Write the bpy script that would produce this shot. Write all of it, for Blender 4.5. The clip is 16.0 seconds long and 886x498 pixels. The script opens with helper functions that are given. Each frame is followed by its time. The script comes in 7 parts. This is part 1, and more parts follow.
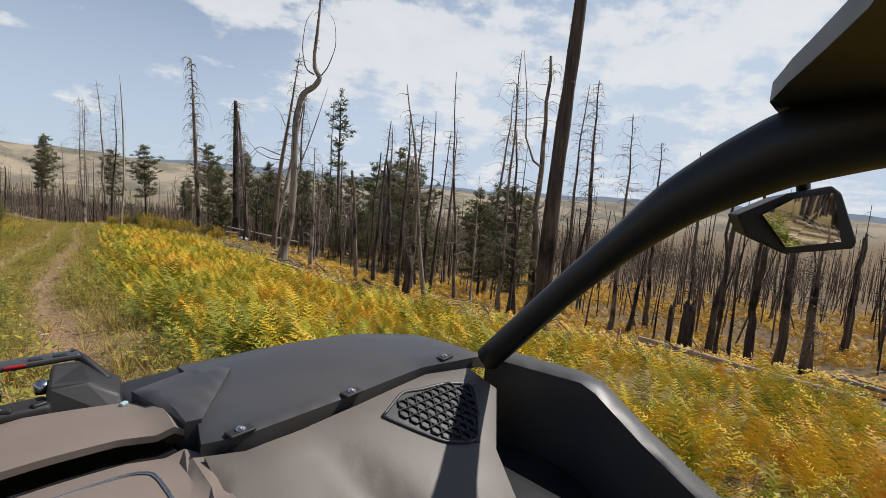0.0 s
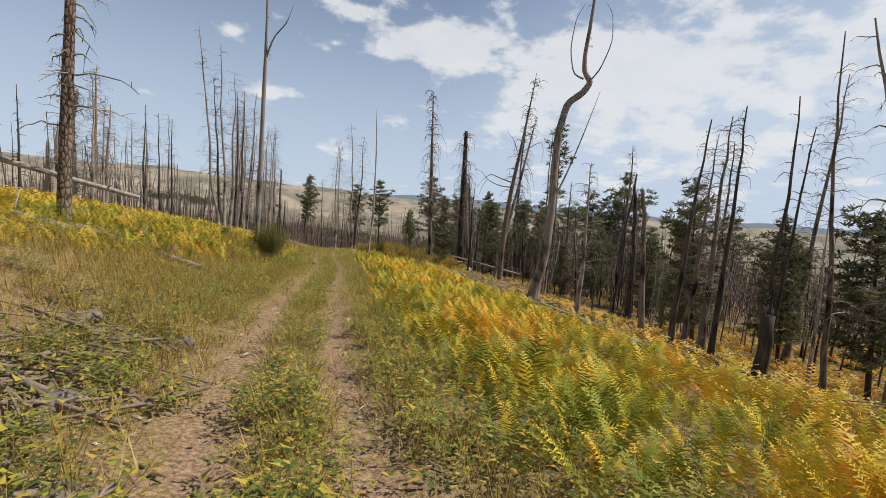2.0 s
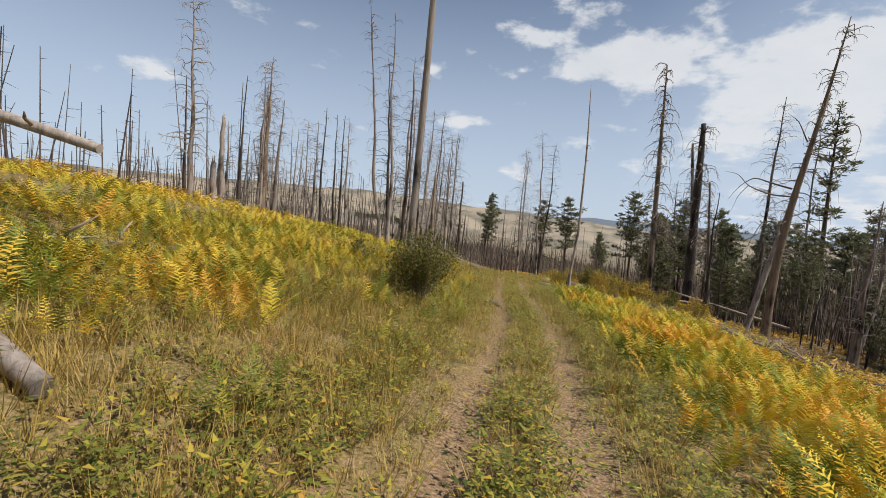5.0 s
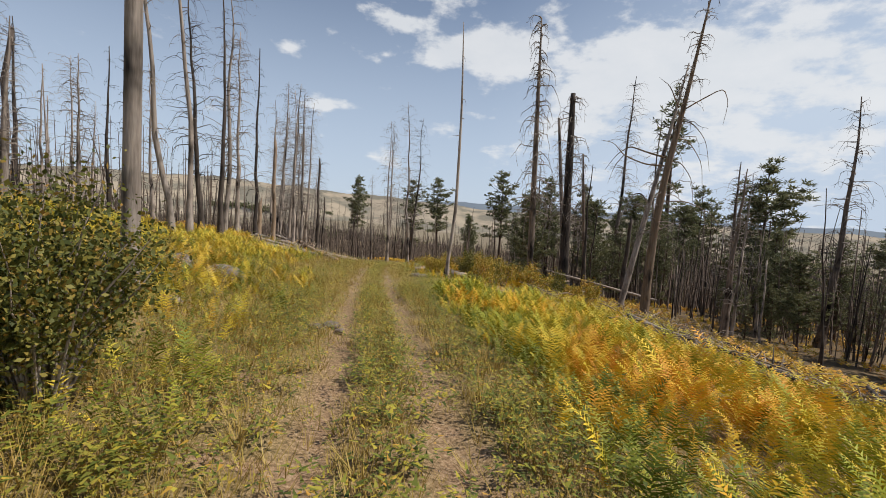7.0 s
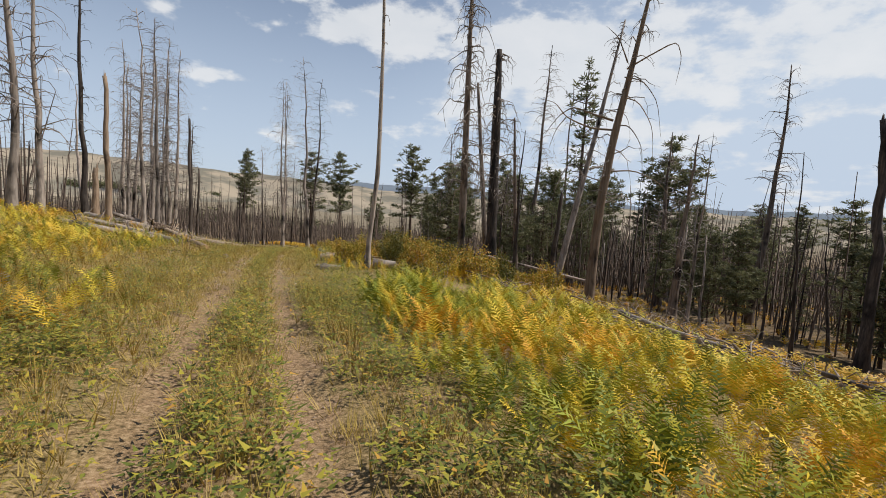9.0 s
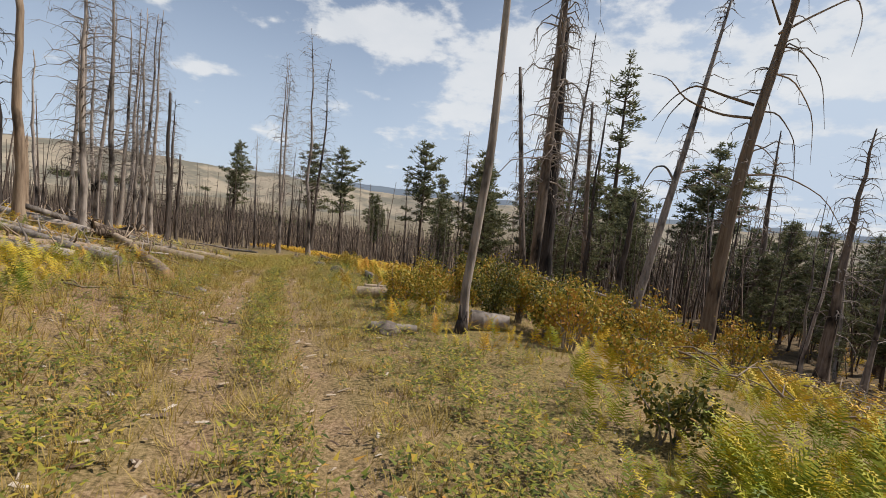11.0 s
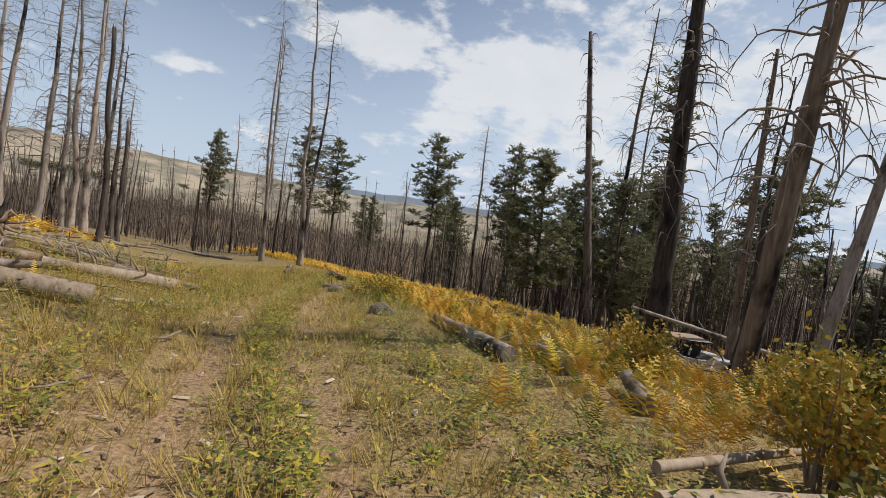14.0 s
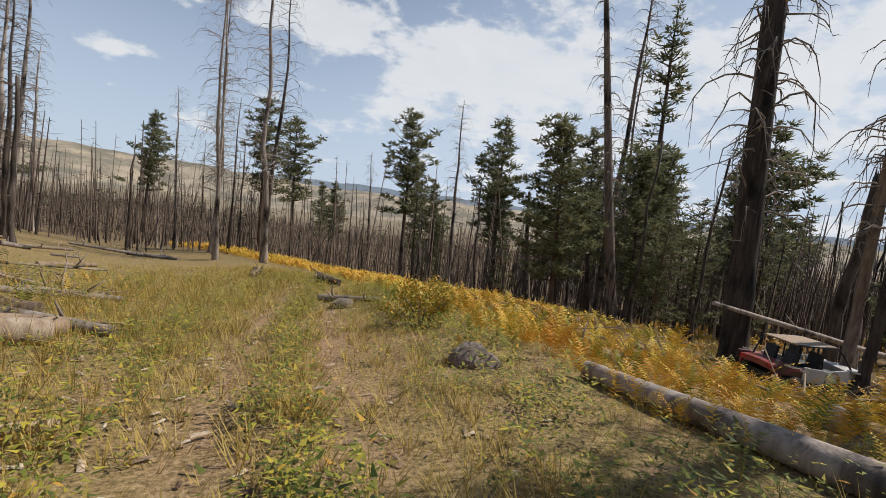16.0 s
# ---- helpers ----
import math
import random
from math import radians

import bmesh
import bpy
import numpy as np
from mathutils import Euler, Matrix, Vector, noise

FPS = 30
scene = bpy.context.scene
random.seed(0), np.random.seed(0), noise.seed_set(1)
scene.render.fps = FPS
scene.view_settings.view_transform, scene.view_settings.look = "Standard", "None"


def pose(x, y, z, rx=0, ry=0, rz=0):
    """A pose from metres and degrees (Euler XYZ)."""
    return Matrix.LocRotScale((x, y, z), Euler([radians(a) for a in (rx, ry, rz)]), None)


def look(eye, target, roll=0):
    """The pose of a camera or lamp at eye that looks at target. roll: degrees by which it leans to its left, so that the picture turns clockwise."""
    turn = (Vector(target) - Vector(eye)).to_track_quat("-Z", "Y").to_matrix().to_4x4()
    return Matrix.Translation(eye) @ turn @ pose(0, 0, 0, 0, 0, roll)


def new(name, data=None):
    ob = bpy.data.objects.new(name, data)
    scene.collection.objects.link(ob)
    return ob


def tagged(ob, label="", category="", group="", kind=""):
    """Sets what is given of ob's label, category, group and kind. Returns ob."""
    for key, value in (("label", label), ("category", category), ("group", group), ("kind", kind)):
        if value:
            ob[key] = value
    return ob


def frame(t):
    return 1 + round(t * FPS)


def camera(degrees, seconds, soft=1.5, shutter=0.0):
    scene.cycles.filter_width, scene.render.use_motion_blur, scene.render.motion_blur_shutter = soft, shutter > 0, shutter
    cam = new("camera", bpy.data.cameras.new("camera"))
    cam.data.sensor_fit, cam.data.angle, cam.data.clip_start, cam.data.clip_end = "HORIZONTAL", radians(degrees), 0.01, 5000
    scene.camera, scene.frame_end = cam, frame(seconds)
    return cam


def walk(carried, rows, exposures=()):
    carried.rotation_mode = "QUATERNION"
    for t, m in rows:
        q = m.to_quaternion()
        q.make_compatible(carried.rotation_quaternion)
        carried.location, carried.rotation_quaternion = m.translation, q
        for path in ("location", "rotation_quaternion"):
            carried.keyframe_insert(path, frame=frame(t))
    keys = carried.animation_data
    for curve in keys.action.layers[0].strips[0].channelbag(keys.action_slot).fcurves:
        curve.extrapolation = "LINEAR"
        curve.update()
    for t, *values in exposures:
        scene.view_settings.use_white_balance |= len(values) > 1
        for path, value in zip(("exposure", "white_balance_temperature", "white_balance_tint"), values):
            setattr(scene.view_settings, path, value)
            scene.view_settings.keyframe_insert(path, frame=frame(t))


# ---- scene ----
cam = camera(88.3, 16.0, 0.9)
PATH = [
    (0, pose(-0.000, -0.000, 1.600, 82.81, -4.51, -40.63)),
    (0.5, pose(-0.213, 1.843, 1.419, 83.41, -4.38, -34.23)),
    (1, pose(-0.404, 3.700, 1.246, 84.03, -4.38, -27.39)),
    (1.5, pose(-0.536, 5.625, 1.100, 84.34, -4.60, -21.60)),
    (2, pose(-0.655, 7.530, 0.962, 84.78, -4.21, -16.39)),
    (2.5, pose(-0.803, 9.413, 0.802, 85.94, -4.44, -12.90)),
    (3, pose(-0.794, 11.338, 0.639, 86.36, -4.75, -6.94)),
    (3.5, pose(-0.908, 13.278, 0.456, 85.96, -4.16, -1.95)),
    (3.7, pose(-0.890, 14.078, 0.394, 85.76, -4.03, 0.45)),
    (4.05, pose(-0.899, 15.504, 0.285, 85.73, -4.12, 3.65)),
    (4.4, pose(-0.875, 17.022, 0.194, 85.73, -4.49, 5.50)),
    (4.75, pose(-0.818, 18.573, 0.114, 85.73, -4.98, 6.10)),
    (5.1, pose(-0.726, 20.100, 0.036, 85.70, -5.37, 5.53)),
    (5.45, pose(-0.598, 21.544, -0.046, 85.63, -5.49, 3.85)),
    (5.8, pose(-0.433, 22.847, -0.138, 85.49, -5.15, 1.16)),
    (6, pose(-0.324, 23.553, -0.196, 85.46, -4.40, -0.25)),
    (6.5, pose(-0.065, 25.273, -0.340, 85.13, -3.88, -5.19)),
    (7, pose(0.159, 27.006, -0.470, 85.20, -3.74, -10.34)),
    (7.5, pose(0.305, 28.700, -0.635, 85.31, -3.37, -14.52)),
    (8, pose(0.537, 30.462, -0.801, 84.96, -3.77, -17.16)),
    (8.5, pose(0.678, 32.206, -1.014, 84.45, -3.49, -20.59)),
    (8.7, pose(0.732, 32.908, -1.096, 83.91, -3.55, -21.35)),
    (9.05, pose(0.806, 34.269, -1.194, 83.63, -3.79, -22.84)),
    (9.4, pose(0.800, 35.840, -1.236, 83.58, -4.32, -23.53)),
    (9.75, pose(0.746, 37.537, -1.250, 83.68, -4.98, -23.66)),
    (10.1, pose(0.678, 39.275, -1.264, 83.87, -5.63, -23.49)),
    (10.45, pose(0.626, 40.967, -1.306, 84.07, -6.11, -23.28)),
    (10.8, pose(0.623, 42.529, -1.403, 84.21, -6.26, -23.29)),
    (11, pose(0.617, 43.361, -1.479, 84.16, -5.84, -23.66)),
    (11.5, pose(0.687, 45.466, -1.671, 84.39, -6.15, -23.70)),
    (12, pose(0.686, 47.534, -1.892, 84.06, -5.82, -24.17)),
    (12.5, pose(0.719, 49.567, -2.100, 84.06, -6.65, -23.76)),
    (13, pose(0.898, 51.372, -2.293, 83.83, -7.38, -23.43)),
    (13.5, pose(1.016, 53.209, -2.443, 84.09, -7.77, -24.35)),
    (14, pose(1.124, 54.993, -2.594, 85.40, -8.11, -25.81)),
    (14.5, pose(1.274, 56.698, -2.759, 85.79, -7.26, -27.02)),
    (15, pose(1.325, 58.293, -2.937, 85.32, -6.88, -28.97)),
    (15.5, pose(1.349, 59.835, -3.116, 84.59, -6.68, -30.22)),
    (16, pose(1.353, 61.249, -3.291, 84.45, -6.57, -31.39)),
]
walk(cam, PATH, ((0.0, 0.0, 6500, 11), (16.0, 0.0, 6500, 11)))


# ---- the lie of the land ----
ROAD = ((-40, 0.6), (-20, 0.3), (0, 0.05), (13, -0.85), (23, -0.35), (31, 0.55), (43, 0.75), (53, 1.2), (61, 1.6), (72, 2.0),
        (84, 0.5), (96, -4.0), (110, -12.0), (130, -26.0))
CROSS = ((-400, 3.0), (-90, 2.6), (-40, 3.0), (-23, 3.3), (-17, 3.3), (-13, 2.95), (-9, 1.9), (-4, 0.55), (-1.6, 0.02), (1.6, -0.02), (5, -0.4),
         (12, -1.9), (20, -3.7), (29, -5.5), (40, -6.2), (60, -7.5), (100, -11), (400, -30))
# how the slope departs from those plain tables: along the track, and across it on the climb and past the lone pole
DIP = ((-30, -0.1), (0, -0.27), (8, -0.43), (14, -0.54), (26, -0.57), (38, -0.50), (44, -0.47), (51, -0.31), (58, -0.22), (64, -0.20), (70, -0.41), (76, -0.65), (84, -1.0), (104, -1.3), (140, -2.4), (200, -2.0), (300, 0))
CLIMB = ((-60, -0.8), (-24, -0.7), (-14, -0.1), (-9, 0.34), (-5, 0.41), (-2.5, 0.19), (0, 0), (2.5, 0.06), (5, 0.20), (9, 0.24), (14, 0.13), (20, -0.03), (27, -0.23), (36, -0.45), (90, 0))
BROW = ((-60, -2.2), (-24, -1.9), (-14, -0.95), (-9, -0.23), (-5, -0.01), (-2.5, 0.11), (0, 0), (2.5, 0.09), (5, 0.50), (9, 0.78), (14, 0.89), (27, 0.92), (36, 0.82), (90, 0))
FALL = ((-3000, 60), (-200, 14), (0, 0.1), (43, -3.1), (61, -4.8), (120, -9.6), (200, -16), (330, -24), (520, -38), (900, -62), (1500, -85), (6000, -110))


def table(rows, v):
    xs, ys = zip(*rows)
    return np.interp(v, xs, ys)


def soft_table(rows, v, r):
    return sum(table(rows, np.asarray(v, float) + d * r) for d in (-1, -0.5, 0, 0.5, 1)) / 5


def road_x(y):
    return soft_table(ROAD, y, 2.5)


def track_x(y):
    """Where the wheels run: along the slope's line, then off to the right towards the parked buggy."""
    return road_x(y) + soft_table(((58, 0), (64, 0.35), (68, 1.1), (72, 2.4), (76, 4.2), (84, 9.0), (92, 15.0)), y, 2.0)


def swell(u, y):
    past = np.clip((y - 42) / 12, 0, 1)
    hollow = -0.8 * np.exp(-(((u - 13.5) / 6) ** 2) - ((y - 67) / 5) ** 2)
    return soft_table(DIP, y, 2.5) + soft_table(CLIMB, u, 0.8) * (1 - past) + soft_table(BROW, u, 0.8) * past + hollow


def ground(x, y):
    x, y = np.asarray(x, float), np.asarray(y, float)
    u = x - np.where(y > 84, 0.5, road_x(y))
    side = soft_table(CROSS, u, 1.0) * np.where(u < 0, table(((-50, 1), (85, 1), (125, 0.5), (300, 0.6)), y), table(((55, 1), (75, 0.8), (130, 0.85)), y))
    bumps = 0.05 * np.sin(x * 0.9 + 1.3 * np.sin(y * 0.37)) * np.sin(y * 0.71 + 0.8) * np.clip((np.abs(u) - 1.2) / 2, 0, 1)
    roll = 0.25 * np.sin(x * 0.11 + 2) * np.sin(y * 0.13) * np.clip((np.abs(u) - 4) / 10, 0, 1)
    return soft_table(FALL, y, 6.0) + side + bumps + roll + swell(u, y)


# ---- sky, sun ----
SUN_AZ, SUN_EL = radians(103), radians(52)


def node(tree, kind, operation="", data_type="", blend_type="", interpolation_type="", attribute_name="", use_clamp=False):
    n = tree.nodes.new(kind)
    if data_type:
        n.data_type = data_type
    if operation:
        n.operation = operation
    if blend_type:
        n.blend_type = blend_type
    if interpolation_type:
        n.interpolation_type = interpolation_type
    if attribute_name:
        n.attribute_name = attribute_name
    if use_clamp:
        n.use_clamp = True
    return n


def link(tree, a, b):
    tree.links.new(a, b)


def math_node(tree, op, a, b=None, clamp=False):
    n = node(tree, "ShaderNodeMath", operation=op, use_clamp=clamp)
    for i, v in enumerate((a, b)):
        if v is None:
            continue
        if isinstance(v, (int, float)):
            n.inputs[i].default_value = v
        else:
            link(tree, v, n.inputs[i])
    return n.outputs[0]


def build_sky():
    world = bpy.data.worlds.new("sky")
    world.use_nodes = True
    scene.world = world
    t = world.node_tree
    t.nodes.clear()
    out, bg = node(t, "ShaderNodeOutputWorld"), node(t, "ShaderNodeBackground")
    sky = node(t, "ShaderNodeTexSky")
    sky.sky_type, sky.sun_disc = "NISHITA", False
    sky.sun_elevation, sky.sun_rotation = SUN_EL, SUN_AZ
    sky.altitude, sky.air_density, sky.dust_density, sky.ozone_density = 2000, 1.0, 1.0, 1.6
    co = node(t, "ShaderNodeTexCoord")
    sep = node(t, "ShaderNodeSeparateXYZ")
    link(t, co.outputs["Generated"], sep.inputs[0])
    x, y, z = sep.outputs
    up = math_node(t, "MAXIMUM", z, 0.0)
    den = math_node(t, "ADD", up, 0.10)
    flat = node(t, "ShaderNodeCombineXYZ")
    link(t, math_node(t, "DIVIDE", x, den), flat.inputs[0])
    link(t, math_node(t, "DIVIDE", y, den), flat.inputs[1])
    big = node(t, "ShaderNodeTexNoise")
    big.inputs["Scale"].default_value, big.inputs["Detail"].default_value, big.inputs["Roughness"].default_value = 1.6, 4, 0.55
    link(t, flat.outputs[0], big.inputs["Vector"])
    # billows: lumpy detail of the cumulus edges
    squash = node(t, "ShaderNodeMapping")
    squash.inputs["Scale"].default_value = (1, 1, 1.9)
    link(t, co.outputs["Generated"], squash.inputs[0])
    billow = node(t, "ShaderNodeTexNoise")
    billow.inputs["Scale"].default_value, billow.inputs["Detail"].default_value, billow.inputs["Roughness"].default_value = 9.5, 8, 0.58
    link(t, squash.outputs[0], billow.inputs["Vector"])
    # cloudier towards the right of the track, clearer to its left
    bias = math_node(t, "MULTIPLY", math_node(t, "ADD", math_node(t, "MULTIPLY", x, 0.8), math_node(t, "MULTIPLY", y, 0.15)), 0.16)
    cover = math_node(t, "ADD", math_node(t, "ADD", math_node(t, "MULTIPLY", big.outputs["Fac"], 0.34), math_node(t, "MULTIPLY", billow.outputs["Fac"], 0.66)), bias)
    # single cumulus clouds: azimuth, elevation, half width, half height, weight
    for az, el, wide, high, weight in ((10.5, 19.2, 4.6, 1.7, 0.24), (16.8, 18.9, 3.0, 1.8, 0.24), (3.5, 21.2, 3.4, 1.0, 0.22), (10.0, 17.3, 3.6, 1.1, 0.12),
                                       (-3.2, 11.5, 4.0, 1.0, 0.20), (-8.5, 17.5, 2.0, 1.0, 0.12), (-15.9, 9.3, 2.6, 0.8, 0.14), (-40, 11.8, 9.0, 1.8, 0.22),
                                       (33, 15.5, 9.0, 3.4, 0.20), (40, 18, 7.0, 3.0, 0.14), (26, 11.2, 8.0, 1.2, 0.10), (62, 17, 14.0, 4.0, 0.12), (44, 9, 7.0, 1.2, 0.12), (-28, 20, 6.0, 1.2, 0.12)):
        a, e = radians(az), radians(el)
        c = Vector((math.sin(a) * math.cos(e), math.cos(a) * math.cos(e), math.sin(e)))
        right = Vector((math.cos(a), -math.sin(a), 0))
        above = right.cross(c)
        total = None
        for axis, size in ((right, wide), (above, high)):
            d = node(t, "ShaderNodeVectorMath", operation="DOT_PRODUCT")
            link(t, co.outputs["Generated"], d.inputs[0])
            d.inputs[1].default_value = axis / radians(size)
            sq = math_node(t, "MULTIPLY", d.outputs["Value"], d.outputs["Value"])
            total = sq if total is None else math_node(t, "ADD", total, sq)
        front = node(t, "ShaderNodeVectorMath", operation="DOT_PRODUCT")
        link(t, co.outputs["Generated"], front.inputs[0])
        front.inputs[1].default_value = c
        blob = math_node(t, "POWER", 2.718, math_node(t, "MULTIPLY", total, -0.8))
        blob = math_node(t, "MULTIPLY", blob, math_node(t, "GREATER_THAN", front.outputs["Value"], 0.0))
        cover = math_node(t, "ADD", cover, math_node(t, "MULTIPLY", blob, weight))
    mask = node(t, "ShaderNodeMapRange", interpolation_type="SMOOTHSTEP")
    link(t, cover, mask.inputs["Value"])
    mask.inputs["From Min"].default_value, mask.inputs["From Max"].default_value = 0.60, 0.715
    mask.inputs["To Max"].default_value = 0.80
    haze = node(t, "ShaderNodeMapRange", interpolation_type="SMOOTHSTEP")
    link(t, z, haze.inputs["Value"])
    haze.inputs["From Min"].default_value, haze.inputs["From Max"].default_value = 0.60, -0.02
    haze.inputs["To Min"].default_value, haze.inputs["To Max"].default_value = 0.04, 0.88
    # whiter towards the sun
    glow = math_node(t, "MULTIPLY", math_node(t, "MAXIMUM", math_node(t, "SUBTRACT", x, 0.25), 0.0), 0.75)
    soft = node(t, "ShaderNodeMix", data_type="RGBA")
    link(t, math_node(t, "ADD", haze.outputs[0], glow, True), soft.inputs["Factor"])
    link(t, sky.outputs[0], soft.inputs["A"])
    soft.inputs["B"].default_value = (6.0, 7.1, 8.5, 1)
    mix = node(t, "ShaderNodeMix", data_type="RGBA")
    # the clouds stand low round the horizon; overhead it is clear
    clear = node(t, "ShaderNodeMapRange", interpolation_type="SMOOTHSTEP")
    link(t, z, clear.inputs["Value"])
    clear.inputs["From Min"].default_value, clear.inputs["From Max"].default_value = 0.78, 0.50
    link(t, math_node(t, "MULTIPLY", mask.outputs[0], clear.outputs[0]), mix.inputs["Factor"])
    link(t, soft.outputs["Result"], mix.inputs["A"])
    shade = node(t, "ShaderNodeMix", data_type="RGBA")
    link(t, math_node(t, "MULTIPLY", billow.outputs["Fac"], 1.0, True), shade.inputs["Factor"])
    shade.inputs["A"].default_value, shade.inputs["B"].default_value = (7.5, 8.0, 8.4, 1), (9.9, 9.9, 9.8, 1)
    link(t, shade.outputs["Result"], mix.inputs["B"])
    link(t, mix.outputs["Result"], bg.inputs["Color"])
    bg.inputs["Strength"].default_value = 0.090
    link(t, bg.outputs[0], out.inputs[0])


build_sky()
lamp = bpy.data.lights.new("sun", "SUN")
lamp.energy, lamp.angle, lamp.color = 4.1, radians(0.6), (1.0, 0.95, 0.885)
sun = new("sun", lamp)
sun.matrix_world = look((math.sin(SUN_AZ) * math.cos(SUN_EL) * 50, math.cos(SUN_AZ) * math.cos(SUN_EL) * 50, math.sin(SUN_EL) * 50), (0, 0, 0))
scene.view_settings.exposure = 0.0


# ---- materials ----
def material(name, rough=0.8, metal=0.0, spec=0.4):
    m = bpy.data.materials.new(name)
    m.use_nodes = True
    t = m.node_tree
    b = t.nodes["Principled BSDF"]
    b.inputs["Roughness"].default_value, b.inputs["Metallic"].default_value = rough, metal
    b.inputs["Specular IOR Level"].default_value = spec
    return m, t, b


def noise_node(t, scale, detail=4, rough=0.6, stretch=None, coords="Object"):
    co = node(t, "ShaderNodeTexCoord")
    n = node(t, "ShaderNodeTexNoise")
    n.inputs["Scale"].default_value, n.inputs["Detail"].default_value, n.inputs["Roughness"].default_value = scale, detail, rough
    if coords == "World":
        vec = node(t, "ShaderNodeNewGeometry").outputs["Position"]
    else:
        vec = co.outputs[coords]
    if stretch:
        mp = node(t, "ShaderNodeMapping")
        mp.inputs["Scale"].default_value = stretch
        link(t, vec, mp.inputs[0])
        vec = mp.outputs[0]
    link(t, vec, n.inputs["Vector"])
    return n.outputs["Fac"]


def ramp(t, fac, *stops):
    r = node(t, "ShaderNodeValToRGB")
    e = r.color_ramp.elements
    while len(e) < len(stops):
        e.new(0.5)
    for i, (p, c) in enumerate(stops):
        e[i].position, e[i].color = p, (*c, 1)
    link(t, fac, r.inputs[0])
    return r.outputs[0]


def mixed(t, fac, a, b, blend="MIX"):
    n = node(t, "ShaderNodeMix", data_type="RGBA", blend_type=blend)
    for v, s in ((fac, n.inputs["Factor"]), (a, n.inputs["A"]), (b, n.inputs["B"])):
        if isinstance(v, (int, float)):
            s.default_value = v
        elif isinstance(v, tuple):
            s.default_value = (*v, 1)
        else:
            link(t, v, s)
    return n.outputs["Result"]


def bump(t, b, height, strength=0.5, distance=0.02):
    n = node(t, "ShaderNodeBump")
    n.inputs["Strength"].default_value, n.inputs["Distance"].default_value = strength, distance
    link(t, height, n.inputs["Height"])
    link(t, n.outputs[0], b.inputs["Normal"])


def bark(name, light, mid, dark, charred):
    """Weathered or burnt wood: grain along the trunk, char in patches."""
    m, t, b = material(name, 0.9, 0, 0.2)
    grain = noise_node(t, 9, 5, 0.65, (1, 1, 0.09))
    patch = noise_node(t, 0.9, 4, 0.6, (1, 1, 0.45))
    col = ramp(t, grain, (0.25, dark), (0.5, mid), (0.78, light))
    char = ramp(t, patch, (charred - 0.06, (1, 1, 1)), (charred + 0.08, (0, 0, 0)))
    col = mixed(t, char, col, (0.022, 0.019, 0.017))
    info = node(t, "ShaderNodeObjectInfo")
    tone = ramp(t, info.outputs["Random"], (0, (0.62, 0.6, 0.58)), (1, (1.15, 1.1, 1.05)))
    col = mixed(t, 1.0, col, tone, "MULTIPLY")
    link(t, col, b.inputs["Base Color"])
    bump(t, b, grain, 0.7, 0.03)
    return m


M_GRAY = bark("weathered_wood", (0.56, 0.50, 0.44), (0.39, 0.335, 0.285), (0.14, 0.115, 0.095), 0.41)
M_DARK = bark("burnt_bark", (0.20, 0.165, 0.14), (0.095, 0.078, 0.066), (0.028, 0.024, 0.021), 0.40)
M_BROWN = bark("weathered_brown_bark", (0.36, 0.295, 0.24), (0.22, 0.175, 0.14), (0.075, 0.06, 0.05), 0.42)
M_TAN = bark("bare_tan_wood", (0.44, 0.35, 0.25), (0.29, 0.215, 0.15), (0.12, 0.085, 0.06), 0.34)
M_SCALY = bark("scaly_brown_bark", (0.36, 0.29, 0.22), (0.24, 0.18, 0.135), (0.085, 0.065, 0.05), 0.33)


def add_scales(m):
    """Plates of bark with dark cracks between them."""
    t = m.node_tree
    b = t.nodes["Principled BSDF"]
    co, mp, v = node(t, "ShaderNodeTexCoord"), node(t, "ShaderNodeMapping"), node(t, "ShaderNodeTexVoronoi")
    mp.inputs["Scale"].default_value = (1, 1, 0.45)
    v.feature = "DISTANCE_TO_EDGE"
    v.inputs["Scale"].default_value = 9
    link(t, co.outputs["Object"], mp.inputs[0])
    link(t, mp.outputs[0], v.inputs["Vector"])
    old = b.inputs["Base Color"].links[0].from_socket
    crack = ramp(t, v.outputs["Distance"], (0.02, (0.25, 0.22, 0.2)), (0.16, (1, 1, 1)))
    link(t, mixed(t, 1.0, old, crack, "MULTIPLY"), b.inputs["Base Color"])
    bump(t, b, v.outputs["Distance"], 0.9, 0.06)


add_scales(M_SCALY)
M_TWIG = bark("dead_twig", (0.46, 0.41, 0.36), (0.31, 0.265, 0.225), (0.13, 0.11, 0.093), 0.20)
M_FAR = bark("far_burnt_wood", (0.36, 0.29, 0.24), (0.22, 0.17, 0.138), (0.08, 0.062, 0.05), 0.27)
M_LIVEBARK = bark("pine_bark", (0.20, 0.14, 0.10), (0.12, 0.085, 0.065), (0.05, 0.04, 0.032), 0.38)


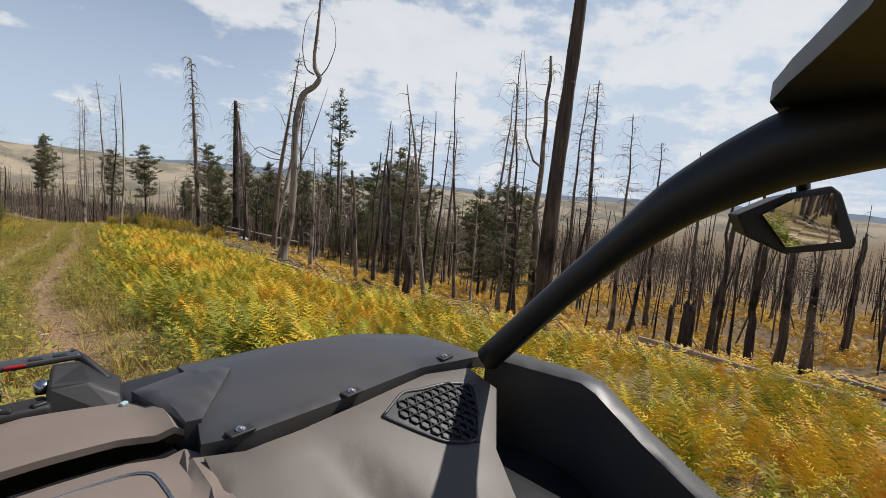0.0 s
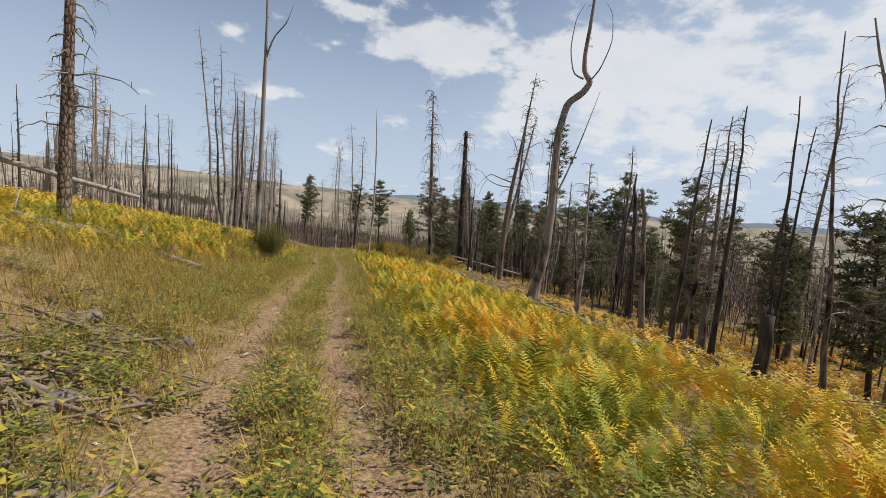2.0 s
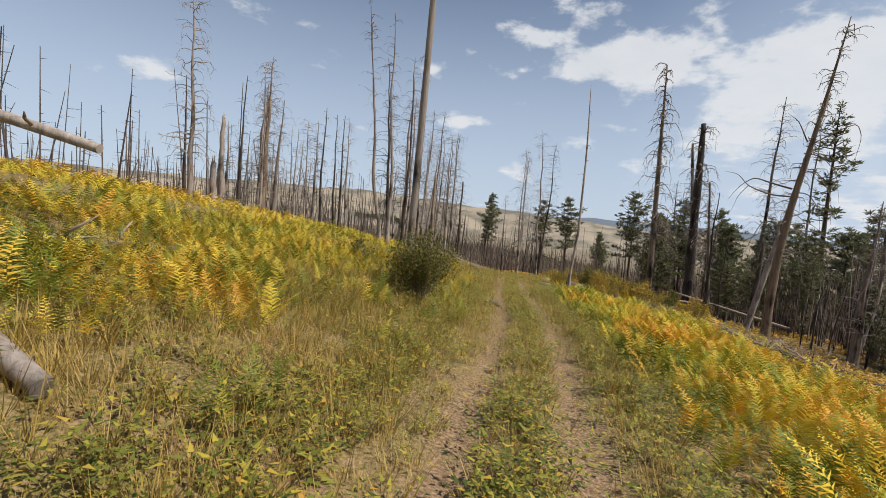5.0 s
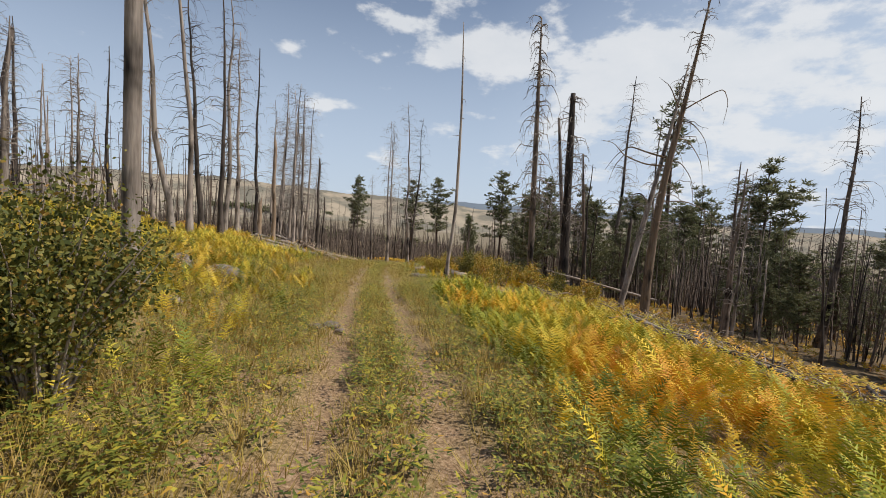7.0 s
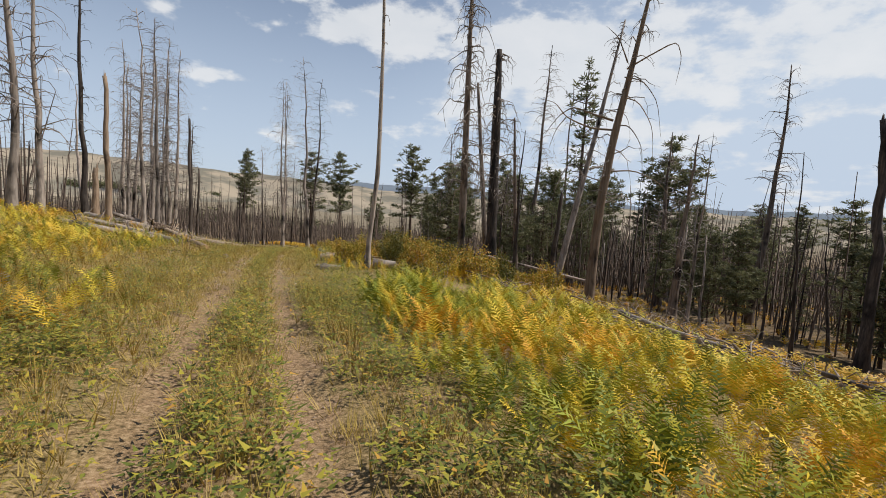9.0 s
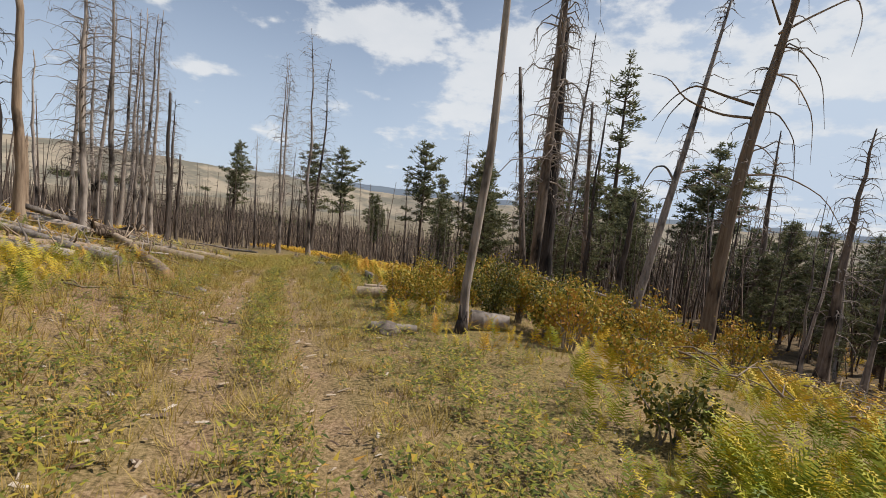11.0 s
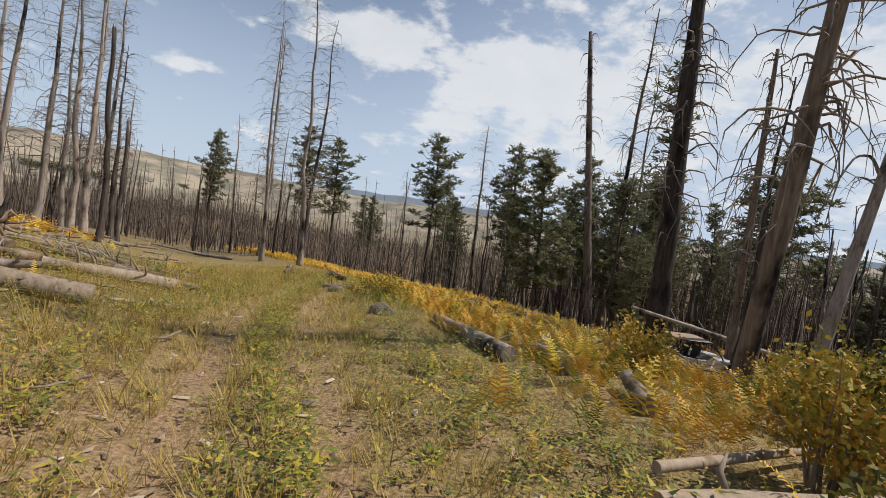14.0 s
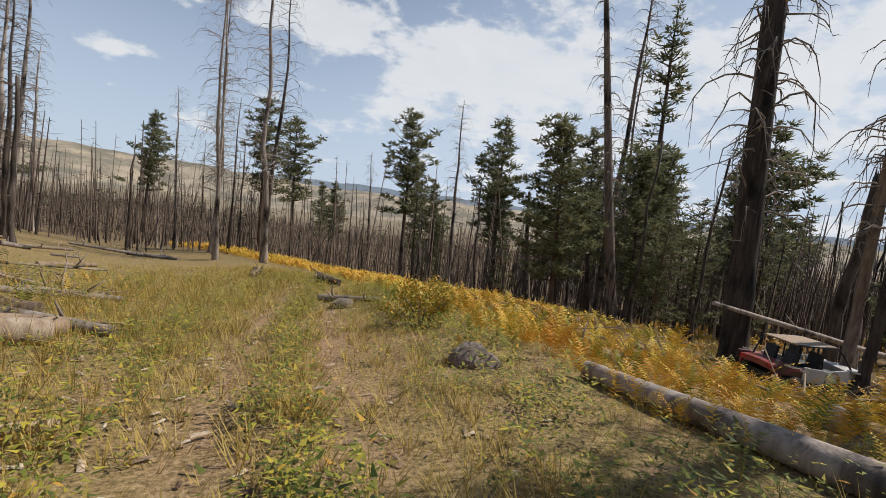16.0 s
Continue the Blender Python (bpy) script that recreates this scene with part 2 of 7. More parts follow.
def foliage(name, *stops, rough=0.6, patch=0.0, scale=0.25, translucent=0.25):
    """Leaves: colour by leaf, and by stand where patch is given."""
    m, t, b = material(name, rough, 0, 0.25)
    fac = node(t, "ShaderNodeNewGeometry").outputs["Random Per Island"]
    if patch:
        area = noise_node(t, scale, 3, 0.6, None, "World")
        wide = math_node(t, "MULTIPLY_ADD", area, 2.4)
        wide.node.inputs[2].default_value = -0.70
        fac = math_node(t, "ADD", math_node(t, "MULTIPLY", fac, 1 - patch), math_node(t, "MULTIPLY", wide, patch), True)
    col = ramp(t, fac, *stops)
    link(t, col, b.inputs["Base Color"])
    out = t.nodes["Material Output"]
    tr = node(t, "ShaderNodeBsdfTranslucent")
    link(t, col, tr.inputs["Color"])
    mx = node(t, "ShaderNodeMixShader")
    mx.inputs[0].default_value = translucent
    link(t, b.outputs[0], mx.inputs[1])
    link(t, tr.outputs[0], mx.inputs[2])
    link(t, mx.outputs[0], out.inputs["Surface"])
    return m


M_FERN = foliage("bracken", (0.0, (0.11, 0.16, 0.02)), (0.30, (0.34, 0.36, 0.03)), (0.52, (0.74, 0.53, 0.035)), (0.80, (0.80, 0.37, 0.035)), (1.0, (0.58, 0.22, 0.04)), patch=0.55, scale=0.33, translucent=0.10)
M_FERN_YELLOW = foliage("yellow_bracken", (0.0, (0.12, 0.16, 0.025)), (0.25, (0.36, 0.35, 0.04)), (0.50, (0.68, 0.51, 0.045)), (0.82, (0.70, 0.39, 0.045)), (1.0, (0.52, 0.22, 0.045)), patch=0.55, scale=0.33, translucent=0.10)
M_FERN_ORANGE = foliage("orange_bracken", (0.0, (0.36, 0.33, 0.04)), (0.30, (0.64, 0.45, 0.05)), (0.75, (0.70, 0.34, 0.045)), (1.0, (0.50, 0.19, 0.04)), patch=0.45, scale=0.4, translucent=0.10)
M_FERN_GREEN = foliage("green_bracken", (0.0, (0.10, 0.15, 0.018)), (0.6, (0.22, 0.25, 0.026)), (1.0, (0.46, 0.37, 0.035)), patch=0.4, scale=0.5, translucent=0.10)
M_GRASS = foliage("dry_grass", (0.0, (0.19, 0.17, 0.03)), (0.35, (0.38, 0.275, 0.06)), (0.7, (0.50, 0.36, 0.095)), (1.0, (0.56, 0.41, 0.17)), patch=0.45, scale=0.7, translucent=0.12)
M_TALL_GRASS = foliage("tall_grass", (0.0, (0.23, 0.19, 0.035)), (0.4, (0.40, 0.28, 0.06)), (0.75, (0.52, 0.345, 0.10)), (1.0, (0.44, 0.28, 0.12)), patch=0.4, scale=0.5, translucent=0.12)
M_WEED = foliage("green_weed", (0.0, (0.06, 0.085, 0.016)), (0.55, (0.22, 0.23, 0.034)), (0.9, (0.50, 0.40, 0.05)), (1.0, (0.55, 0.28, 0.05)), translucent=0.12)
M_HERB = foliage("bank_herbs", (0.0, (0.075, 0.10, 0.02)), (0.45, (0.19, 0.19, 0.032)), (0.75, (0.42, 0.33, 0.05)), (0.9, (0.50, 0.29, 0.05)), (1.0, (0.36, 0.15, 0.05)), patch=0.5, scale=0.9, translucent=0.12)
M_NEEDLE = foliage("pine_needles", (0.0, (0.085, 0.098, 0.046)), (0.6, (0.19, 0.195, 0.092)), (1.0, (0.32, 0.295, 0.15)), rough=0.55, translucent=0.36)
M_BUSH = foliage("bush_leaves", (0.0, (0.06, 0.075, 0.02)), (0.55, (0.15, 0.15, 0.03)), (0.85, (0.28, 0.23, 0.045)), (1.0, (0.34, 0.19, 0.04)), translucent=0.2)
M_BUSH_AUTUMN = foliage("turning_leaves", (0.0, (0.13, 0.15, 0.025)), (0.34, (0.33, 0.29, 0.045)), (0.60, (0.56, 0.38, 0.055)), (0.82, (0.52, 0.25, 0.045)), (1.0, (0.36, 0.14, 0.04)), patch=0.35, scale=0.9, translucent=0.18)


def ground_material():
    m, t, b = material("meadow_soil", 0.95, 0, 0.15)
    fine, mid, wide = noise_node(t, 22, 5, 0.7, None, "World"), noise_node(t, 1.7, 5, 0.65, None, "World"), noise_node(t, 0.12, 4, 0.6, None, "World")
    soil = ramp(t, fine, (0.32, (0.11, 0.072, 0.040)), (0.5, (0.345, 0.215, 0.122)), (0.66, (0.52, 0.36, 0.225)))
    straw = ramp(t, fine, (0.34, (0.09, 0.075, 0.025)), (0.5, (0.26, 0.19, 0.075)), (0.66, (0.44, 0.32, 0.15)))
    near = mixed(t, ramp(t, mid, (0.52, (0, 0, 0)), (0.70, (1, 1, 1))), straw, soil)
    mask = node(t, "ShaderNodeAttribute", attribute_name="wear")
    rut = math_node(t, "MULTIPLY", mask.outputs["Fac"], ramp(t, mid, (0.22, (0.45, 0.45, 0.45)), (0.5, (1, 1, 1))))
    col = mixed(t, rut, near, soil)
    plain = ramp(t, wide, (0.35, (0.17, 0.14, 0.095)), (0.55, (0.27, 0.22, 0.145)), (0.75, (0.34, 0.28, 0.19)))
    burn = node(t, "ShaderNodeAttribute", attribute_name="burn")
    ash = ramp(t, mid, (0.3, (0.085, 0.062, 0.040)), (0.55, (0.185, 0.13, 0.075)), (0.75, (0.32, 0.21, 0.09)))
    col = mixed(t, burn.outputs["Fac"], col, ash)
    far = node(t, "ShaderNodeAttribute", attribute_name="plain")
    col = mixed(t, far.outputs["Fac"], col, plain)
    link(t, col, b.inputs["Base Color"])
    bump(t, b, fine, 0.8, 0.03)
    return m


M_GROUND = ground_material()


# ---- mesh helpers ----
class Mesh:
    """Vertices and faces gathered from pieces."""

    def __init__(self):
        self.v, self.f, self.n = [], [], 0

    def add(self, verts, faces):
        self.v.append(np.asarray(verts, float).reshape(-1, 3))
        self.f += [tuple(i + self.n for i in face) for face in faces]
        self.n += len(self.v[-1])
        return self

    def data(self, name, mat, smooth=True):
        me = bpy.data.meshes.new(name)
        me.from_pydata(np.concatenate(self.v).tolist() if self.v else [], [], self.f)
        if mat:
            me.materials.append(mat)
        if smooth:
            me.polygons.foreach_set("use_smooth", np.ones(len(me.polygons), bool))
        me.update()
        return me


def part(name, mesh, mat, parent, label="", smooth=True):
    data = mesh.data(name, mat, smooth) if isinstance(mesh, Mesh) else mesh
    ob = new(name, data)
    ob.parent = parent
    if label:
        tagged(ob, label)
    return ob


def thing(name, place, label, category, group="", turn=0.0):
    ob = new(name)
    ob.empty_display_size = 0.2
    ob.matrix_basis = pose(*place, 0, 0, turn)
    return tagged(ob, label, category, group)


def tube(mesh, points, radii, sides=8, cap=True):
    """A tapered tube along a line of points."""
    p = np.asarray(points, float)
    d = np.gradient(p, axis=0)
    d /= np.linalg.norm(d, axis=1)[:, None] + 1e-9
    ref = np.where(np.abs(d[:, 2:3]) > 0.9, np.array([[1.0, 0, 0]]), np.array([[0, 0, 1.0]]))
    a = np.cross(d, ref)
    a /= np.linalg.norm(a, axis=1)[:, None] + 1e-9
    for i in range(1, len(a)):
        if a[i] @ a[i - 1] < 0.3:
            a[i] = a[i - 1] - d[i] * (a[i - 1] @ d[i])
            a[i] /= np.linalg.norm(a[i]) + 1e-9
    b = np.cross(d, a)
    ang = np.linspace(0, 2 * np.pi, sides, endpoint=False)
    ring = np.cos(ang)[None, :, None] * a[:, None] + np.sin(ang)[None, :, None] * b[:, None]
    v = p[:, None] + ring * np.asarray(radii, float)[:, None, None]
    faces = [(i * sides + j, i * sides + (j + 1) % sides, (i + 1) * sides + (j + 1) % sides, (i + 1) * sides + j) for i in range(len(p) - 1) for j in range(sides)]
    if cap:
        faces += [tuple(range(sides))[::-1], tuple((len(p) - 1) * sides + j for j in range(sides))]
    mesh.add(v, faces)


# ---- ground: one sheet to the horizon ----
def build_ground():
    right = np.concatenate([np.arange(0, 3.2, 0.2), np.arange(3.2, 16, 0.5), np.arange(16, 60, 1.5), np.geomspace(60, 4600, 34)])
    left = np.concatenate([np.arange(0.2, 3.2, 0.2), np.arange(3.2, 20, 0.5), np.arange(20, 60, 1.5), np.geomspace(60, 4600, 34)])
    us = np.concatenate([-left[::-1], right])
    ys = np.concatenate([-np.geomspace(4600, 14, 30), np.arange(-12, 90, 0.5), np.arange(90, 220, 2.5), np.geomspace(222, 4600, 46)])
    U, Y = np.meshgrid(us, ys)
    X = U + road_x(np.clip(Y, -40, 130)) * np.exp(-np.abs(U) / 60)
    Z = ground(X, Y)
    off = X - track_x(Y)
    on = np.interp(Y, (70, 84), (1, 0))
    rut = np.exp(-(((np.abs(off) - 0.66) / 0.26) ** 2)) * on
    Z = Z - 0.06 * rut * np.interp(Y, (44, 52), (1, 0.5)) + 0.03 * np.exp(-((off / 0.35) ** 2)) * on
    dist = np.hypot(X, Y - 30)
    Z = np.where(dist > 350, Z + 6 * np.sin(X * 0.004 + 1) * np.sin(Y * 0.003) * np.clip((dist - 350) / 500, 0, 1), Z)
    ny, nx = X.shape
    me = bpy.data.meshes.new("ground")
    idx = np.arange(ny * nx).reshape(ny, nx)
    faces = np.stack([idx[:-1, :-1], idx[:-1, 1:], idx[1:, 1:], idx[1:, :-1]], -1).reshape(-1, 4)
    me.from_pydata(np.stack([X, Y, Z], -1).reshape(-1, 3).tolist(), [], faces.tolist())
    me.materials.append(M_GROUND)
    bare = np.exp(-(((off + 4.2) / 2.2) ** 2) - ((Y - 11) / 5.5) ** 2) + 0.9 * np.exp(-(((off + 2.6) / 1.8) ** 2) - ((Y - 57) / 6) ** 2) + 0.5 * np.exp(-(((off - 9) / 5) ** 2) - ((Y - 66) / 6) ** 2) + 0.7 * np.exp(-(((X - 4.2) / 1.3) ** 2) - ((Y - 69.5) / 2.5) ** 2) + 0.6 * np.exp(-(((X + 1.6) / 1.6) ** 2) - ((Y - 55) / 4) ** 2)
    wear = np.clip(rut * np.interp(Y, (16, 26, 42, 50), (0.9, 0.68, 0.60, 0.32)) + bare + 0.25 * np.exp(-((off / 1.3) ** 2)) * on, 0, 1)
    for key, values in (("wear", wear), ("burn", np.clip(np.maximum((dist - 60) / 50, np.where(off > 0, (X - road_x(Y) - 11) / 12, (-off - 16) / 20)), 0, 0.9)), ("plain", np.clip((dist - 850) / 900, 0, 1))):
        a = me.attributes.new(key, "FLOAT", "POINT")
        a.data.foreach_set("value", values.ravel().astype(np.float32))
    me.polygons.foreach_set("use_smooth", np.ones(len(me.polygons), bool))
    ob = new("ground", me)
    tagged(ob, "sloping meadow ground with a worn two-rut dirt track", "ground", kind="structure")


build_ground()


# ---- distance: hills beyond the plain ----
def build_hills():
    def ridge(name, dist, base, rows, mat, label):
        az = np.radians(np.linspace(-75, 115, 200))
        top = base + dist * np.tan(np.radians(table(rows, np.degrees(az)))) + dist * 0.0016 * (np.sin(az * 37) + 0.6 * np.sin(az * 91 + 1)) - base
        v = []
        for k, (r, f) in enumerate(((dist * 0.80, 0.0), (dist * 0.88, 0.45), (dist * 0.95, 0.8), (dist, 1.0), (dist * 1.06, 0.7))):
            wob = 1 + 0.02 * np.sin(az * 23 + k)
            v.append(np.stack([np.sin(az) * r * wob, np.cos(az) * r * wob, (base - 30) * (1 - f) + (top) * f], -1))
        v = np.concatenate(v)
        n = len(az)
        faces = [(k * n + i, k * n + i + 1, (k + 1) * n + i + 1, (k + 1) * n + i) for k in range(4) for i in range(n - 1)]
        ob = new(name, Mesh().add(v, faces).data(name, mat))
        tagged(ob, label, "backdrop", kind="structure")

    # Distance haze is put into the material as an even bluish emission.
    def hazy(name, light, dark, scale, glow, haze_tint):
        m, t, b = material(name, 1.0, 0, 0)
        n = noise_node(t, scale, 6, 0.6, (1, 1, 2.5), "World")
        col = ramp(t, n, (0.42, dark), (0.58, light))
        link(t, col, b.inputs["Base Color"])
        b.inputs["Emission Color"].default_value = (*haze_tint, 1)
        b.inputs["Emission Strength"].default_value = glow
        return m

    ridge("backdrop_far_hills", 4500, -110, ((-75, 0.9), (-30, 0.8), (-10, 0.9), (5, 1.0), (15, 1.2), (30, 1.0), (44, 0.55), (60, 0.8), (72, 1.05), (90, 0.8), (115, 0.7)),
          hazy("far_forest_haze_glow", (0.05, 0.07, 0.08), (0.03, 0.045, 0.06), 0.004, 0.30, (0.57, 0.64, 0.75)), "hazy blue wooded hills on the horizon")
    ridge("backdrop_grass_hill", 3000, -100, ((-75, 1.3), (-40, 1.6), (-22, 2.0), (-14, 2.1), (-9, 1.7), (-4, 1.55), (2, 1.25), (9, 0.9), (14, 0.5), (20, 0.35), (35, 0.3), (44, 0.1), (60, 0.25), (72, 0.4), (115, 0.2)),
          hazy("grass_hill_haze_glow", (0.34, 0.27, 0.175), (0.15, 0.13, 0.08), 0.006, 0.14, (0.60, 0.62, 0.68)), "smooth tan grass hill beyond the valley")


build_hills()


# ---- dead trees ----
def bough(mesh, rng, start, out, length, r0, droop, sides=3, steps=6, twigs=0):
    """A dead branch: runs out with a kink or two, then hangs down along a curve, with bare side twigs."""
    s = np.linspace(0, 1, steps)
    side = np.cross(out, (0, 0, 1))
    lift = rng.uniform(0.05, 0.34)
    wob = np.cumsum(rng.normal(0, 0.05, (steps, 3)), axis=0) * length * (s > 0)[:, None]
    p = start + out * (length * (s - 0.32 * droop * s**3))[:, None] + np.array((0, 0, 1)) * (length * (lift * np.sin(2.4 * s) - droop * 0.75 * s**2.4))[:, None] + side * (rng.normal(0, 0.22) * length * s**2)[:, None] + wob
    tube(mesh, p, r0 * (1 - 0.85 * s), sides, False)
    for _ in range(twigs):
        k = rng.integers(1, steps)
        d = out * rng.uniform(-0.1, 0.8) + side * rng.normal(0, 0.8) + np.array((0, 0, rng.normal(-0.15, 0.55) - 0.35 * droop))
        d /= np.linalg.norm(d) + 1e-6
        n = length * rng.uniform(0.12, 0.34)
        q = np.stack([p[k], p[k] + d * n * 0.6, p[k] + d * n - (0, 0, 0.12 * n)])
        tube(mesh, q, (r0 * 0.40, r0 * 0.26, r0 * 0.10), 3, False)


def trunk_line(rng, h, lx, ly, steps, wander):
    s = np.linspace(0, 1, steps)
    w = np.cumsum(rng.normal(0, wander, (steps, 2)), axis=0) * h / steps
    w -= s[:, None] * w[-1]
    return np.stack([lx * s + w[:, 0], ly * s + w[:, 1], h * s], -1)


def dead_meshes(rng, h, r, lx, ly, kind, boughs, sides=9, steps=13, fine=True):
    """Trunk and branch meshes of a standing dead tree. Kinds end in b (branchy), p (pole), k (broken snag), f (forked), l (leaning)."""
    trunk, limbs = Mesh(), Mesh()
    shape = kind[-1]
    line = trunk_line(rng, h, lx, ly, steps, 0.05 if shape in "bpl" else 0.08)
    s = np.linspace(0, 1, steps)
    tip = {"b": 0.10, "p": 0.16, "k": 0.55, "f": 0.30, "l": 0.12}[shape]
    rad = r * (1.0 - (1 - tip) * s**0.9) * (1 + 0.35 * np.exp(-s * h / 0.35)) * (1 + rng.normal(0, 0.03, steps))
    line = np.concatenate([line[:1] - (0, 0, 0.4), line])
    rad = np.concatenate([rad[:1] * 1.1, rad])
    tube(trunk, line, rad, sides)
    if shape == "k":
        top = line[-1]
        for _ in range(5):
            a = rng.uniform(0, 6.28)
            q = top + np.array((math.cos(a), math.sin(a), 0)) * rad[-1] * 0.55
            tube(trunk, np.stack([q - (0, 0, 0.2), q + (0, 0, rng.uniform(0.1, 0.6) * r * 3)]), (rad[-1] * 0.4, rad[-1] * 0.06), 4)
    if shape == "f":
        for sign in (-1, 1):
            k = int(steps * rng.uniform(0.5, 0.7))
            a = rng.uniform(-0.5, 0.5)
            base = line[k]
            out = np.array((math.cos(a) * sign, math.sin(a), 0.0))
            q = [base, base + out * h * 0.06 + (0, 0, 0.02 * h), base + out * h * 0.12 + (0, 0, 0.10 * h), base + out * h * 0.14 + (0, 0, 0.26 * h), base + out * h * 0.18 + (0, 0, 0.40 * h)]
            tube(limbs, q, np.array((0.30, 0.25, 0.19, 0.12, 0.04)) * r, 6)
    for _ in range(boughs):
        z = rng.uniform(0.22, 0.98) if shape != "k" else rng.uniform(0.3, 0.95)
        base = np.array([np.interp(z, np.linspace(0, 1, steps), line[1:, i]) for i in range(3)])
        a = rng.uniform(0, 6.28)
        length = (0.5 + h * rng.uniform(0.04, 0.13) * (1.15 - z * 0.75)) * (1 if shape in "bfl" else 0.55)
        bough(limbs, rng, base, np.array((math.cos(a), math.sin(a), 0.0)), min(length, 3.2), max(0.032, r * 0.15) * (1.1 - 0.6 * z), rng.uniform(-0.1, 1.25), 3, 6 if fine else 3, 3 if fine else 0)
    return trunk, limbs


BARKS = {"gray": M_GRAY, "dark": M_DARK, "tan": M_TAN, "brown": M_BROWN}
WORDS = {"gray": "weathered gray", "dark": "charred black", "tan": "bare tan", "brown": "weathered brown"}
SHAPES = {"b": "dead pine with drooping bare branches", "p": "dead pine pole with few short branches", "k": "broken-topped dead snag", "f": "dead pine with forked limbs", "l": "leaning dead pine with bare branches"}
SEEDS = iter(range(1000, 9000))


def foot(x, y):
    return float(ground(x, y))


def sunk(x, y):
    """How much lower the ground lies here than the plain slope."""
    return -float(swell(x - (0.5 if y > 84 else road_x(y)), y))


def snag(kind, x, y, h, r, lx=0.0, ly=0.0, boughs=None):
    rng = np.random.default_rng(next(SEEDS))
    h += sunk(x, y)
    if kind == "stump":
        return stump(x, y, h, r)
    tone, shape = kind.split("_")
    n = boughs if boughs is not None else {"b": int(42 + h * 2.5), "p": int(14 + h * 1.3), "k": int(3 + h * 0.5), "f": int(20 + h), "l": int(24 + h)}[shape]
    root = thing("dead_tree", (x, y, foot(x, y)), f"{WORDS[tone]} {SHAPES[shape]}", "dead tree", "standing dead trees")
    trunk, limbs = dead_meshes(rng, h, r, lx, ly, kind, n)
    part("trunk", trunk, BARKS[tone], root)
    if limbs.v:
        tagged(part("crown", limbs, M_TWIG if tone != "dark" else M_DARK, root), kind="stuff")
    return root


def stump(x, y, h, r):
    rng = np.random.default_rng(next(SEEDS))
    root = thing("stump", (x, y, foot(x, y)), "charred black broken tree stump among ferns", "stump", "burnt stumps")
    m = Mesh()
    s = np.linspace(0, 1, 7)
    tube(m, np.stack([rng.normal(0, 0.02, 7), rng.normal(0, 0.02, 7), -0.3 + (h + 0.3) * s], -1), r * (1.15 - 0.3 * s) * (1 + rng.normal(0, 0.05, 7)), 10)
    for _ in range(6):
        a = rng.uniform(0, 6.28)
        q = np.array((math.cos(a) * r * 0.55, math.sin(a) * r * 0.55, h - 0.1))
        tube(m, np.stack([q, q + (0, 0, rng.uniform(0.1, 0.5))]), (r * 0.3, 0.02), 4)
    part("trunk", m, M_DARK, root)
    return root


# special trees along the track
def tree_from(name, label, x, y, line, radii, mat, limbs=(), boughs=0, droop=(0.3, 1.2), low=0.25, reach=0.9, sides=11):
    rng = np.random.default_rng(next(SEEDS))
    root = thing(name, (x, y, foot(x, y)), label, "dead tree", "standing dead trees")
    up = sunk(x, y)
    line = [line[0]] + [(px, py, pz + up) for px, py, pz in line[1:]]
    limbs = [([(px, py, pz + up) for px, py, pz in path], r0) for path, r0 in limbs]
    n = len(line)
    u = np.linspace(0, n - 1, 4 * n)
    pts = np.stack([np.interp(u, range(n), [p[i] for p in line]) for i in range(3)], -1)
    pts[1:-1] = (pts[:-2] + 2 * pts[1:-1] + pts[2:]) / 4
    rad = np.interp(u, range(n), radii) * (1 + rng.normal(0, 0.035, len(u)))
    m = Mesh()
    tube(m, pts, rad, sides)
    part("trunk", m, mat, root)
    for path, r0 in limbs:
        b = Mesh()
        path = np.array(path, float)
        v = np.linspace(0, len(path) - 1, 3 * len(path))
        q = np.stack([np.interp(v, range(len(path)), path[:, i]) for i in range(3)], -1)
        q[1:-1] = (q[:-2] + 2 * q[1:-1] + q[2:]) / 4
        tube(b, q, np.linspace(r0, r0 * 0.15, len(q)), 5)
        part("limb", b, mat, root)
    top = pts[-1, 2]
    for _ in range(boughs):
        z = top * (low + (0.99 - low) * rng.random() ** 0.85)
        base = np.array([np.interp(z, pts[:, 2], pts[:, i]) for i in range(3)])
        a = rng.uniform(0, 6.28)
        b = Mesh()
        bough(b, rng, base, np.array((math.cos(a), math.sin(a), 0.0)), rng.uniform(0.3, 1.05) * reach * (1.25 - 0.75 * z / top), 0.018 + 0.009 * reach, rng.uniform(*droop), 4, 7, 4)
        part("branch", b, M_TWIG, root)
    return root


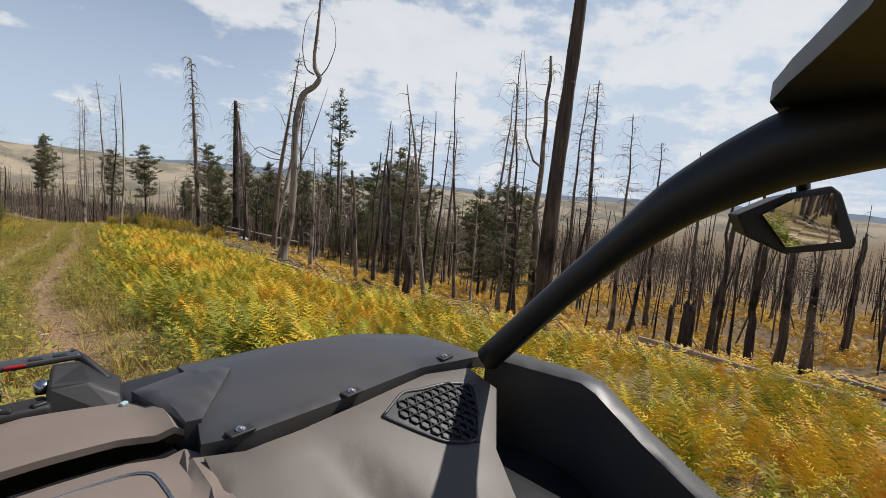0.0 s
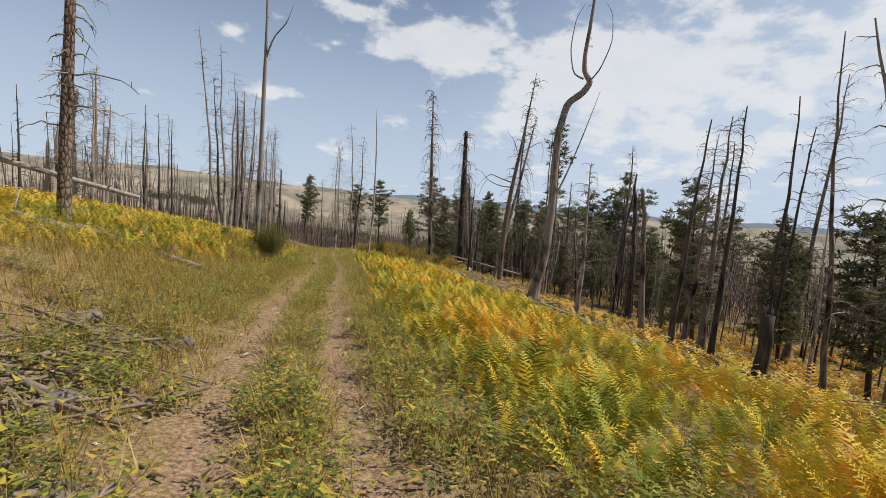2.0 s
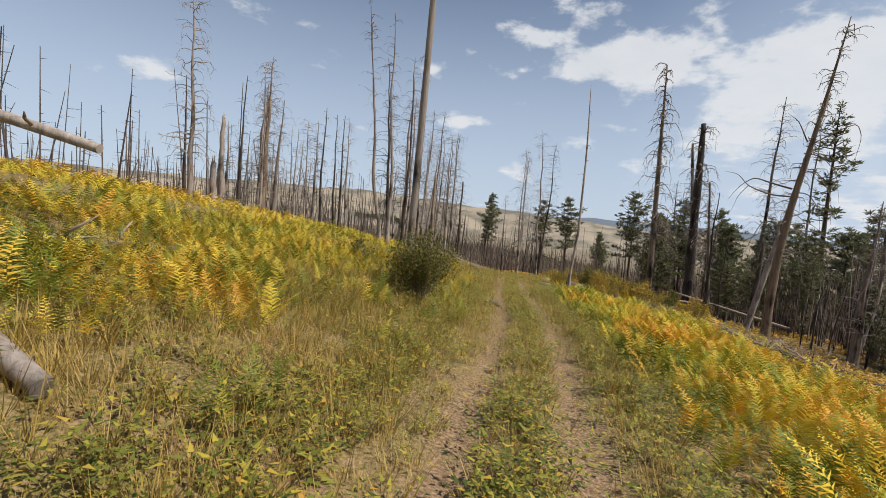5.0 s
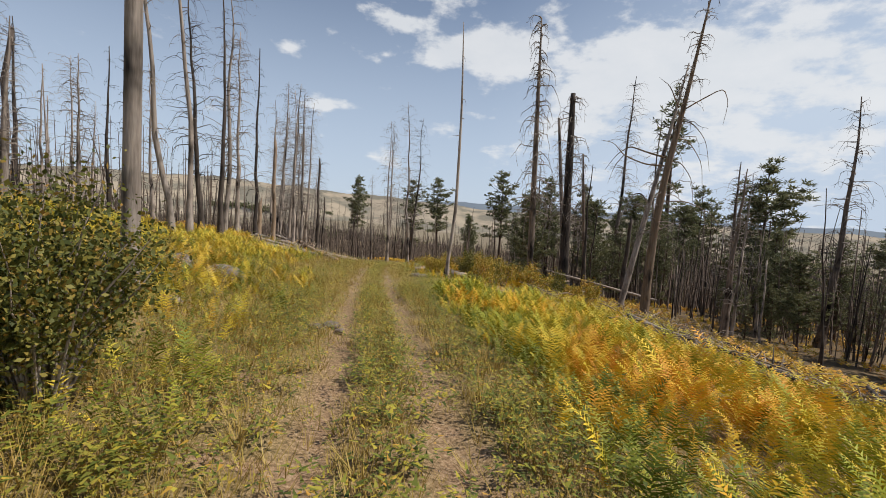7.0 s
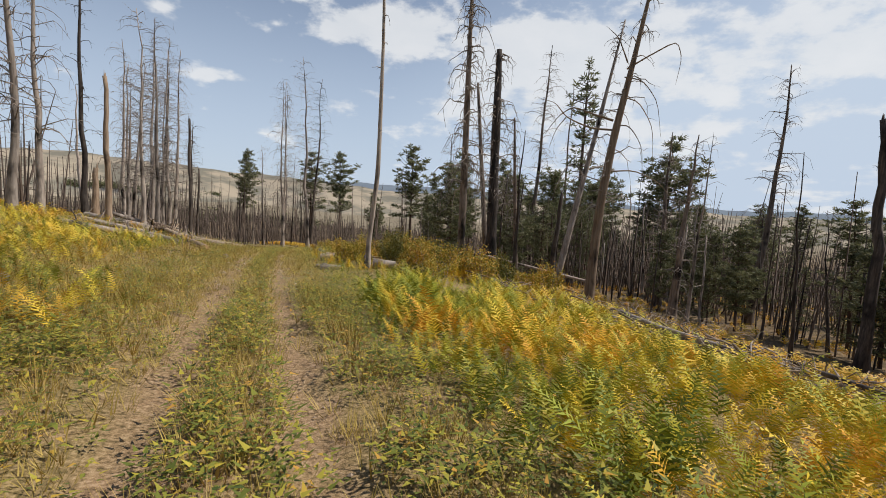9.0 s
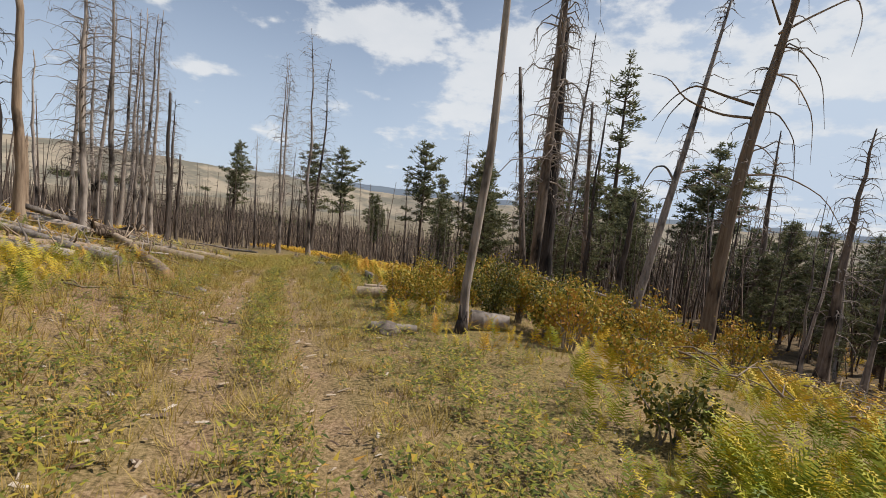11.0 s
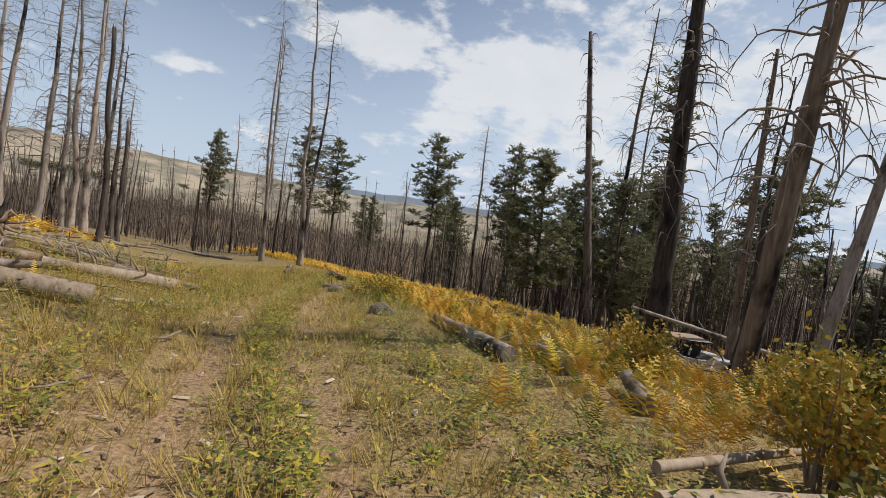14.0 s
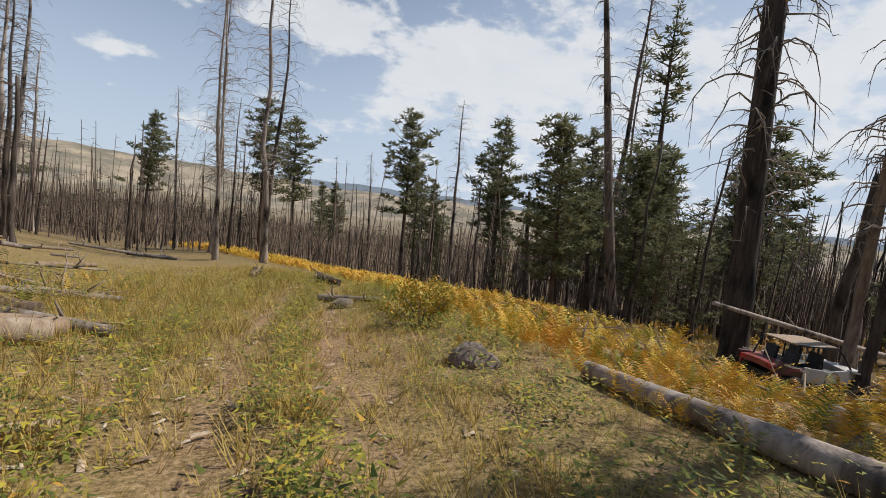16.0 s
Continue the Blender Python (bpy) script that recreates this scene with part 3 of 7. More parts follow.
def special_trees():
    # crooked tree with an S-bend high up
    line = [(0, 0, -0.4), (0.1, 0, 0.6), (0.45, -0.25, 2.6), (0.58, -0.33, 5.8), (0.52, -0.3, 8.1), (0.56, -0.33, 10.2), (0.85, -0.5, 11.9), (1.55, -0.98, 12.5), (1.86, -1.18, 13.1), (1.52, -0.95, 13.7),
            (1.46, -0.92, 14.6), (1.58, -1.0, 16.2), (1.70, -1.05, 18.5), (1.8, -1.1, 20.5)]
    tree_from("dead_tree", "gray dead pine with a crooked S-bend in its trunk", 13.0, 32.8, line, (0.42, 0.33, 0.28, 0.25, 0.23, 0.22, 0.20, 0.19, 0.17, 0.15, 0.12, 0.10, 0.07, 0.03), M_GRAY,
              limbs=(([(1.5, -0.95, 13.3), (1.0, -0.6, 13.6), (0.75, -0.45, 15), (0.9, -0.5, 16.8), (1.3, -0.8, 17.6)], 0.06),
                     ([(1.85, -1.15, 13.2), (2.3, -1.4, 13.9), (2.7, -1.7, 15.4), (2.6, -1.6, 17.0), (2.2, -1.4, 17.6)], 0.05),
                     ([(0.58, -0.33, 6.0), (1.2, -0.8, 8.0), (1.8, -1.3, 10.5), (2.3, -1.6, 12.6)], 0.07)), boughs=16, low=0.55, reach=0.8)
    # tall pole by the track that forks at the top
    tree_from("dead_tree", "tall smooth gray dead pine forking near its top", -3.3, 34.8, [(0, 0, -0.4), (0, 0, 0.4), (0.05, -0.05, 4), (0.1, -0.2, 8), (0.15, -0.3, 11.2), (0.1, -0.3, 15.5)],
              (0.18, 0.135, 0.118, 0.105, 0.08, 0.025), M_GRAY, limbs=(([(0.12, -0.25, 10.0), (0.5, -0.5, 11.2), (1.2, -1.0, 11.9), (1.5, -1.2, 12.9)], 0.06),), boughs=9, low=0.4, reach=0.6)
    # gnarled tree and thick broken stub up the slope
    tree_from("dead_tree", "flaking brown dead pine with tangled bare boughs", -7.9, 24.5, [(0, 0, -0.4), (0, 0, 0.3), (0.05, 0, 3), (0.15, 0.05, 6.5), (0.2, 0, 10), (0.25, 0, 14)], (0.27, 0.19, 0.165, 0.14, 0.10, 0.03), M_SCALY, boughs=90, low=0.18, reach=2.0, droop=(0.1, 1.0))
    tree_from("dead_tree", "thick broken-off dead trunk with scaly bark", -13.3, 28.8, [(0, 0, -0.4), (0, 0, 0.3), (0.03, 0, 1.6), (0.06, 0, 3.0), (0.1, 0, 4.3)], (0.48, 0.38, 0.33, 0.31, 0.30), M_SCALY, boughs=2, low=0.8, reach=0.5)
    # lone pole right beside the track, pale where the bark is gone at its foot
    tree_from("dead_tree", "leaning smooth gray dead pole beside the track", 5.2, 52.1, [(0.0, 0, -0.4), (0.02, 0, 0.3), (0.0, 0.02, 0.9), (0.1, 0.02, 2), (0.26, 0.0, 4), (0.22, 0.0, 9.5), (0.0, 0.0, 14.0)], (0.15, 0.115, 0.10, 0.095, 0.088, 0.062, 0.02), M_GRAY, boughs=8, low=0.3, reach=0.5)
    # big charred pine and its neighbours above the parked buggy
    tree_from("dead_tree", "huge charred black pine with hanging bare branches", 20.9, 70.0, [(0, 0, -0.6), (0, 0, 0.4), (-0.08, 0.26, 5.6), (-0.15, 0.5, 11.2), (-0.21, 0.76, 16.8), (-0.27, 0.92, 20.6)], (0.64, 0.52, 0.47, 0.41, 0.33, 0.24), M_DARK, boughs=110, low=0.28, reach=3.6, droop=(0.4, 1.5))
    tree_from("dead_tree", "tall brown dead pine hung with long curled branches", 14.1, 62.1, [(0, 0, -0.6), (0, 0, 0.4), (-0.35, -0.5, 6), (-0.85, -1.1, 13), (-1.4, -1.8, 21)], (0.36, 0.27, 0.24, 0.18, 0.04), M_BROWN, boughs=130, low=0.25, reach=2.8, droop=(0.6, 1.7))
    tree_from("dead_tree", "slender dead pine hung with curled twigs", 21.7, 66.8, [(0, 0, -0.6), (0, 0, 0.4), (-0.62, -0.19, 5), (-1.24, -0.37, 10), (-1.75, -0.52, 14.2)], (0.27, 0.20, 0.16, 0.12, 0.07), M_BROWN, boughs=70, low=0.35, reach=2.0, droop=(0.5, 1.7))
    tree_from("dead_tree", "tall gray dead pine with fine curled twigs", 25.7, 79.3, [(0, 0, -0.6), (0, 0, 0.4), (-0.45, 1.25, 8), (-0.84, 2.3, 15), (-1.2, 3.4, 22.0)], (0.40, 0.33, 0.28, 0.22, 0.14), M_BROWN, boughs=90, low=0.35, reach=1.9)
    def fork_limb(*points):
        return [(0.74 * u, -0.67 * u, h) for u, h in points]
    tree_from("dead_tree", "leaning forked dead pine with great bent bare limbs", 22.0, 58.1, [(0, 0, -0.6), (0, 0, 0.4), (0.0, 0.0, 4), (0.1, -0.1, 8), (0.4, -0.35, 12), (0.85, -0.75, 16), (1.35, -1.2, 21), (1.75, -1.6, 25.5)], (0.46, 0.35, 0.31, 0.28, 0.25, 0.18, 0.10, 0.03), M_TAN,
              limbs=((fork_limb((0.4, 13.0), (-0.9, 13.4), (-2.2, 13.9), (-3.1, 13.3), (-3.9, 12.1)), 0.081), (fork_limb((0.4, 12.4), (-1.0, 12.5), (-2.6, 13.2), (-3.4, 14.2), (-4.4, 14.4)), 0.074), (fork_limb((-2.6, 13.2), (-3.2, 12.4), (-3.6, 11.0)), 0.037),
                     (fork_limb((0.9, 16.2), (2.0, 16.9), (3.6, 17.8), (4.0, 16.8), (3.8, 15.2)), 0.062), (fork_limb((0.8, 15.7), (1.9, 15.5), (2.9, 14.2), (3.3, 12.0)), 0.050), (fork_limb((0.7, 14.5), (1.8, 14.2), (2.8, 12.6), (3.0, 10.4)), 0.050),
                     (fork_limb((0.5, 12.7), (1.4, 12.7), (2.3, 11.4), (2.5, 9.2)), 0.050), (fork_limb((0.2, 9.7), (2.0, 9.9), (3.8, 9.0), (5.0, 7.0)), 0.056), (fork_limb((0.9, 16.6), (0.2, 18.2), (-0.6, 18.9)), 0.056)), boughs=70, low=0.25, reach=2.8, droop=(0.1, 1.3))
    tree_from("dead_tree", "long gray dead trunk leaning over the slope", 24.2, 65.0, [(0, 0, -0.6), (0.02, 0, 0.4), (1.3, -0.31, 8), (2.4, -0.55, 14), (3.9, -0.9, 23)], (0.40, 0.28, 0.24, 0.18, 0.05), M_GRAY,
              limbs=(([(1.75, -0.4, 10.4), (1.0, -0.2, 11.4), (0.3, 0.1, 11.2), (-0.3, 0.4, 9.6), (-0.6, 0.6, 8.0)], 0.08), ([(1.9, -0.42, 11.0), (2.8, -0.8, 11.3), (3.6, -1.2, 11.4), (4.4, -1.5, 10.7)], 0.08)), boughs=48, low=0.3, reach=2.4, droop=(0.2, 1.3))
    # dark near tree at the start
    tree_from("dead_tree", "tall straight charred pine trunk with cracked bark", 14.6, 10.6, [(0, 0, -0.6), (0, 0, 0.4), (0.1, 0, 6), (0.25, -0.15, 12), (0.3, -0.2, 19)], (0.42, 0.32, 0.28, 0.23, 0.12), M_DARK, boughs=10, low=0.5, reach=0.9)


special_trees()
snag('gray_p', -7.4, 47.6, 15.3, 0.13, -1.7, -0.4)
snag('gray_p', -7.3, 49.2, 14.6, 0.14, -0.6, -0.1)
snag('dark_p', -6.9, 52.6, 12.1, 0.15, -0.2, -0.0)
snag('dark_p', -17.2, 63.2, 10.9, 0.16, -0.1, -0.0)
snag('gray_b', -15.3, 47.5, 7.5, 0.11, 0.1, 0.0)
snag('dark_p', -18.6, 50.6, 9.0, 0.15, 0.2, 0.1)
snag('gray_b', -13.8, 38.4, 7.9, 0.14, -0.1, -0.1)
snag('dark_k', -19.0, 33.8, 3.6, 0.20, 0.1, 0.0)
snag('gray_b', -17.5, 51.4, 10.2, 0.18, 0.1, 0.0)
snag('dark_k', -24.0, 63.8, 11.7, 0.26, 0.4, 0.2)
snag('dark_p', -20.1, 47.0, 7.4, 0.13, -0.1, -0.1)
snag('dark_p', -15.4, 61.8, 9.9, 0.13, -0.3, -0.1)
snag('gray_b', -17.0, 58.4, 8.4, 0.12, 0.0, 0.0)
snag('gray_b', -15.4, 66.0, 10.9, 0.17, -0.5, -0.2)
snag('gray_p', -18.2, 58.4, 7.7, 0.10, -0.2, -0.1)
snag('gray_k', -18.3, 47.2, 2.2, 0.29, 0.0, 0.0)
snag('gray_k', -18.1, 47.7, 5.3, 0.22, 0.0, 0.0)
snag('dark_b', -8.3, 54.1, 13.2, 0.16, -1.0, -0.3)
snag('gray_b', -8.1, 58.0, 15.1, 0.18, 0.0, 0.0)
snag('gray_b', -8.0, 60.2, 12.9, 0.17, -0.1, -0.0)
snag('dark_p', -8.2, 67.0, 14.5, 0.18, -0.1, -0.0)
snag('gray_b', -10.5, 86.1, 16.0, 0.22, 0.1, 0.0)
snag('gray_b', -4.9, 65.1, 11.9, 0.14, -0.3, -0.0)
snag('gray_b', -4.7, 68.0, 12.8, 0.15, -0.1, -0.0)
snag('dark_b', -24.7, 65.5, 13.3, 0.26, 0.1, 0.1)
snag('gray_p', -30.1, 78.8, 11.1, 0.22, -0.1, -0.0)
snag('gray_b', -27.1, 80.4, 11.4, 0.22, 0.2, 0.1)
snag('gray_b', 7.6, 94.1, 23.0, 0.24, -1.3, 0.1)
snag('brown_b', 38.1, 57.8, 20.9, 0.34, 0.3, -0.5)
snag('dark_k', 32.3, 47.5, 13.7, 0.33, -0.3, 0.7)
snag('brown_b', 34.1, 63.3, 16.1, 0.35, -0.1, 0.2)
snag('brown_b', 37.7, 147.9, 22.5, 0.35, -1.1, 0.4)
snag('gray_b', -7.0, 71.5, 9.0, 0.14, 0.2, 0.1)
snag('gray_b', -10.2, 89.1, 15.8, 0.23, 1.0, 0.2)
snag('gray_b', -21.9, 163.9, 44.1, 0.61, 1.0, 0.2)
snag('gray_b', -19.3, 157.8, 41.8, 0.58, 2.5, 0.4)
snag('dark_k', -5.1, 87.6, 11.1, 0.19, 0.0, 0.0)
snag('tan_k', -6.1, 63.0, 7.2, 0.17, -0.1, -0.0)
snag('gray_p', -17.5, 100.6, 14.2, 0.26, -0.5, -0.2)
snag('brown_k', 27.5, 89.1, 9.5, 0.22, -0.7, 0.6)
snag('brown_p', 49.7, 97.8, 33.0, 0.30, -0.2, 0.3)
snag('brown_b', 36.3, 114.4, 25.2, 0.36, -0.7, 0.5)
snag('gray_b', 4.8, 101.9, 20.4, 0.16, 0.3, -0.0)
snag('gray_b', -7.6, 109.7, 12.9, 0.24, 0.4, 0.1)
snag('dark_k', -4.5, 89.5, 6.6, 0.14, 0.1, 0.0)
snag('gray_b', 2.8, 115.6, 14.8, 0.20, -0.6, 0.0)
snag('brown_p', 17.9, 19.1, 13.0, 0.12, -0.7, 0.6)
snag('brown_b', 22.1, 19.2, 16.1, 0.17, -0.1, 0.1)
snag('dark_p', 25.4, 20.8, 15.7, 0.17, -0.8, 1.0)
snag('dark_p', 16.6, 20.7, 10.6, 0.13, 0.1, -0.1)
snag('dark_p', 17.8, 21.4, 10.0, 0.12, 0.5, -0.4)
snag('brown_b', 19.3, 27.1, 11.2, 0.17, 0.4, -0.3)
snag('brown_b', 50.5, 33.5, 25.6, 0.30, 0.3, -0.4)
snag('brown_b', 30.9, 16.2, 14.9, 0.20, -0.1, 0.2)
snag('brown_b', 37.1, 16.3, 14.0, 0.23, -0.3, 0.6)
snag('stump', 29.5, 10.5, 2.4, 0.40, -0.1, 0.2)
snag('dark_k', 30.1, 9.3, 7.4, 0.22, 0.1, -0.3)
snag('dark_k', 24.0, 5.8, 5.3, 0.21, -0.0, 0.0)
snag('dark_k', 23.5, 4.5, 5.2, 0.21, -0.0, 0.2)
snag('brown_b', 22.3, 3.4, 5.3, 0.26, -0.0, 0.2)
snag('dark_k', 40.0, 4.3, 7.2, 0.25, -0.0, 0.1)
snag('stump', 28.7, 11.2, 2.2, 0.16, 0.0, -0.0)
snag('brown_p', 70.8, 24.9, 20.2, 0.38, -0.6, 1.7)
snag('dark_k', 44.3, 13.3, 6.0, 0.23, -0.0, 0.0)
snag('stump', 14.0, 18.6, 2.0, 0.21, -0.0, 0.0)
snag('dark_p', 43.2, 27.6, 11.8, 0.29, 0.5, -0.9)
snag('dark_p', 31.9, 15.3, 6.1, 0.20, 0.3, -0.6)
snag('gray_p', 11.0, 13.3, 8.2, 0.11, -0.8, 1.1)
snag('brown_f', 31.1, 23.9, 20.4, 0.37, -0.1, 0.2)
snag('brown_b', 56.9, 34.0, 27.9, 0.48, -0.6, 1.3)
snag('dark_p', 16.2, 22.5, 10.5, 0.15, 0.1, -0.1)
snag('brown_b', 36.5, 41.3, 17.9, 0.29, 0.2, -0.2)
snag('brown_b', 34.0, 32.1, 20.1, 0.25, 0.8, -1.1)
snag('brown_k', 15.0, 25.4, 6.8, 0.16, -0.5, 0.4)
snag('dark_k', 31.6, 22.9, 9.1, 0.32, -0.0, 0.0)
snag('dark_p', 15.2, 23.8, 9.9, 0.16, 0.4, -0.4)
snag('brown_b', 20.9, 27.4, 12.7, 0.25, 0.1, -0.1)
snag('gray_b', 12.9, 27.8, 7.8, 0.16, -0.0, 0.0)
snag('brown_b', 38.8, 90.8, 33.4, 0.44, 0.7, -0.3)
snag('gray_b', 4.5, 93.4, 19.4, 0.16, -0.5, 0.0)
snag('gray_b', -11.2, 92.4, 15.6, 0.23, 0.0, 0.0)
snag('gray_b', -9.6, 92.8, 17.3, 0.25, 0.6, 0.2)
snag('gray_b', -7.7, 93.3, 18.8, 0.25, -0.1, -0.0)
snag('gray_b', -7.0, 93.4, 19.2, 0.23, 0.4, 0.1)
snag('gray_b', -8.1, 93.2, 14.5, 0.18, -0.0, -0.0)
snag('dark_b', -5.6, 93.7, 12.1, 0.20, 0.2, 0.0)
snag('gray_b', 4.9, 99.6, 20.9, 0.17, -0.1, 0.0)
snag('tan_b', -17.9, 53.0, 11.4, 0.27, 0.1, 0.1)
snag('gray_b', -17.4, 53.4, 8.4, 0.22, 0.4, 0.2)
snag('gray_b', -20.1, 51.5, 6.0, 0.18, 0.0, 0.0)
snag('gray_b', -14.7, 54.8, 7.4, 0.14, 0.0, 0.0)
snag('dark_p', -12.8, 55.7, 8.3, 0.12, -0.1, -0.0)
snag('gray_p', -16.0, 54.2, 6.5, 0.10, -0.0, -0.0)
snag('gray_b', -18.9, 52.3, 4.2, 0.12, -0.0, -0.0)
snag('tan_k', -20.5, 51.2, 4.4, 0.20, 0.1, 0.1)
snag('dark_b', 8.6, 101.0, 23.0, 0.24, 1.0, 0.0)
snag('dark_k', 26.8, 68.7, 9.5, 0.28, 0.0, -0.3)
snag('dark_p', 20.6, 66.0, 13.0, 0.18, 0.2, -0.1)
snag('brown_k', 17.9, 65.75, 1.0, 0.07, 0.3, 0.2, 4)
snag('tan_k', -8.8, 71.1, 2.6, 0.26, 0.1, 0.0, 1)
snag('brown_b', 26.5, 55.2, 13.0, 0.32, 0.2, -0.2)


# ---- live pines ----
def tuft(verts, faces, rng, at, size, n):
    """A spray of needle bunches."""
    d = rng.normal(0, 1, (n, 3))
    d[:, 2] = d[:, 2] * 0.6 + 0.25
    d /= np.linalg.norm(d, axis=1)[:, None]
    w = np.cross(d, rng.normal(0, 1, (n, 3)))
    w /= np.linalg.norm(w, axis=1)[:, None] + 1e-6
    length = size * rng.uniform(0.6, 1.1, n)[:, None]
    i = sum(len(v) for v in verts)
    verts.append(np.stack([at - w * length * 0.115, at + w * length * 0.115, at + d * length], 1).reshape(-1, 3))
    faces += [(i + 3 * k, i + 3 * k + 1, i + 3 * k + 2) for k in range(n)]


def clump(verts, faces, rng, at, r, n):
    """A pad of upswept needle bunches, wider than it is high."""
    d = rng.normal(0, 1, (n, 3))
    d /= np.linalg.norm(d, axis=1)[:, None]
    d[:, 2] = d[:, 2] * 0.62 + 0.22
    w = np.cross(d, rng.normal(0, 1, (n, 3)))
    w /= np.linalg.norm(w, axis=1)[:, None] + 1e-6
    length = r * rng.uniform(0.5, 1.1, n)[:, None]
    base = at + d * length * rng.uniform(0.05, 0.6, n)[:, None]
    i = sum(len(v) for v in verts)
    verts.append(np.stack([base - w * r * 0.10, base + w * r * 0.10, at + d * length], 1).reshape(-1, 3))
    faces += [(i + 3 * k, i + 3 * k + 1, i + 3 * k + 2) for k in range(n)]


def pine_prototype(seed, low, wide, gaps, needles, step):
    """A pine 16 m high: a trunk bare up to its crown, whorls of upswept boughs with pads of needles along them, in an uneven oval outline."""
    rng = np.random.default_rng(seed)
    h = 16.0
    trunk, verts, faces = Mesh(), [], []
    line = trunk_line(rng, h, 0, 0, 10, 0.02)
    tube(trunk, np.concatenate([[(0, 0, -0.6)], line]), np.concatenate([[0.25], 0.22 * (1 - 0.9 * np.linspace(0, 1, 10))]), 8)
    lop, lumps = rng.uniform(0, 6.28), rng.uniform(0, 6.28, 3)
    z = low
    while z < 0.97:
        k = (z - low) / (1 - low)
        outline = (0.12 + 1.25 * (k + 0.12) ** 0.45 * (1 - k) ** 0.8) * (1 + 0.22 * math.sin(9 * k + lumps[0]))
        turn = rng.uniform(0, 6.28)
        n = rng.integers(4, 7)
        for b in range(n):
            if rng.random() < gaps:
                continue
            a = turn + b * 6.28 / n + rng.normal(0, 0.3)
            length = wide * outline * rng.uniform(0.6, 1.12) * (1 + 0.2 * math.cos(a - lop) + 0.15 * math.sin(2 * a + 7 * k + lumps[1]))
            rise = 0.10 + 0.45 * k + rng.uniform(-0.2, 0.15)
            out = np.array((math.cos(a), math.sin(a), rise))
            base = np.array([np.interp(z + rng.uniform(-0.015, 0.015), np.linspace(0, 1, 10), line[:, i]) for i in range(3)])
            tube(trunk, np.stack([base, base + out * length * 0.6, base + out * length + (0, 0, 0.15 * length)]), (0.05, 0.032, 0.010), 3, False)
            for q in np.linspace(0.38 if length > 1.0 else 0.75, 1.0, max(1, int(length / 0.62))):
                clump(verts, faces, rng, base + out * length * q + (0, 0, 0.15 * length * q**3) + rng.normal(0, 0.14, 3), rng.uniform(0.45, 0.82) * (0.75 + 0.1 * wide), needles)
        z += rng.uniform(0.7, 1.3) * step
    for q in (0.5, 0.2, 0.0):
        clump(verts, faces, rng, line[-1] - (0, 0, q), 0.42, needles)
    for _ in range(12):
        zz = rng.uniform(0.08, max(low, 0.16))
        a = rng.uniform(0, 6.28)
        bough(trunk, rng, np.array((0, 0, zz * h)), np.array((math.cos(a), math.sin(a), 0)), rng.uniform(0.5, 1.8), 0.022, 0.6, 3, 4)
    crown = bpy.data.meshes.new("crown")
    crown.from_pydata(np.concatenate(verts).tolist(), [], faces)
    crown.materials.append(M_NEEDLE)
    return trunk.data("trunk", M_LIVEBARK), crown


# g: tall with a bare lower trunk; w: broad and leafy almost to the ground; s: thin and half dead; y: young trees farther off
PINES = {"g": [pine_prototype(40 + i, (0.36, 0.28, 0.44)[i], 2.6, 0.20, 34, 0.027) for i in range(3)], "w": [pine_prototype(50 + i, (0.16, 0.10, 0.20)[i], 3.8, 0.17, 34, 0.028) for i in range(3)],
         "s": [pine_prototype(60 + i, 0.52, 1.5, 0.42, 24, 0.034) for i in range(2)], "y": [pine_prototype(70 + i, 0.14, 3.2, 0.25, 20, 0.042) for i in range(2)]}
PINE_LABEL = {"g": "living dark green pine with a clumped crown on a bare trunk", "w": "broad dense dark green pine with boughs down to the ground", "s": "tall thin pine with a sparse half-dead green crown", "y": "short dark green pine among dead trunks"}


def pine(kind, x, y, h, lx=0.0, ly=0.0):
    h += sunk(x, y)
    rng = np.random.default_rng(next(SEEDS))
    trunk, crown = PINES[kind][rng.integers(len(PINES[kind]))]
    root = thing("pine_tree", (x, y, foot(x, y) - 0.1), PINE_LABEL[kind], "pine tree", "living pines")
    k = h / 16.0
    tilt = Matrix.Rotation(math.atan2(math.hypot(lx, ly), h), 4, Vector((-ly, lx, 0)).normalized()) if abs(lx) + abs(ly) > 0.05 else Matrix.Identity(4)
    fat = k * rng.uniform(0.95, 1.2)
    root.matrix_basis = Matrix.Translation((x, y, foot(x, y) - 0.1)) @ tilt @ Matrix.Rotation(rng.uniform(0, 6.28), 4, "Z") @ Matrix.Diagonal((fat, fat, k, 1))
    part("trunk", trunk, None, root)
    tagged(part("crown", crown, None, root), kind="stuff")
    return root


pine('g', -1.8, 169.8, 22.2, 1.4, 0.0)
pine('g', 9.2, 106.3, 13.8, -0.1, 0.0)
pine('g', 18.4, 131.8, 19.7, -0.6, 0.1)
pine('g', 27.9, 113.4, 21.1, -0.3, 0.1)
pine('g', 39.7, 188.2, 19.3, -0.5, 0.1)
pine('g', 32.0, 99.5, 19.1, -0.5, 0.4)
pine('w', 21.6, 80.7, 11.9, -0.4, 0.4)
pine('g', 33.0, 87.5, 16.1, -1.0, 1.1)
pine('w', 30.9, 81.8, 12.9, -0.4, 0.5)
pine('g', 38.4, 78.6, 12.4, -0.5, 0.9)
pine('w', 62.0, 87.3, 24.0, -0.3, 0.6)
pine('s', 50.0, 94.0, 35.0, -0.4, 0.6)
pine('w', 41.1, 65.1, 10.5, -0.2, 0.4)
pine('g', 35.4, 103.9, 14.0, -0.6, 0.4)
pine('g', 42.7, 137.3, 21.1, -1.2, 0.5)
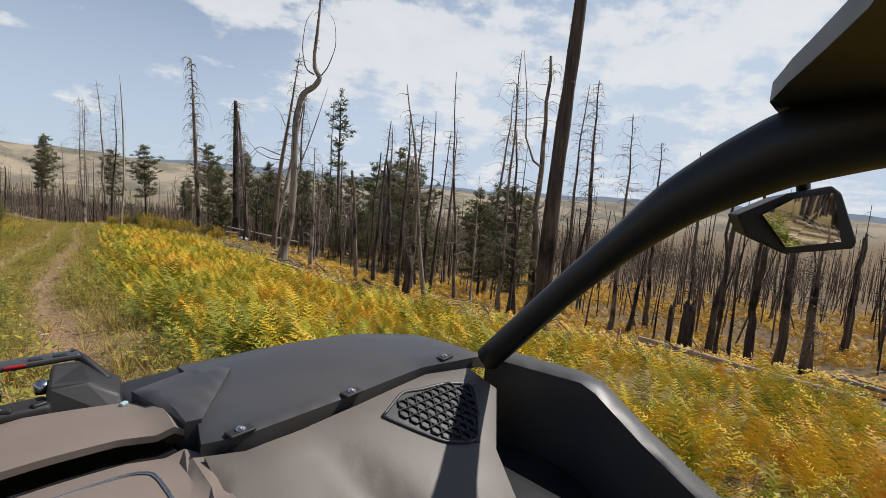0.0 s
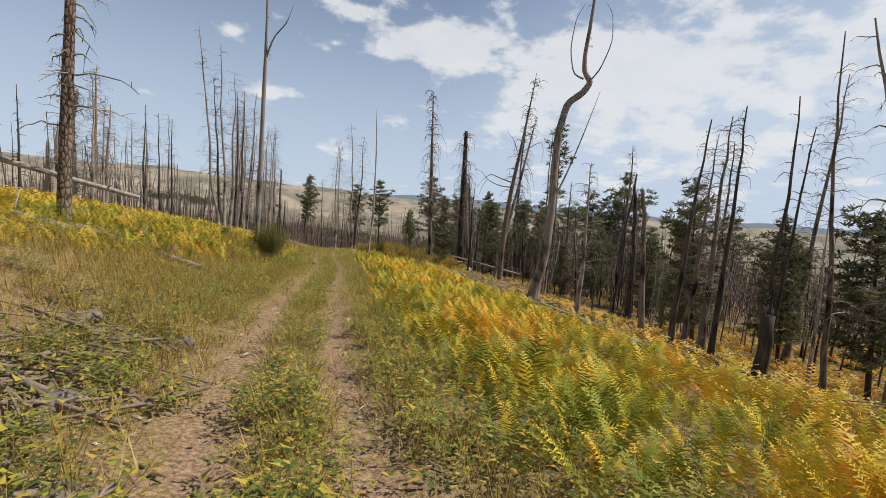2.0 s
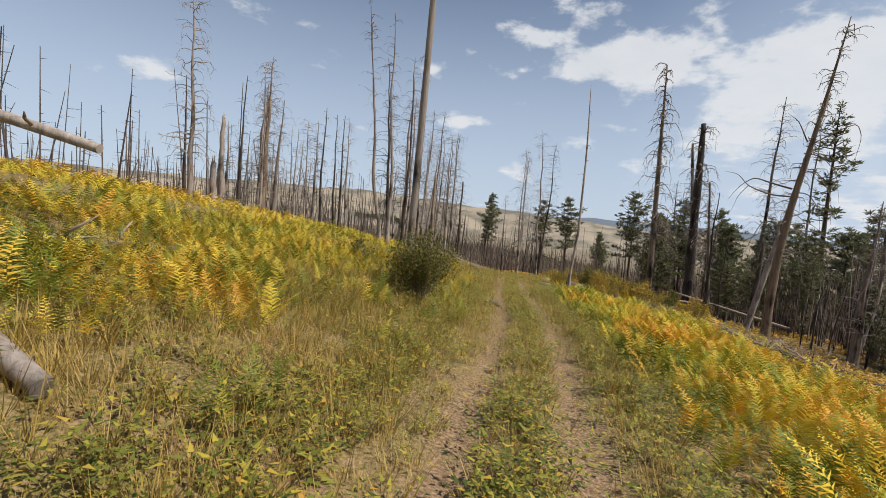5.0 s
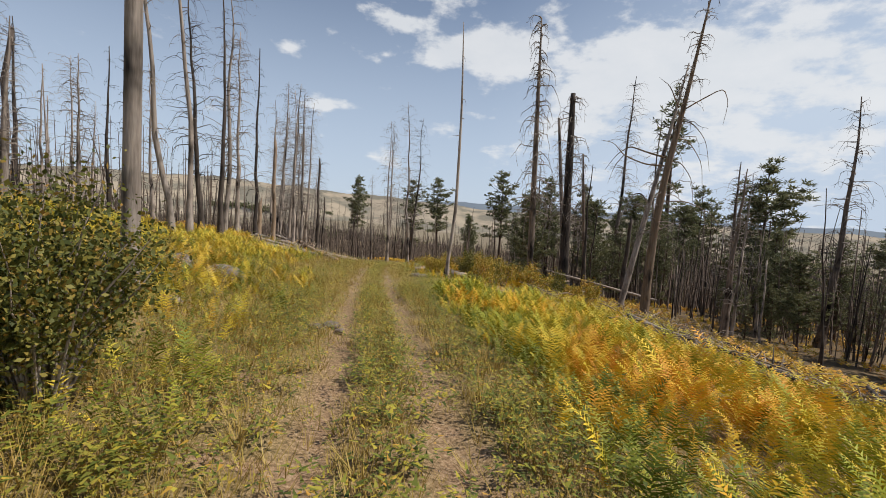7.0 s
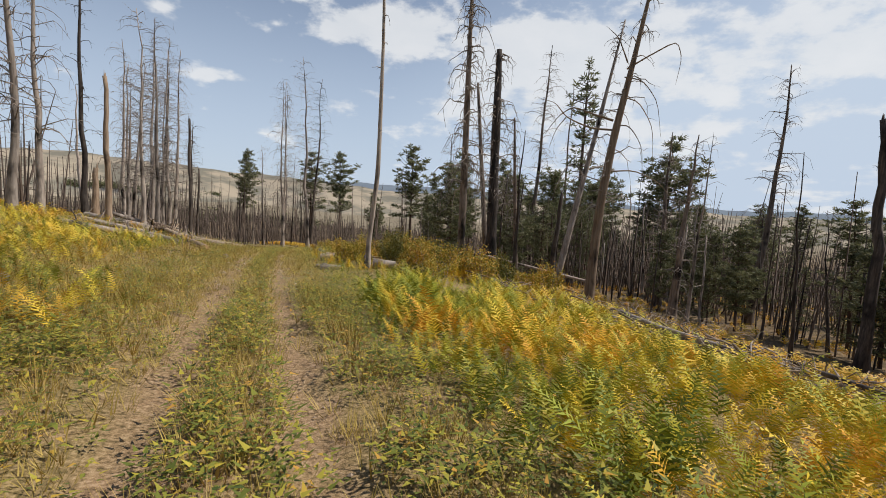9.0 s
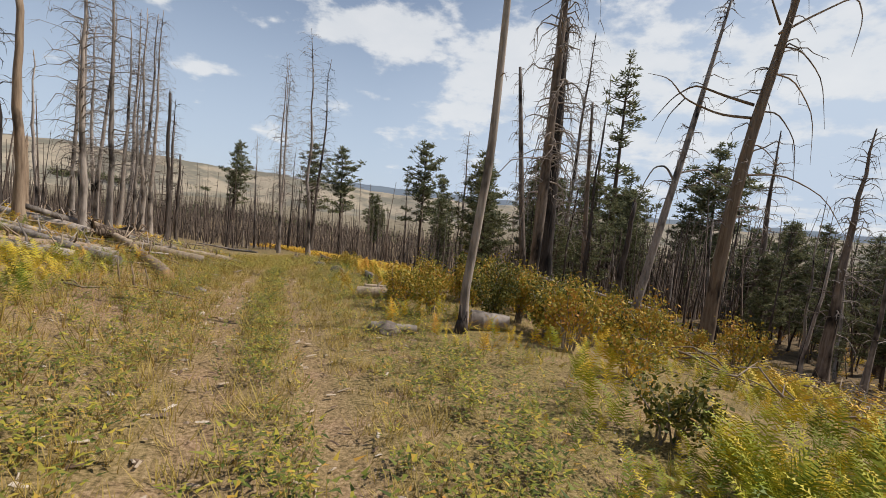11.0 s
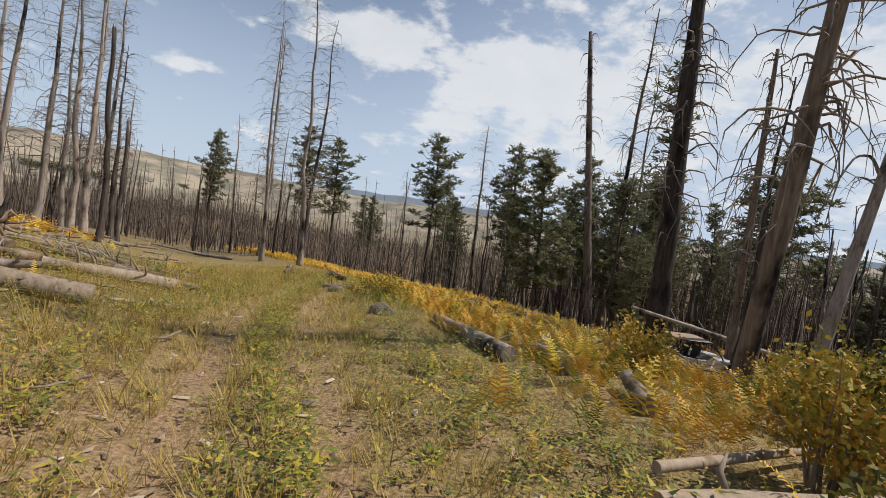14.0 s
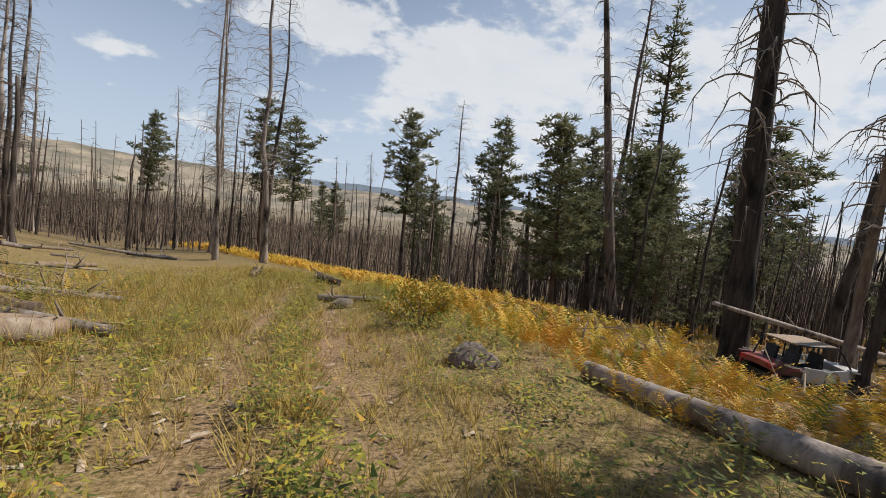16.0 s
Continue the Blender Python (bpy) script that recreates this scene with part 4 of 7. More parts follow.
pine('g', 29.6, 108.6, 13.0, -0.6, 0.4)
pine('w', 32.8, 61.9, 7.6, -0.2, 0.2)
pine('w', 38.2, 60.8, 7.8, -0.3, 0.3)
pine('w', 38.8, 85.3, 15.0, -0.5, 0.4)
pine('w', 33.5, 55.6, 8.2, -0.4, 0.3)
pine('g', 36.5, 94.7, 15.0, -0.3, 0.2)
pine('g', 38.5, 51.0, 10.3, -0.6, 0.6)
pine('w', 43.6, 70.0, 10.0, 0.3, -0.2)
pine('w', 33.2, 32.0, 10.2, -0.4, 0.5)
pine('w', 32.3, 39.3, 8.4, -0.9, 0.8)
pine('w', 28.6, 23.6, 9.6, -0.5, 0.5)
pine('w', 24.6, 31.5, 10.8, -0.8, 0.6)
pine('g', 33.8, 58.4, 6.8, -0.4, 0.3)
pine('w', 35.5, 48.0, 9.0, -0.4, 0.3)
pine('g', 29.5, 147.1, 15.3, -0.1, 0.0)

pine('w', 111.3, 104.1, 20.0, 0.2, 0.2)
pine('g', 139.2, 111.1, 23.5, 0.3, 0.2)
pine('w', 71.6, 112.4, 24.5, -0.3, 0.2)
pine('g', 47.0, 92.0, 15.5, 0.3, 0.2)
pine('w', 55.0, 96.0, 16.5, -0.3, 0.2)
pine('g', 51.0, 102.0, 17.5, 0.0, 0.3)
pine('w', 44.0, 100.0, 14.0, 0.2, 0.0)
pine('g', 60.0, 90.0, 15.0, 0.2, -0.2)


def young_pines():
    """Shorter living pines that darken the wood below the track."""
    rng = np.random.default_rng(303)
    made = 0
    while made < 38:
        x, y = (rng.uniform(27, 74), rng.uniform(44, 122)) if made < 30 else (rng.uniform(26, 44), rng.uniform(40, 58))
        if math.hypot(x - 19.8, y - 67.3) < 9 or x < 22 + 0.1 * (y - 44):
            continue
        made += 1
        pine("y", x, y, rng.uniform(5.5, 10.5) if made < 31 else rng.uniform(3.0, 6.5), *rng.normal(0, 0.2, 2))


young_pines()


# ---- the burnt wood behind: more dead trees, thinner with distance ----
def wood_behind():
    rng = np.random.default_rng(5)
    stock = []
    for i in range(12):
        h, tone = rng.uniform(9, 14), ("gray", "dark", "dark")[i % 3]
        kind = f"{tone}_{'bpbk'[i % 4]}"
        trunk, limbs = dead_meshes(rng, h, rng.uniform(0.10, 0.16), rng.normal(0, 0.5), rng.normal(0, 0.5), kind, {"b": 26, "p": 10, "k": 6}[kind[-1]], 6, 7, False)
        stock.append((trunk.data("trunk", BARKS[tone]), limbs.data("crown", M_TWIG if tone == "gray" else M_DARK), f"{WORDS[tone]} {SHAPES[kind[-1]]}", tone))
    made = 0
    massed = {"gray": (Mesh(), Mesh()), "dark": (Mesh(), Mesh())}
    while made < 300:
        y = rng.uniform(-8, 150)
        if made >= 190:
            x, y = rng.uniform(23, 58), rng.uniform(40, 112)
            if math.hypot(x - 24.2, y - 71.4) < 4 or math.hypot(x - 26, y - 66) < 3:
                continue
        elif rng.random() < 0.72:
            x = rng.uniform(22, 85) if y < 95 else rng.uniform(-10, 85)
        else:
            x = rng.uniform(-75, -15) if y < 95 else rng.uniform(-60, 10)
        u = x - (road_x(y) if y < 90 else 0)
        if -13 < u < 19 and y < 100:
            continue
        made += 1
        trunk, limbs, label, tone = stock[rng.integers(len(stock))]
        k = rng.uniform(0.6, 1.15) * (0.85 if x > 20 else 1.0)
        place = Matrix.Translation((x, y, foot(x, y) - 0.1)) @ Matrix.Rotation(rng.uniform(0, 6.28), 4, "Z") @ Matrix.Diagonal((k, k, k, 1))
        if made > 190:
            for mesh, me in zip(massed[tone], (trunk, limbs)):
                mesh.add(np.array([place @ v.co for v in me.vertices]), [tuple(p.vertices) for p in me.polygons])
            continue
        root = thing("dead_tree", (x, y, foot(x, y) - 0.1), label, "dead tree", "dead trees of the burnt wood")
        root.matrix_basis = place
        part("trunk", trunk, None, root)
        tagged(part("crown", limbs, None, root), kind="stuff")
    for tone, (trunks, crowns) in massed.items():
        ob = new("dead_wood", trunks.data("dead_wood", BARKS[tone]))
        tagged(ob, f"dense stand of {WORDS[tone]} dead pines below the track", "dead trees", kind="stuff")
        tagged(part("crown", crowns.data("crown", M_TWIG if tone == "gray" else M_DARK), None, ob), kind="stuff")
    # the far wood: too many to count
    for tone, mat, count in (("gray", M_FAR, 8600), ("dark", M_DARK, 2800)):
        m = Mesh()
        for _ in range(count):
            y = 76 + 330 * rng.random() ** 1.5
            x = rng.uniform(-0.8, 0.8) * y + 12
            if rng.random() < 0.42:
                y, x = rng.uniform(-30, 130), 34 + 180 * rng.random() ** 1.2
            elif rng.random() < 0.25:
                y, x = rng.uniform(30, 260), -20 - 110 * rng.random()
            if 12 < x < 34 and y < 90:
                continue
            if abs(x - 1.5) < 15 and y < 100 or (y < 42 and x > 20 and rng.random() < 0.55):
                continue
            h = rng.uniform(5.0, 12.0) * (1.0 if tone == "gray" else 0.8)
            z = foot(x, y) - 0.3
            lx, ly = rng.normal(0, 0.35 if rng.random() < 0.7 else 1.3, 2)
            r = rng.uniform(0.055, 0.11)
            tube(m, np.array(((x, y, z), (x + lx, y + ly, z + h))), (r, r * 0.3), 3, False)
            for _ in range(11):
                s, a = rng.uniform(0.2, 0.98), rng.uniform(0, 6.28)
                b = np.array((x + lx * s, y + ly * s, z + h * s))
                e = b + np.array((math.cos(a), math.sin(a), rng.uniform(-0.5, 0.35))) * rng.uniform(0.4, 1.2) * (1.2 - 0.7 * s)
                m.add(np.stack([b, b + (0, 0, 0.045), e]), [(0, 1, 2)])
        for _ in range(1900):
            r, a = rng.uniform(260, 900), radians(rng.uniform(-38, 48))
            x, y = r * math.sin(a), 40 + r * math.cos(a)
            z, h = foot(x, y) - 0.5, rng.uniform(6, 13)
            tube(m, np.array(((x, y, z), (x + rng.normal(0, 0.5), y, z + h))), (0.2, 0.09), 3, False)
        ob = new("far_dead_wood", m.data("far_dead_wood", mat))
        tagged(ob, f"distant stand of thin {WORDS[tone]} dead trunks", "dead trees", kind="stuff")
    # thin dead stems between the trunks beyond the clearing and below the slope
    m = Mesh()
    for k in range(2700):
        x, y = (rng.uniform(-32, 46), rng.uniform(102, 185)) if k < 1700 else (rng.uniform(-70, -16), rng.uniform(45, 130)) if k < 2400 else (rng.uniform(34, 62), rng.uniform(50, 95))
        h, r, z = rng.uniform(2.5, 7.5), rng.uniform(0.03, 0.075), foot(x, y) - 0.2
        lx, ly = rng.normal(0, 0.5, 2)
        tube(m, np.array(((x, y, z), (x + lx, y + ly, z + h))), (r, r * 0.35), 3, False)
        for _ in range(5):
            q, a = rng.uniform(0.1, 0.95), rng.uniform(0, 6.28)
            b = np.array((x + lx * q, y + ly * q, z + h * q))
            m.add(np.stack([b, b + (0, 0, 0.04), b + np.array((math.cos(a), math.sin(a), rng.uniform(-0.4, 0.4))) * rng.uniform(0.3, 1.0)]), [(0, 1, 2)])
    tagged(new("dead_saplings", m.data("dead_saplings", M_BROWN)), "crowded thin dead stems between the burnt trunks", "dead trees", kind="stuff")
    # the burnt wood behind the start, seen in the mirror
    back, m = np.random.default_rng(57), Mesh()
    for _ in range(520):
        y = back.uniform(-52, -16)
        x, h, r = back.uniform(2.6 - 0.12 * y, 8 - 0.62 * y), back.uniform(4, 11), back.uniform(0.04, 0.09)
        b, lean = np.array((x, y, foot(x, y) - 0.3)), np.array((*back.normal(0, 0.4, 2), h))
        tube(m, np.stack([b, b + lean]), (r, r * 0.4), 5, False)
        for _ in range(9):
            p = b + lean * back.uniform(0.25, 0.97)
            e = p + back.normal(0, 0.45, 3) * (1, 1, 0.4)
            m.add(np.stack([p, p + (0, 0, 0.04), e]), [(0, 1, 2)])
    tagged(new("dead_wood", m.data("dead_wood", M_DARK)), "dense stand of charred dead trunks behind the ferns", "dead trees", kind="stuff")
    # scattered live trees on the valley floor
    verts, faces = [], []
    for _ in range(700):
        y = 260 + 1300 * rng.random() ** 1.6
        x = rng.uniform(-0.9, 1.6) * y
        if noise.noise(Vector((x * 0.004, y * 0.006, 3.1))) < 0.0:
            continue
        z = foot(x, y)
        for _ in range(4):
            tuft(verts, faces, rng, np.array((x, y, z + 1)) + rng.normal(0, 1.3, 3) + (0, 0, rng.uniform(0.5, 6)), 3.2, 6)
    # a dark wood on the far slope
    for _ in range(420):
        a, r = radians(rng.normal(-6.5, 3.2)), rng.uniform(560, 900)
        x, y = r * math.sin(a), 45 + r * math.cos(a)
        z = foot(x, y)
        for _ in range(4):
            tuft(verts, faces, rng, np.array((x, y, z + 1)) + rng.normal(0, 1.3, 3) + (0, 0, rng.uniform(0.5, 7)), 3.4, 6)
    # and a band of forest across the foot of the grass hill
    for _ in range(520):
        a = rng.uniform(-16.5, -3.2)
        mid = 2585 + 12 * math.sin(a * 1.3) - 5 * (a + 10)
        r = mid + rng.normal(0, 16) * (0.5 + 0.5 * math.sin((a + 16.5) / 13.3 * 3.14))
        x, y = r * math.sin(radians(a)), r * math.cos(radians(a))
        z = -130 + (r - 2400) / 240 * 96
        for _ in range(3):
            tuft(verts, faces, rng, np.array((x, y, z)) + rng.normal(0, 5, 3) + (0, 0, rng.uniform(0, 8)), 15, 6)
    me = bpy.data.meshes.new("far_pines")
    me.from_pydata(np.concatenate(verts).tolist(), [], faces)
    me.materials.append(M_NEEDLE)
    tagged(new("far_pines", me), "distant dark green pines dotted over the valley", "pines", kind="stuff")


wood_behind()


# ---- bracken, grass, weeds ----
def frond_template(rng, pairs, height, reach, spread=0.25):
    """One bracken frond: a thin stalk that rises and arches over, feathered by turns on either side with narrow pinnae that sweep forward."""
    n = 2 * pairs
    s = np.concatenate([[0.0], np.linspace(0.24, 1, n + 1)])
    stem = np.stack([reach * (0.12 * s + 0.88 * s**2.3), 0.06 * reach * np.sin(4 * s + rng.uniform(0, 6)), height * (1.15 * s - 0.25 * s**3)], -1)
    along = np.gradient(stem, axis=0)
    along /= np.linalg.norm(along, axis=1)[:, None]
    verts = list(stem) + [stem[0] + (0, 0.008, 0)]
    faces = [(0, len(stem), 1)]
    wide = spread * height * rng.uniform(0.85, 1.2)
    for i in range(1, n + 1):
        t, sign = (i - 1) / n, 1 if i % 2 else -1
        length = wide * (1 - t) ** 0.8 * min(1.0, 0.75 + 1.6 * t) * rng.uniform(0.75, 1.15) + 0.015
        out = np.array((0, sign * rng.uniform(0.8, 1.0), 0)) + along[i] * rng.uniform(0.35, 0.75) + np.array((0, 0, rng.uniform(-0.35, 0.15)))
        verts.append(stem[i] + out / np.linalg.norm(out) * length)
        faces.append((i, i + 1, len(verts) - 1) if sign > 0 else (i + 1, i, len(verts) - 1))
    return np.array(verts), np.array(faces)


def scatter(name, template, places, mat, label, category, rng, tilt=0.25):
    """Copies of small leaf templates, joined: a stand that nobody could count. Places: rows of x, y, z, turn, size, template number."""
    allv, allf, base = [], [], 0
    for number, (tv, tf) in enumerate(template):
        p = places[places[:, 5] == number]
        if not len(p):
            continue
        c, s = np.cos(p[:, 3]), np.sin(p[:, 3])
        v = tv[None] * p[:, 4][:, None, None] * np.array((1, 1, 1))
        lean = rng.normal(0, tilt, (len(p), 2))
        x = v[..., 0] + lean[:, :1] * v[..., 2] * 0.5
        y = v[..., 1] + lean[:, 1:] * v[..., 2] * 0.5
        w = np.stack([c[:, None] * x - s[:, None] * y, s[:, None] * x + c[:, None] * y, v[..., 2]], -1) + p[:, None, :3]
        allv.append(w.reshape(-1, 3))
        allf.append((tf[None] + (base + np.arange(len(p)) * len(tv))[:, None, None]).reshape(-1, tf.shape[1]))
        base += len(p) * len(tv)
    v, f = np.concatenate(allv), np.concatenate(allf)
    me = bpy.data.meshes.new(name)
    me.vertices.add(len(v))
    me.vertices.foreach_set("co", v.astype(np.float32).ravel())
    k = f.shape[1]
    me.loops.add(f.size)
    me.loops.foreach_set("vertex_index", f.astype(np.int32).ravel())
    me.polygons.add(len(f))
    me.polygons.foreach_set("loop_start", np.arange(0, f.size, k, dtype=np.int32))
    me.update(calc_edges=True)
    me.materials.append(mat)
    tagged(new(name, me), label, category, kind="stuff")


def sow(rng, n, x0, x1, y0, y1, chance):
    """Points beside the track: offsets x0..x1 from its middle, kept by chance(offset, y)."""
    out = []
    while len(out) < n:
        u, y = rng.uniform(x0, x1, 4 * n), rng.uniform(y0, y1, 4 * n)
        keep = rng.random(4 * n) < chance(u, y)
        out += list(zip(u[keep], y[keep]))
    p = np.array(out[:n])
    x = p[:, 0] + track_x(np.clip(p[:, 1], -40, 84))
    return x, p[:, 1]


def clumps(u, y, k, seed):
    return 0.5 + 0.5 * np.sin(u * k + seed + 1.7 * np.sin(y * k * 0.8)) * np.sin(y * k * 1.13 + seed * 2.1)


def bell(v, middle, width):
    return np.exp(-(((v - middle) / width) ** 2))


def fern_chance(u, y):
    """Where bracken grows: a belt below the track, and patches up the bank on its other side."""
    low = np.where(u < 7.0, 0.10, 0.40)
    brow = np.where(u < 3.8, 0.08, np.where(u > 11, 0.30, 0.85))
    belt = np.where(y < 46, np.where(u > 8.3 + 0.07 * np.maximum(y, 0), 0.06, 1.0), np.where(y < 57.5, low, brow))
    right = np.clip((u - table(((0, 1.5), (20, 1.7), (40, 2.1), (90, 2.2)), y)) / 0.9, 0, 1) * belt
    edge = table(((-10, 2.0), (5, 3.0), (12, 6.0), (20, 4.6), (25, 3.2), (29, 3.0), (34, 3.0), (40, 3.0), (46, 3.4), (90, 3.0)), y)
    left = np.clip((-u - edge) / 1.2, 0, 1) * table(((-10, 0.5), (5, 0.7), (14, 0.6), (22, 0.75), (30, 0.85), (42, 0.6), (50, 0.4), (56, 0.32), (61, 0.16), (68, 0.05), (90, 0.0)), y)
    left = left * (1 - 0.45 * bell(y, 37, 7)) + np.clip((-u - 1.7) / 0.6, 0, 1) * 0.17 * bell(y, 37, 8)
    right = right * (1 - np.clip((u - 5.0) / 2, 0, 0.92) * bell(y, 66.5, 4.5)) * (y < 80)
    left = left * (y < 82)
    patch = clumps(u, y, 1.1, 0.7)
    return np.clip(np.where(u > 0, right * (0.55 + 0.6 * patch), left * np.clip(1.9 * patch - 0.25, 0.08, 1.2)), 0, 1)


def build_bracken():
    rng = np.random.default_rng(11)
    fine = [frond_template(rng, 13, rng.uniform(0.44, 0.72), rng.uniform(0.16, 0.44)) for _ in range(10)]
    mid = [frond_template(rng, 10, rng.uniform(0.44, 0.70), rng.uniform(0.16, 0.44), 0.28) for _ in range(8)]
    coarse = [frond_template(rng, 6, rng.uniform(0.46, 0.68), rng.uniform(0.2, 0.42), 0.3) for _ in range(6)]
    greener = lambda u, y: fern_chance(u, y) * (0.15 + 1.3 * bell(u, 2.3, 0.7) + bell(u, -3.0, 1.6) + 1.2 * bell(y, 24, 9) * (u < 0))
    for name, mat, n, box, chance, fronds, label in (
            ("bracken", M_FERN, 2200, (0, 4.6, -4, 57), fern_chance, fine, "dense knee-high bracken ferns turning yellow and orange"),
            ("lower_bracken", M_FERN, 2000, (4.2, 8.5, -4, 57), fern_chance, mid, "dense orange and yellow bracken ferns above the fallen logs"),
            ("yellow_bracken", M_FERN_YELLOW, 3300, (-9, 0, -4, 57), fern_chance, mid, "knee-high bracken ferns turning from green to yellow"),
            ("orange_bracken", M_FERN_ORANGE, 950, (-9, 12, 57, 80), fern_chance, mid, "orange bracken ferns along the brow of the slope"),
            ("outer_bracken", M_FERN_YELLOW, 3700, (-18, 17, -8, 86), lambda u, y: fern_chance(u, y) * ((u < -9) | (u > 8.0) | (y > 78)), coarse, "dense yellow and orange bracken ferns on the slope"),
            ("green_bracken", M_FERN_GREEN, 2100, (-9, 7.5, -4, 78), greener, mid, "green bracken ferns along the verge")):
        x, y = sow(rng, n, *box, chance)
        rows = []
        for px_, py_, pz_ in zip(x, y, ground(x, y)):
            a, size = rng.uniform(0, 6.28), rng.uniform(0.70, 1.05) * (0.55 + 0.75 * clumps(px_, py_, 2.3, 1.1))
            size *= 0.8 if px_ < track_x(py_) else 1.0
            for k in range(5):
                rows.append((px_ + rng.normal(0, 0.16), py_ + rng.normal(0, 0.16), pz_ - 0.02, a + k * 1.26 + rng.normal(0, 0.4), size * rng.uniform(0.7, 1.2), rng.integers(len(fronds))))
        scatter(name, fronds, np.array(rows), mat, label, "bracken", rng, 0.35)
    small = [frond_template(rng, 4, rng.uniform(0.35, 0.55), rng.uniform(0.25, 0.45), 0.55) for _ in range(4)]
    x, y = sow(rng, 8000, 12, 62, -16, 88, lambda u, y: np.where(u < 15.5, 0.3, 1.0) * np.clip((clumps(u, y, 0.35, 2.0) - 0.25) * 2.4, 0.06, 1) * np.where(y > 46, 0.25, 1.0))
    x2, y2 = sow(rng, 3000, -40, -14, 5, 90, lambda u, y: np.clip((clumps(u, y, 0.4, 1.0) - 0.2) * 2, 0, 1))
    x3, y3 = sow(rng, 900, 3, 22, 82, 104, lambda u, y: np.clip((clumps(u, y, 0.5, 1.0) - 0.3) * 2, 0, 1))
    x4, y4 = 14 + 75 * rng.random(7000) ** 1.2, rng.uniform(-16, 40, 7000)
    keep = rng.random(7000) < np.clip((clumps(x4, y4, 0.3, 0.4) - 0.15) * 2.2, 0.1, 1)
    x, y = np.concatenate([x, x2, x3, x4[keep]]), np.concatenate([y, y2, y3, y4[keep]])
    rows = []
    for px_, py_, pz_ in zip(x, y, ground(x, y)):
        a = rng.uniform(0, 6.28)
        for k in range(2):
            rows.append((px_, py_, pz_, a + k * 3.1 + rng.normal(0, 0.3), rng.uniform(0.9, 1.6), rng.integers(4)))
    scatter("far_bracken", small, np.array(rows), M_FERN_ORANGE, "orange bracken covering the open burnt slope", "bracken", rng)
    y = 71 + 51 * rng.random(1500) ** 1.15
    x = np.interp(y, (68, 72, 78, 84, 91, 94, 101, 121), (6.6, 7.8, 9.6, 10.4, 9.4, 7.8, 5.9, 2.4)) + 7.5 * rng.random(1500) ** 1.3
    keep = rng.random(1500) < 0.5 + 0.6 * clumps(x, y, 0.8, 0.2)
    rows = [(px_ + rng.normal(0, 0.2), py_ + rng.normal(0, 0.2), pz_ - 0.02, rng.uniform(0, 6.28), rng.uniform(0.7, 1.2), rng.integers(len(coarse))) for px_, py_, pz_ in zip(x[keep], y[keep], ground(x[keep], y[keep])) for _ in range(6)]
    scatter("brow_bracken", coarse, np.array(rows), M_FERN_ORANGE, "golden orange bracken ferns along the edge of the clearing", "bracken", rng)
    x, y = sow(rng, 260, 1.3, 4.2, -16, -4.2, lambda u, y: np.clip(clumps(u, y, 0.9, 1.0) * 1.6, 0.2, 1))
    rows = [(px_, py_, pz_ - 0.02, rng.uniform(0, 6.28), rng.uniform(0.7, 1.1), rng.integers(len(coarse))) for px_, py_, pz_ in zip(x, y, ground(x, y)) for _ in range(5)]
    scatter("bracken", coarse, np.array(rows), M_FERN_GREEN, "yellow-green bracken ferns edging the track behind the buggy", "bracken", rng)


